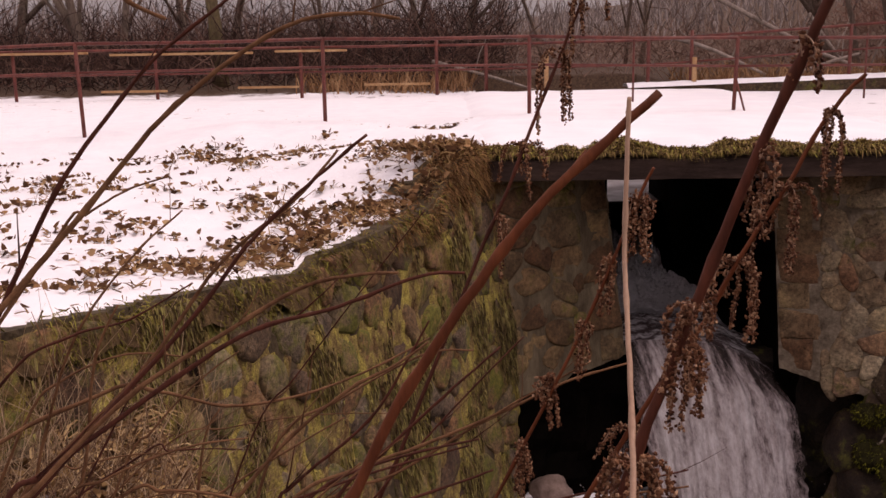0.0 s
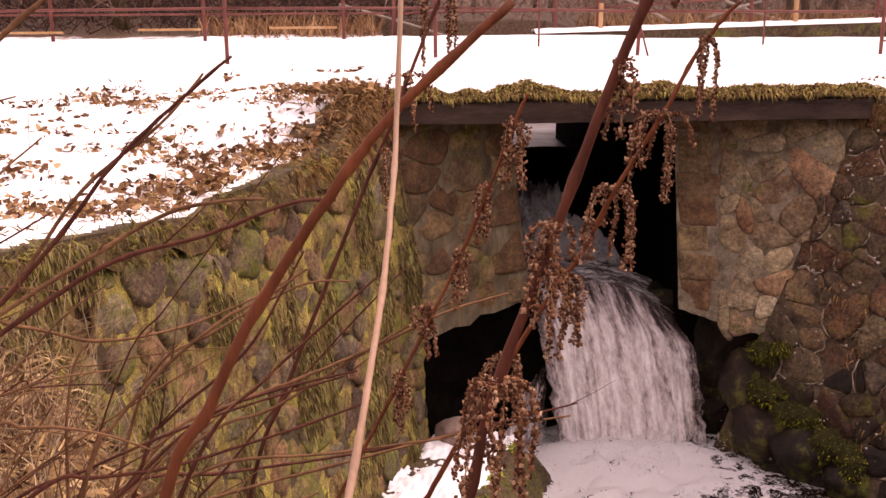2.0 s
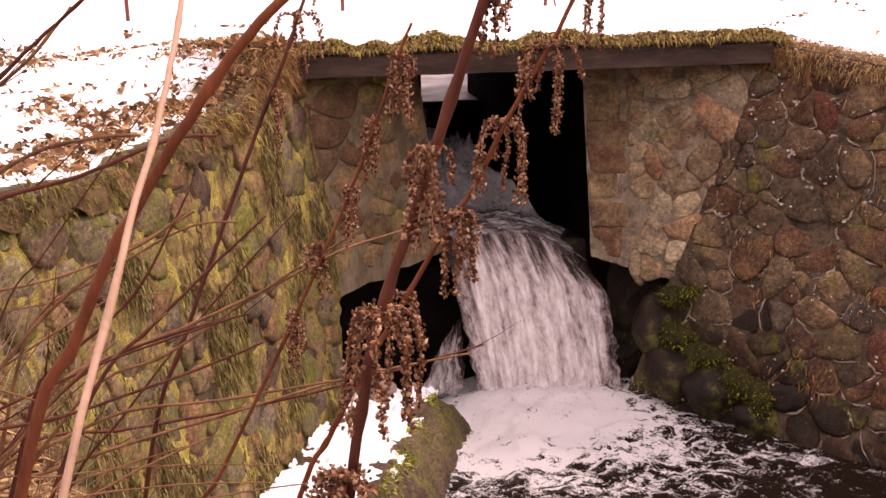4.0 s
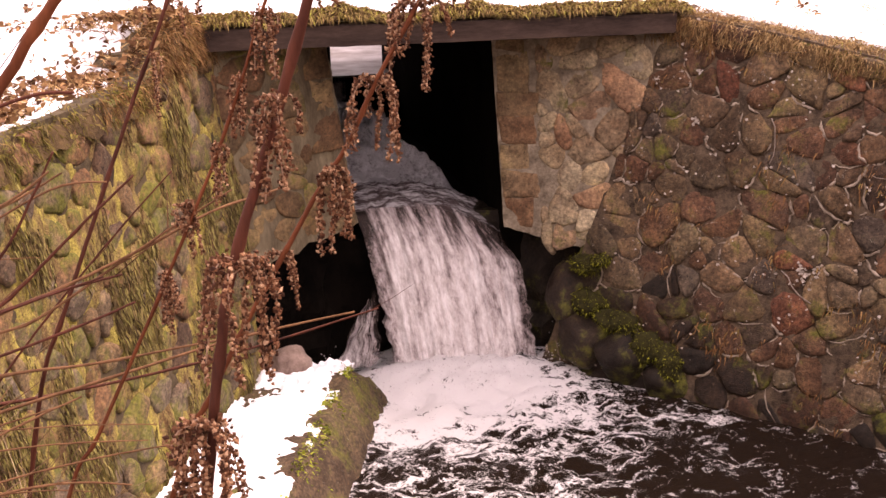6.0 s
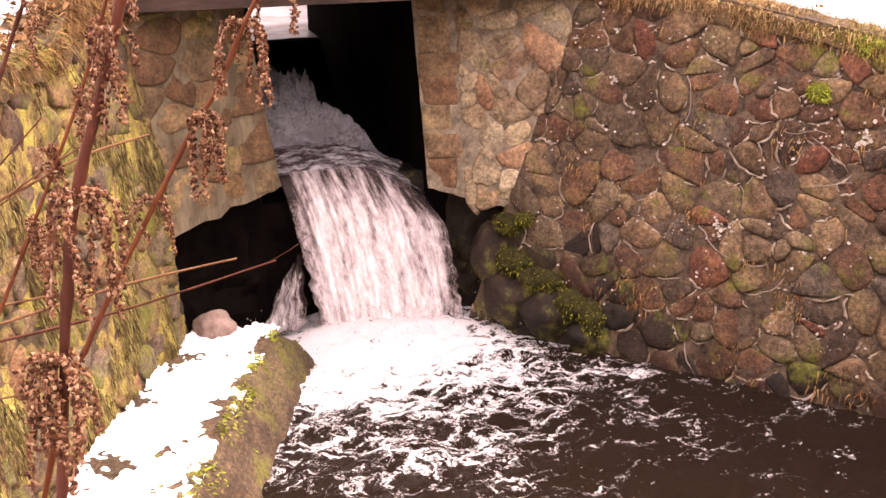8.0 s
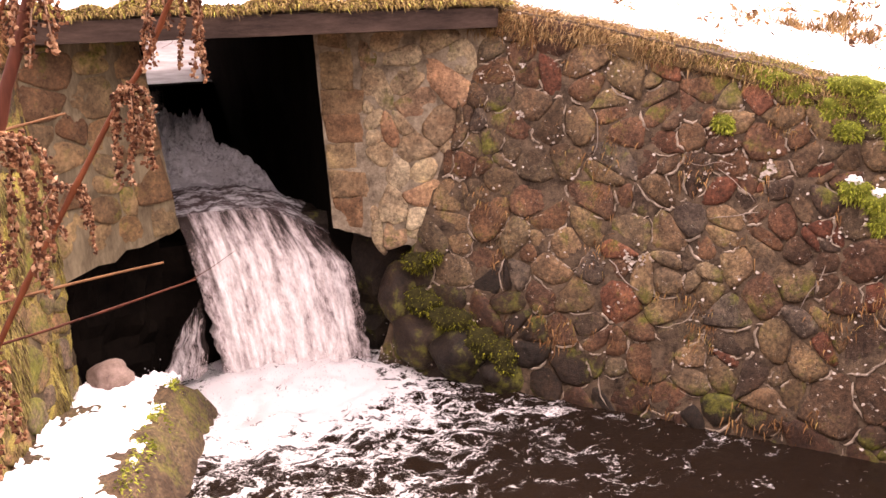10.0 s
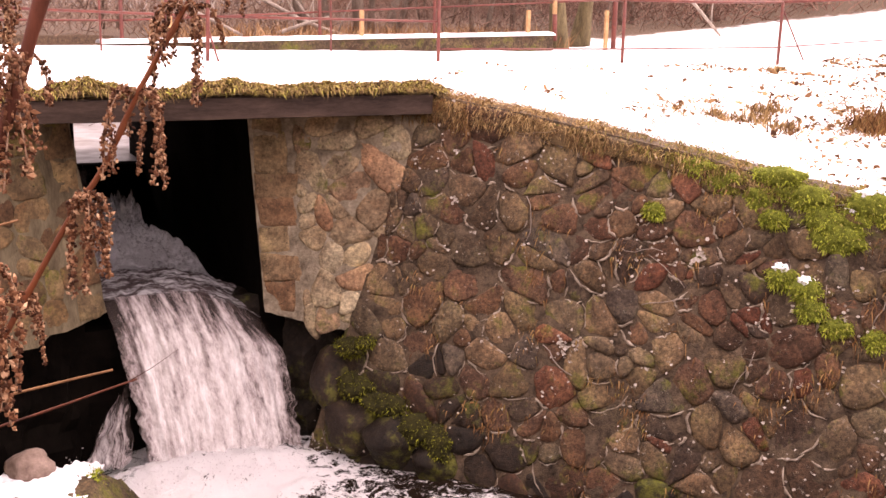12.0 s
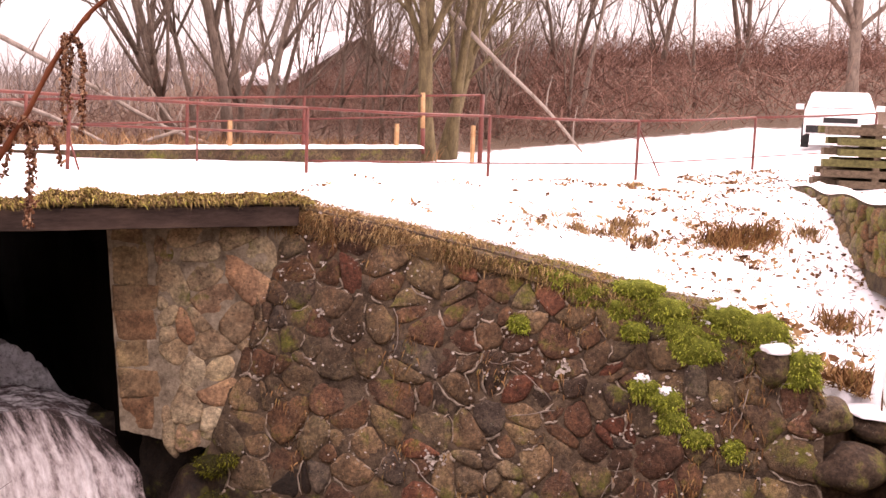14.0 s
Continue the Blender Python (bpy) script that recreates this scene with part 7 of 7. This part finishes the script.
    for k, (r, pts) in enumerate((
        (0.0055, [(-0.87, 1.80, 0.54), (-0.81, 1.83, 0.66), (-0.71, 1.87, 0.86), (-0.61, 1.91, 1.00), (-0.52, 1.93, 1.10), (-0.36, 1.96, 1.22)]),
        (0.0055, [(-0.83, 1.71, 0.59), (-0.76, 1.74, 0.69), (-0.63, 1.79, 0.84), (-0.50, 1.83, 0.99), (-0.36, 1.87, 1.10), (-0.26, 1.88, 1.15), (-0.16, 1.89, 1.16), (-0.09, 1.90, 1.15)]),
        (0.0030, [(-0.70, 1.82, 0.78), (-0.65, 1.84, 0.82), (-0.58, 1.86, 0.86), (-0.51, 1.88, 0.88)]),
        (0.0060, [(-0.91, 1.89, 0.17), (-0.83, 1.93, 0.25), (-0.68, 1.99, 0.41), (-0.52, 2.03, 0.58), (-0.40, 2.06, 0.73), (-0.27, 2.08, 0.85), (-0.17, 2.09, 0.93)]),
        (0.0055, [(-0.91, 2.00, 0.16), (-0.84, 2.03, 0.26), (-0.64, 2.10, 0.46), (-0.49, 2.15, 0.66), (-0.33, 2.17, 0.79), (-0.24, 2.19, 0.89)]),
        (0.0055, [(-0.87, 1.80, 0.21), (-0.79, 1.84, 0.30), (-0.62, 1.90, 0.46), (-0.42, 1.96, 0.58), (-0.29, 1.98, 0.65), (-0.18, 1.99, 0.67), (-0.11, 2.00, 0.67)]),
        (0.0060, [(-0.89, 1.90, 0.23), (-0.81, 1.94, 0.29), (-0.57, 2.02, 0.45), (-0.41, 2.06, 0.54), (-0.24, 2.09, 0.58), (-0.07, 2.10, 0.64), (0.02, 2.10, 0.645)]),
        (0.0045, [(-0.80, 2.26, 0.34), (-0.68, 2.30, 0.33), (-0.54, 2.34, 0.28), (-0.38, 2.37, 0.29), (-0.22, 2.39, 0.34), (-0.06, 2.40, 0.42)]),
        (0.0050, [(-0.51, 2.14, 0.09), (-0.47, 2.15, 0.15), (-0.36, 2.17, 0.27), (-0.23, 2.19, 0.37), (-0.13, 2.20, 0.42), (-0.06, 2.20, 0.47)]),
        (0.0045, [(-0.43, 2.26, 0.03), (-0.38, 2.27, 0.11), (-0.20, 2.29, 0.26), (-0.11, 2.30, 0.40), (-0.06, 2.30, 0.49)]),
        (0.0050, [(-0.42, 2.36, 0.01), (-0.26, 2.39, 0.09), (-0.09, 2.40, 0.15), (0.10, 2.40, 0.23), (0.26, 2.42, 0.30), (0.42, 2.47, 0.33)]),
        (0.0040, [(-0.34, 2.38, 0.00), (-0.15, 2.40, 0.08), (0.06, 2.40, 0.21), (0.19, 2.39, 0.29), (0.31, 2.38, 0.36)]),
        (0.0065, [(-0.72, 3.3, -0.55), (-0.42, 3.5, -0.62), (0.1, 3.6, -0.60), (0.5, 3.62, -0.53), (0.84, 3.62, -0.45)]),
        (0.0045, [(-0.80, 2.05, 0.12), (-0.77, 2.06, 0.28), (-0.74, 2.07, 0.48), (-0.69, 2.09, 0.59)]),
        (0.0040, [(-0.59, 2.22, 0.05), (-0.58, 2.23, 0.17), (-0.56, 2.23, 0.26), (-0.53, 2.24, 0.31)]),
        (0.0050, [(-0.62, 2.11, 0.03), (-0.51, 2.14, 0.04), (-0.36, 2.18, 0.04), (-0.10, 2.22, 0.10), (0.08, 2.23, 0.16)]),
        (0.0055, [(-0.59, 2.33, -0.19), (-0.41, 2.38, -0.11), (-0.25, 2.41, -0.06), (-0.04, 2.43, -0.06), (0.25, 2.43, -0.03)]),
        (0.0040, [(-0.45, 2.26, 0.12), (-0.38, 2.28, 0.25), (-0.28, 2.30, 0.30), (-0.08, 2.33, 0.40), (0.04, 2.33, 0.41)]),
        (0.0050, [(-0.29, 2.23, 0.07), (-0.16, 2.26, 0.20), (-0.03, 2.27, 0.32), (0.10, 2.29, 0.43)]),
        (0.0045, [(-0.60, 1.48, 1.25), (-0.48, 1.53, 1.19), (-0.45, 1.54, 1.17), (-0.41, 1.55, 1.15)]),
        (0.0055, [(-0.68, 2.4, -0.30), (-0.38, 2.5, -0.22), (-0.05, 2.6, -0.18), (0.3, 2.65, -0.12), (0.62, 2.66, -0.08)]),
        (0.0050, [(-0.6, 2.2, -0.2), (-0.45, 2.25, -0.02), (-0.3, 2.3, 0.1), (-0.12, 2.32, 0.16), (0.05, 2.34, 0.19)]),
        (0.0040, [(-0.95, 2.2, 0.1), (-0.9, 2.2, 0.3), (-0.82, 2.2, 0.5), (-0.7, 2.25, 0.66), (-0.6, 2.3, 0.75)]),
        (0.0035, [(-1.0, 2.3, 0.25), (-0.9, 2.3, 0.36), (-0.75, 2.3, 0.42), (-0.6, 2.3, 0.41)]),
        (0.0035, [(-0.95, 2.1, 0.42), (-0.8, 2.1, 0.52), (-0.68, 2.12, 0.55), (-0.55, 2.15, 0.62)]),
    )):
        stem(pts, r * 1.25, r * 0.5, M_TWIG if k % 3 else M_DARKSTEM, woody, name="arching_twig", down=1.0 if k != 19 else 0.0, side_twigs=2 if len(pts) > 4 else 0, seed=30 + k)
    rnd = random.Random(44)
    for k in range(26):
        a = Vector((rnd.uniform(-0.95, -0.35), rnd.uniform(1.9, 2.5), rnd.uniform(-0.35, 0.3)))
        d = Vector((rnd.uniform(0.45, 1.0), rnd.uniform(-0.05, 0.12), rnd.uniform(0.05, 0.95)))
        L = rnd.uniform(0.35, 0.85)
        sag = rnd.uniform(0.02, 0.14)
        pts = [a + d * (L * q) + Vector((0, 0, -sag * q * q)) for q in (0, 0.25, 0.5, 0.75, 1.0)]
        r = rnd.uniform(0.0025, 0.0052)
        stem(pts, r, r * 0.4, M_TWIG if k % 4 else M_DARKSTEM, woody, name="arching_twig", down=1.0, side_twigs=rnd.randint(0, 3), seed=70 + k)
    # thin straw and side shoots low on the near bank
    rng = np.random.default_rng(91)
    n = 620
    r = np.stack([rng.uniform(-2.0, -0.1, n), rng.uniform(2.6, 4.6, n), np.zeros(n)], 1)
    for q in r:
        q[2] = ground_height(q[0], q[1])
    w = np.stack([rng.normal(0.25, 0.45, n), rng.normal(0, 0.4, n), np.ones(n)], 1)
    ob = twigs("bank_stalks", r, w, rng.uniform(0.3, 0.95, n), rng.uniform(0.0015, 0.0035, n), M_STRAW, 0.5, 92)
    tagged(ob, "thin straw-coloured stalks standing on the near bank", "stalks", kind="stuff")


M_STRAW = mat_island("straw_stalks", [(0.0, (0.12, 0.06, 0.04)), (0.5, (0.30, 0.20, 0.12)), (1.0, (0.5, 0.38, 0.25))])
build_stems()

# ------------------------------------------------------------------ masonry pieces last
build_walls()
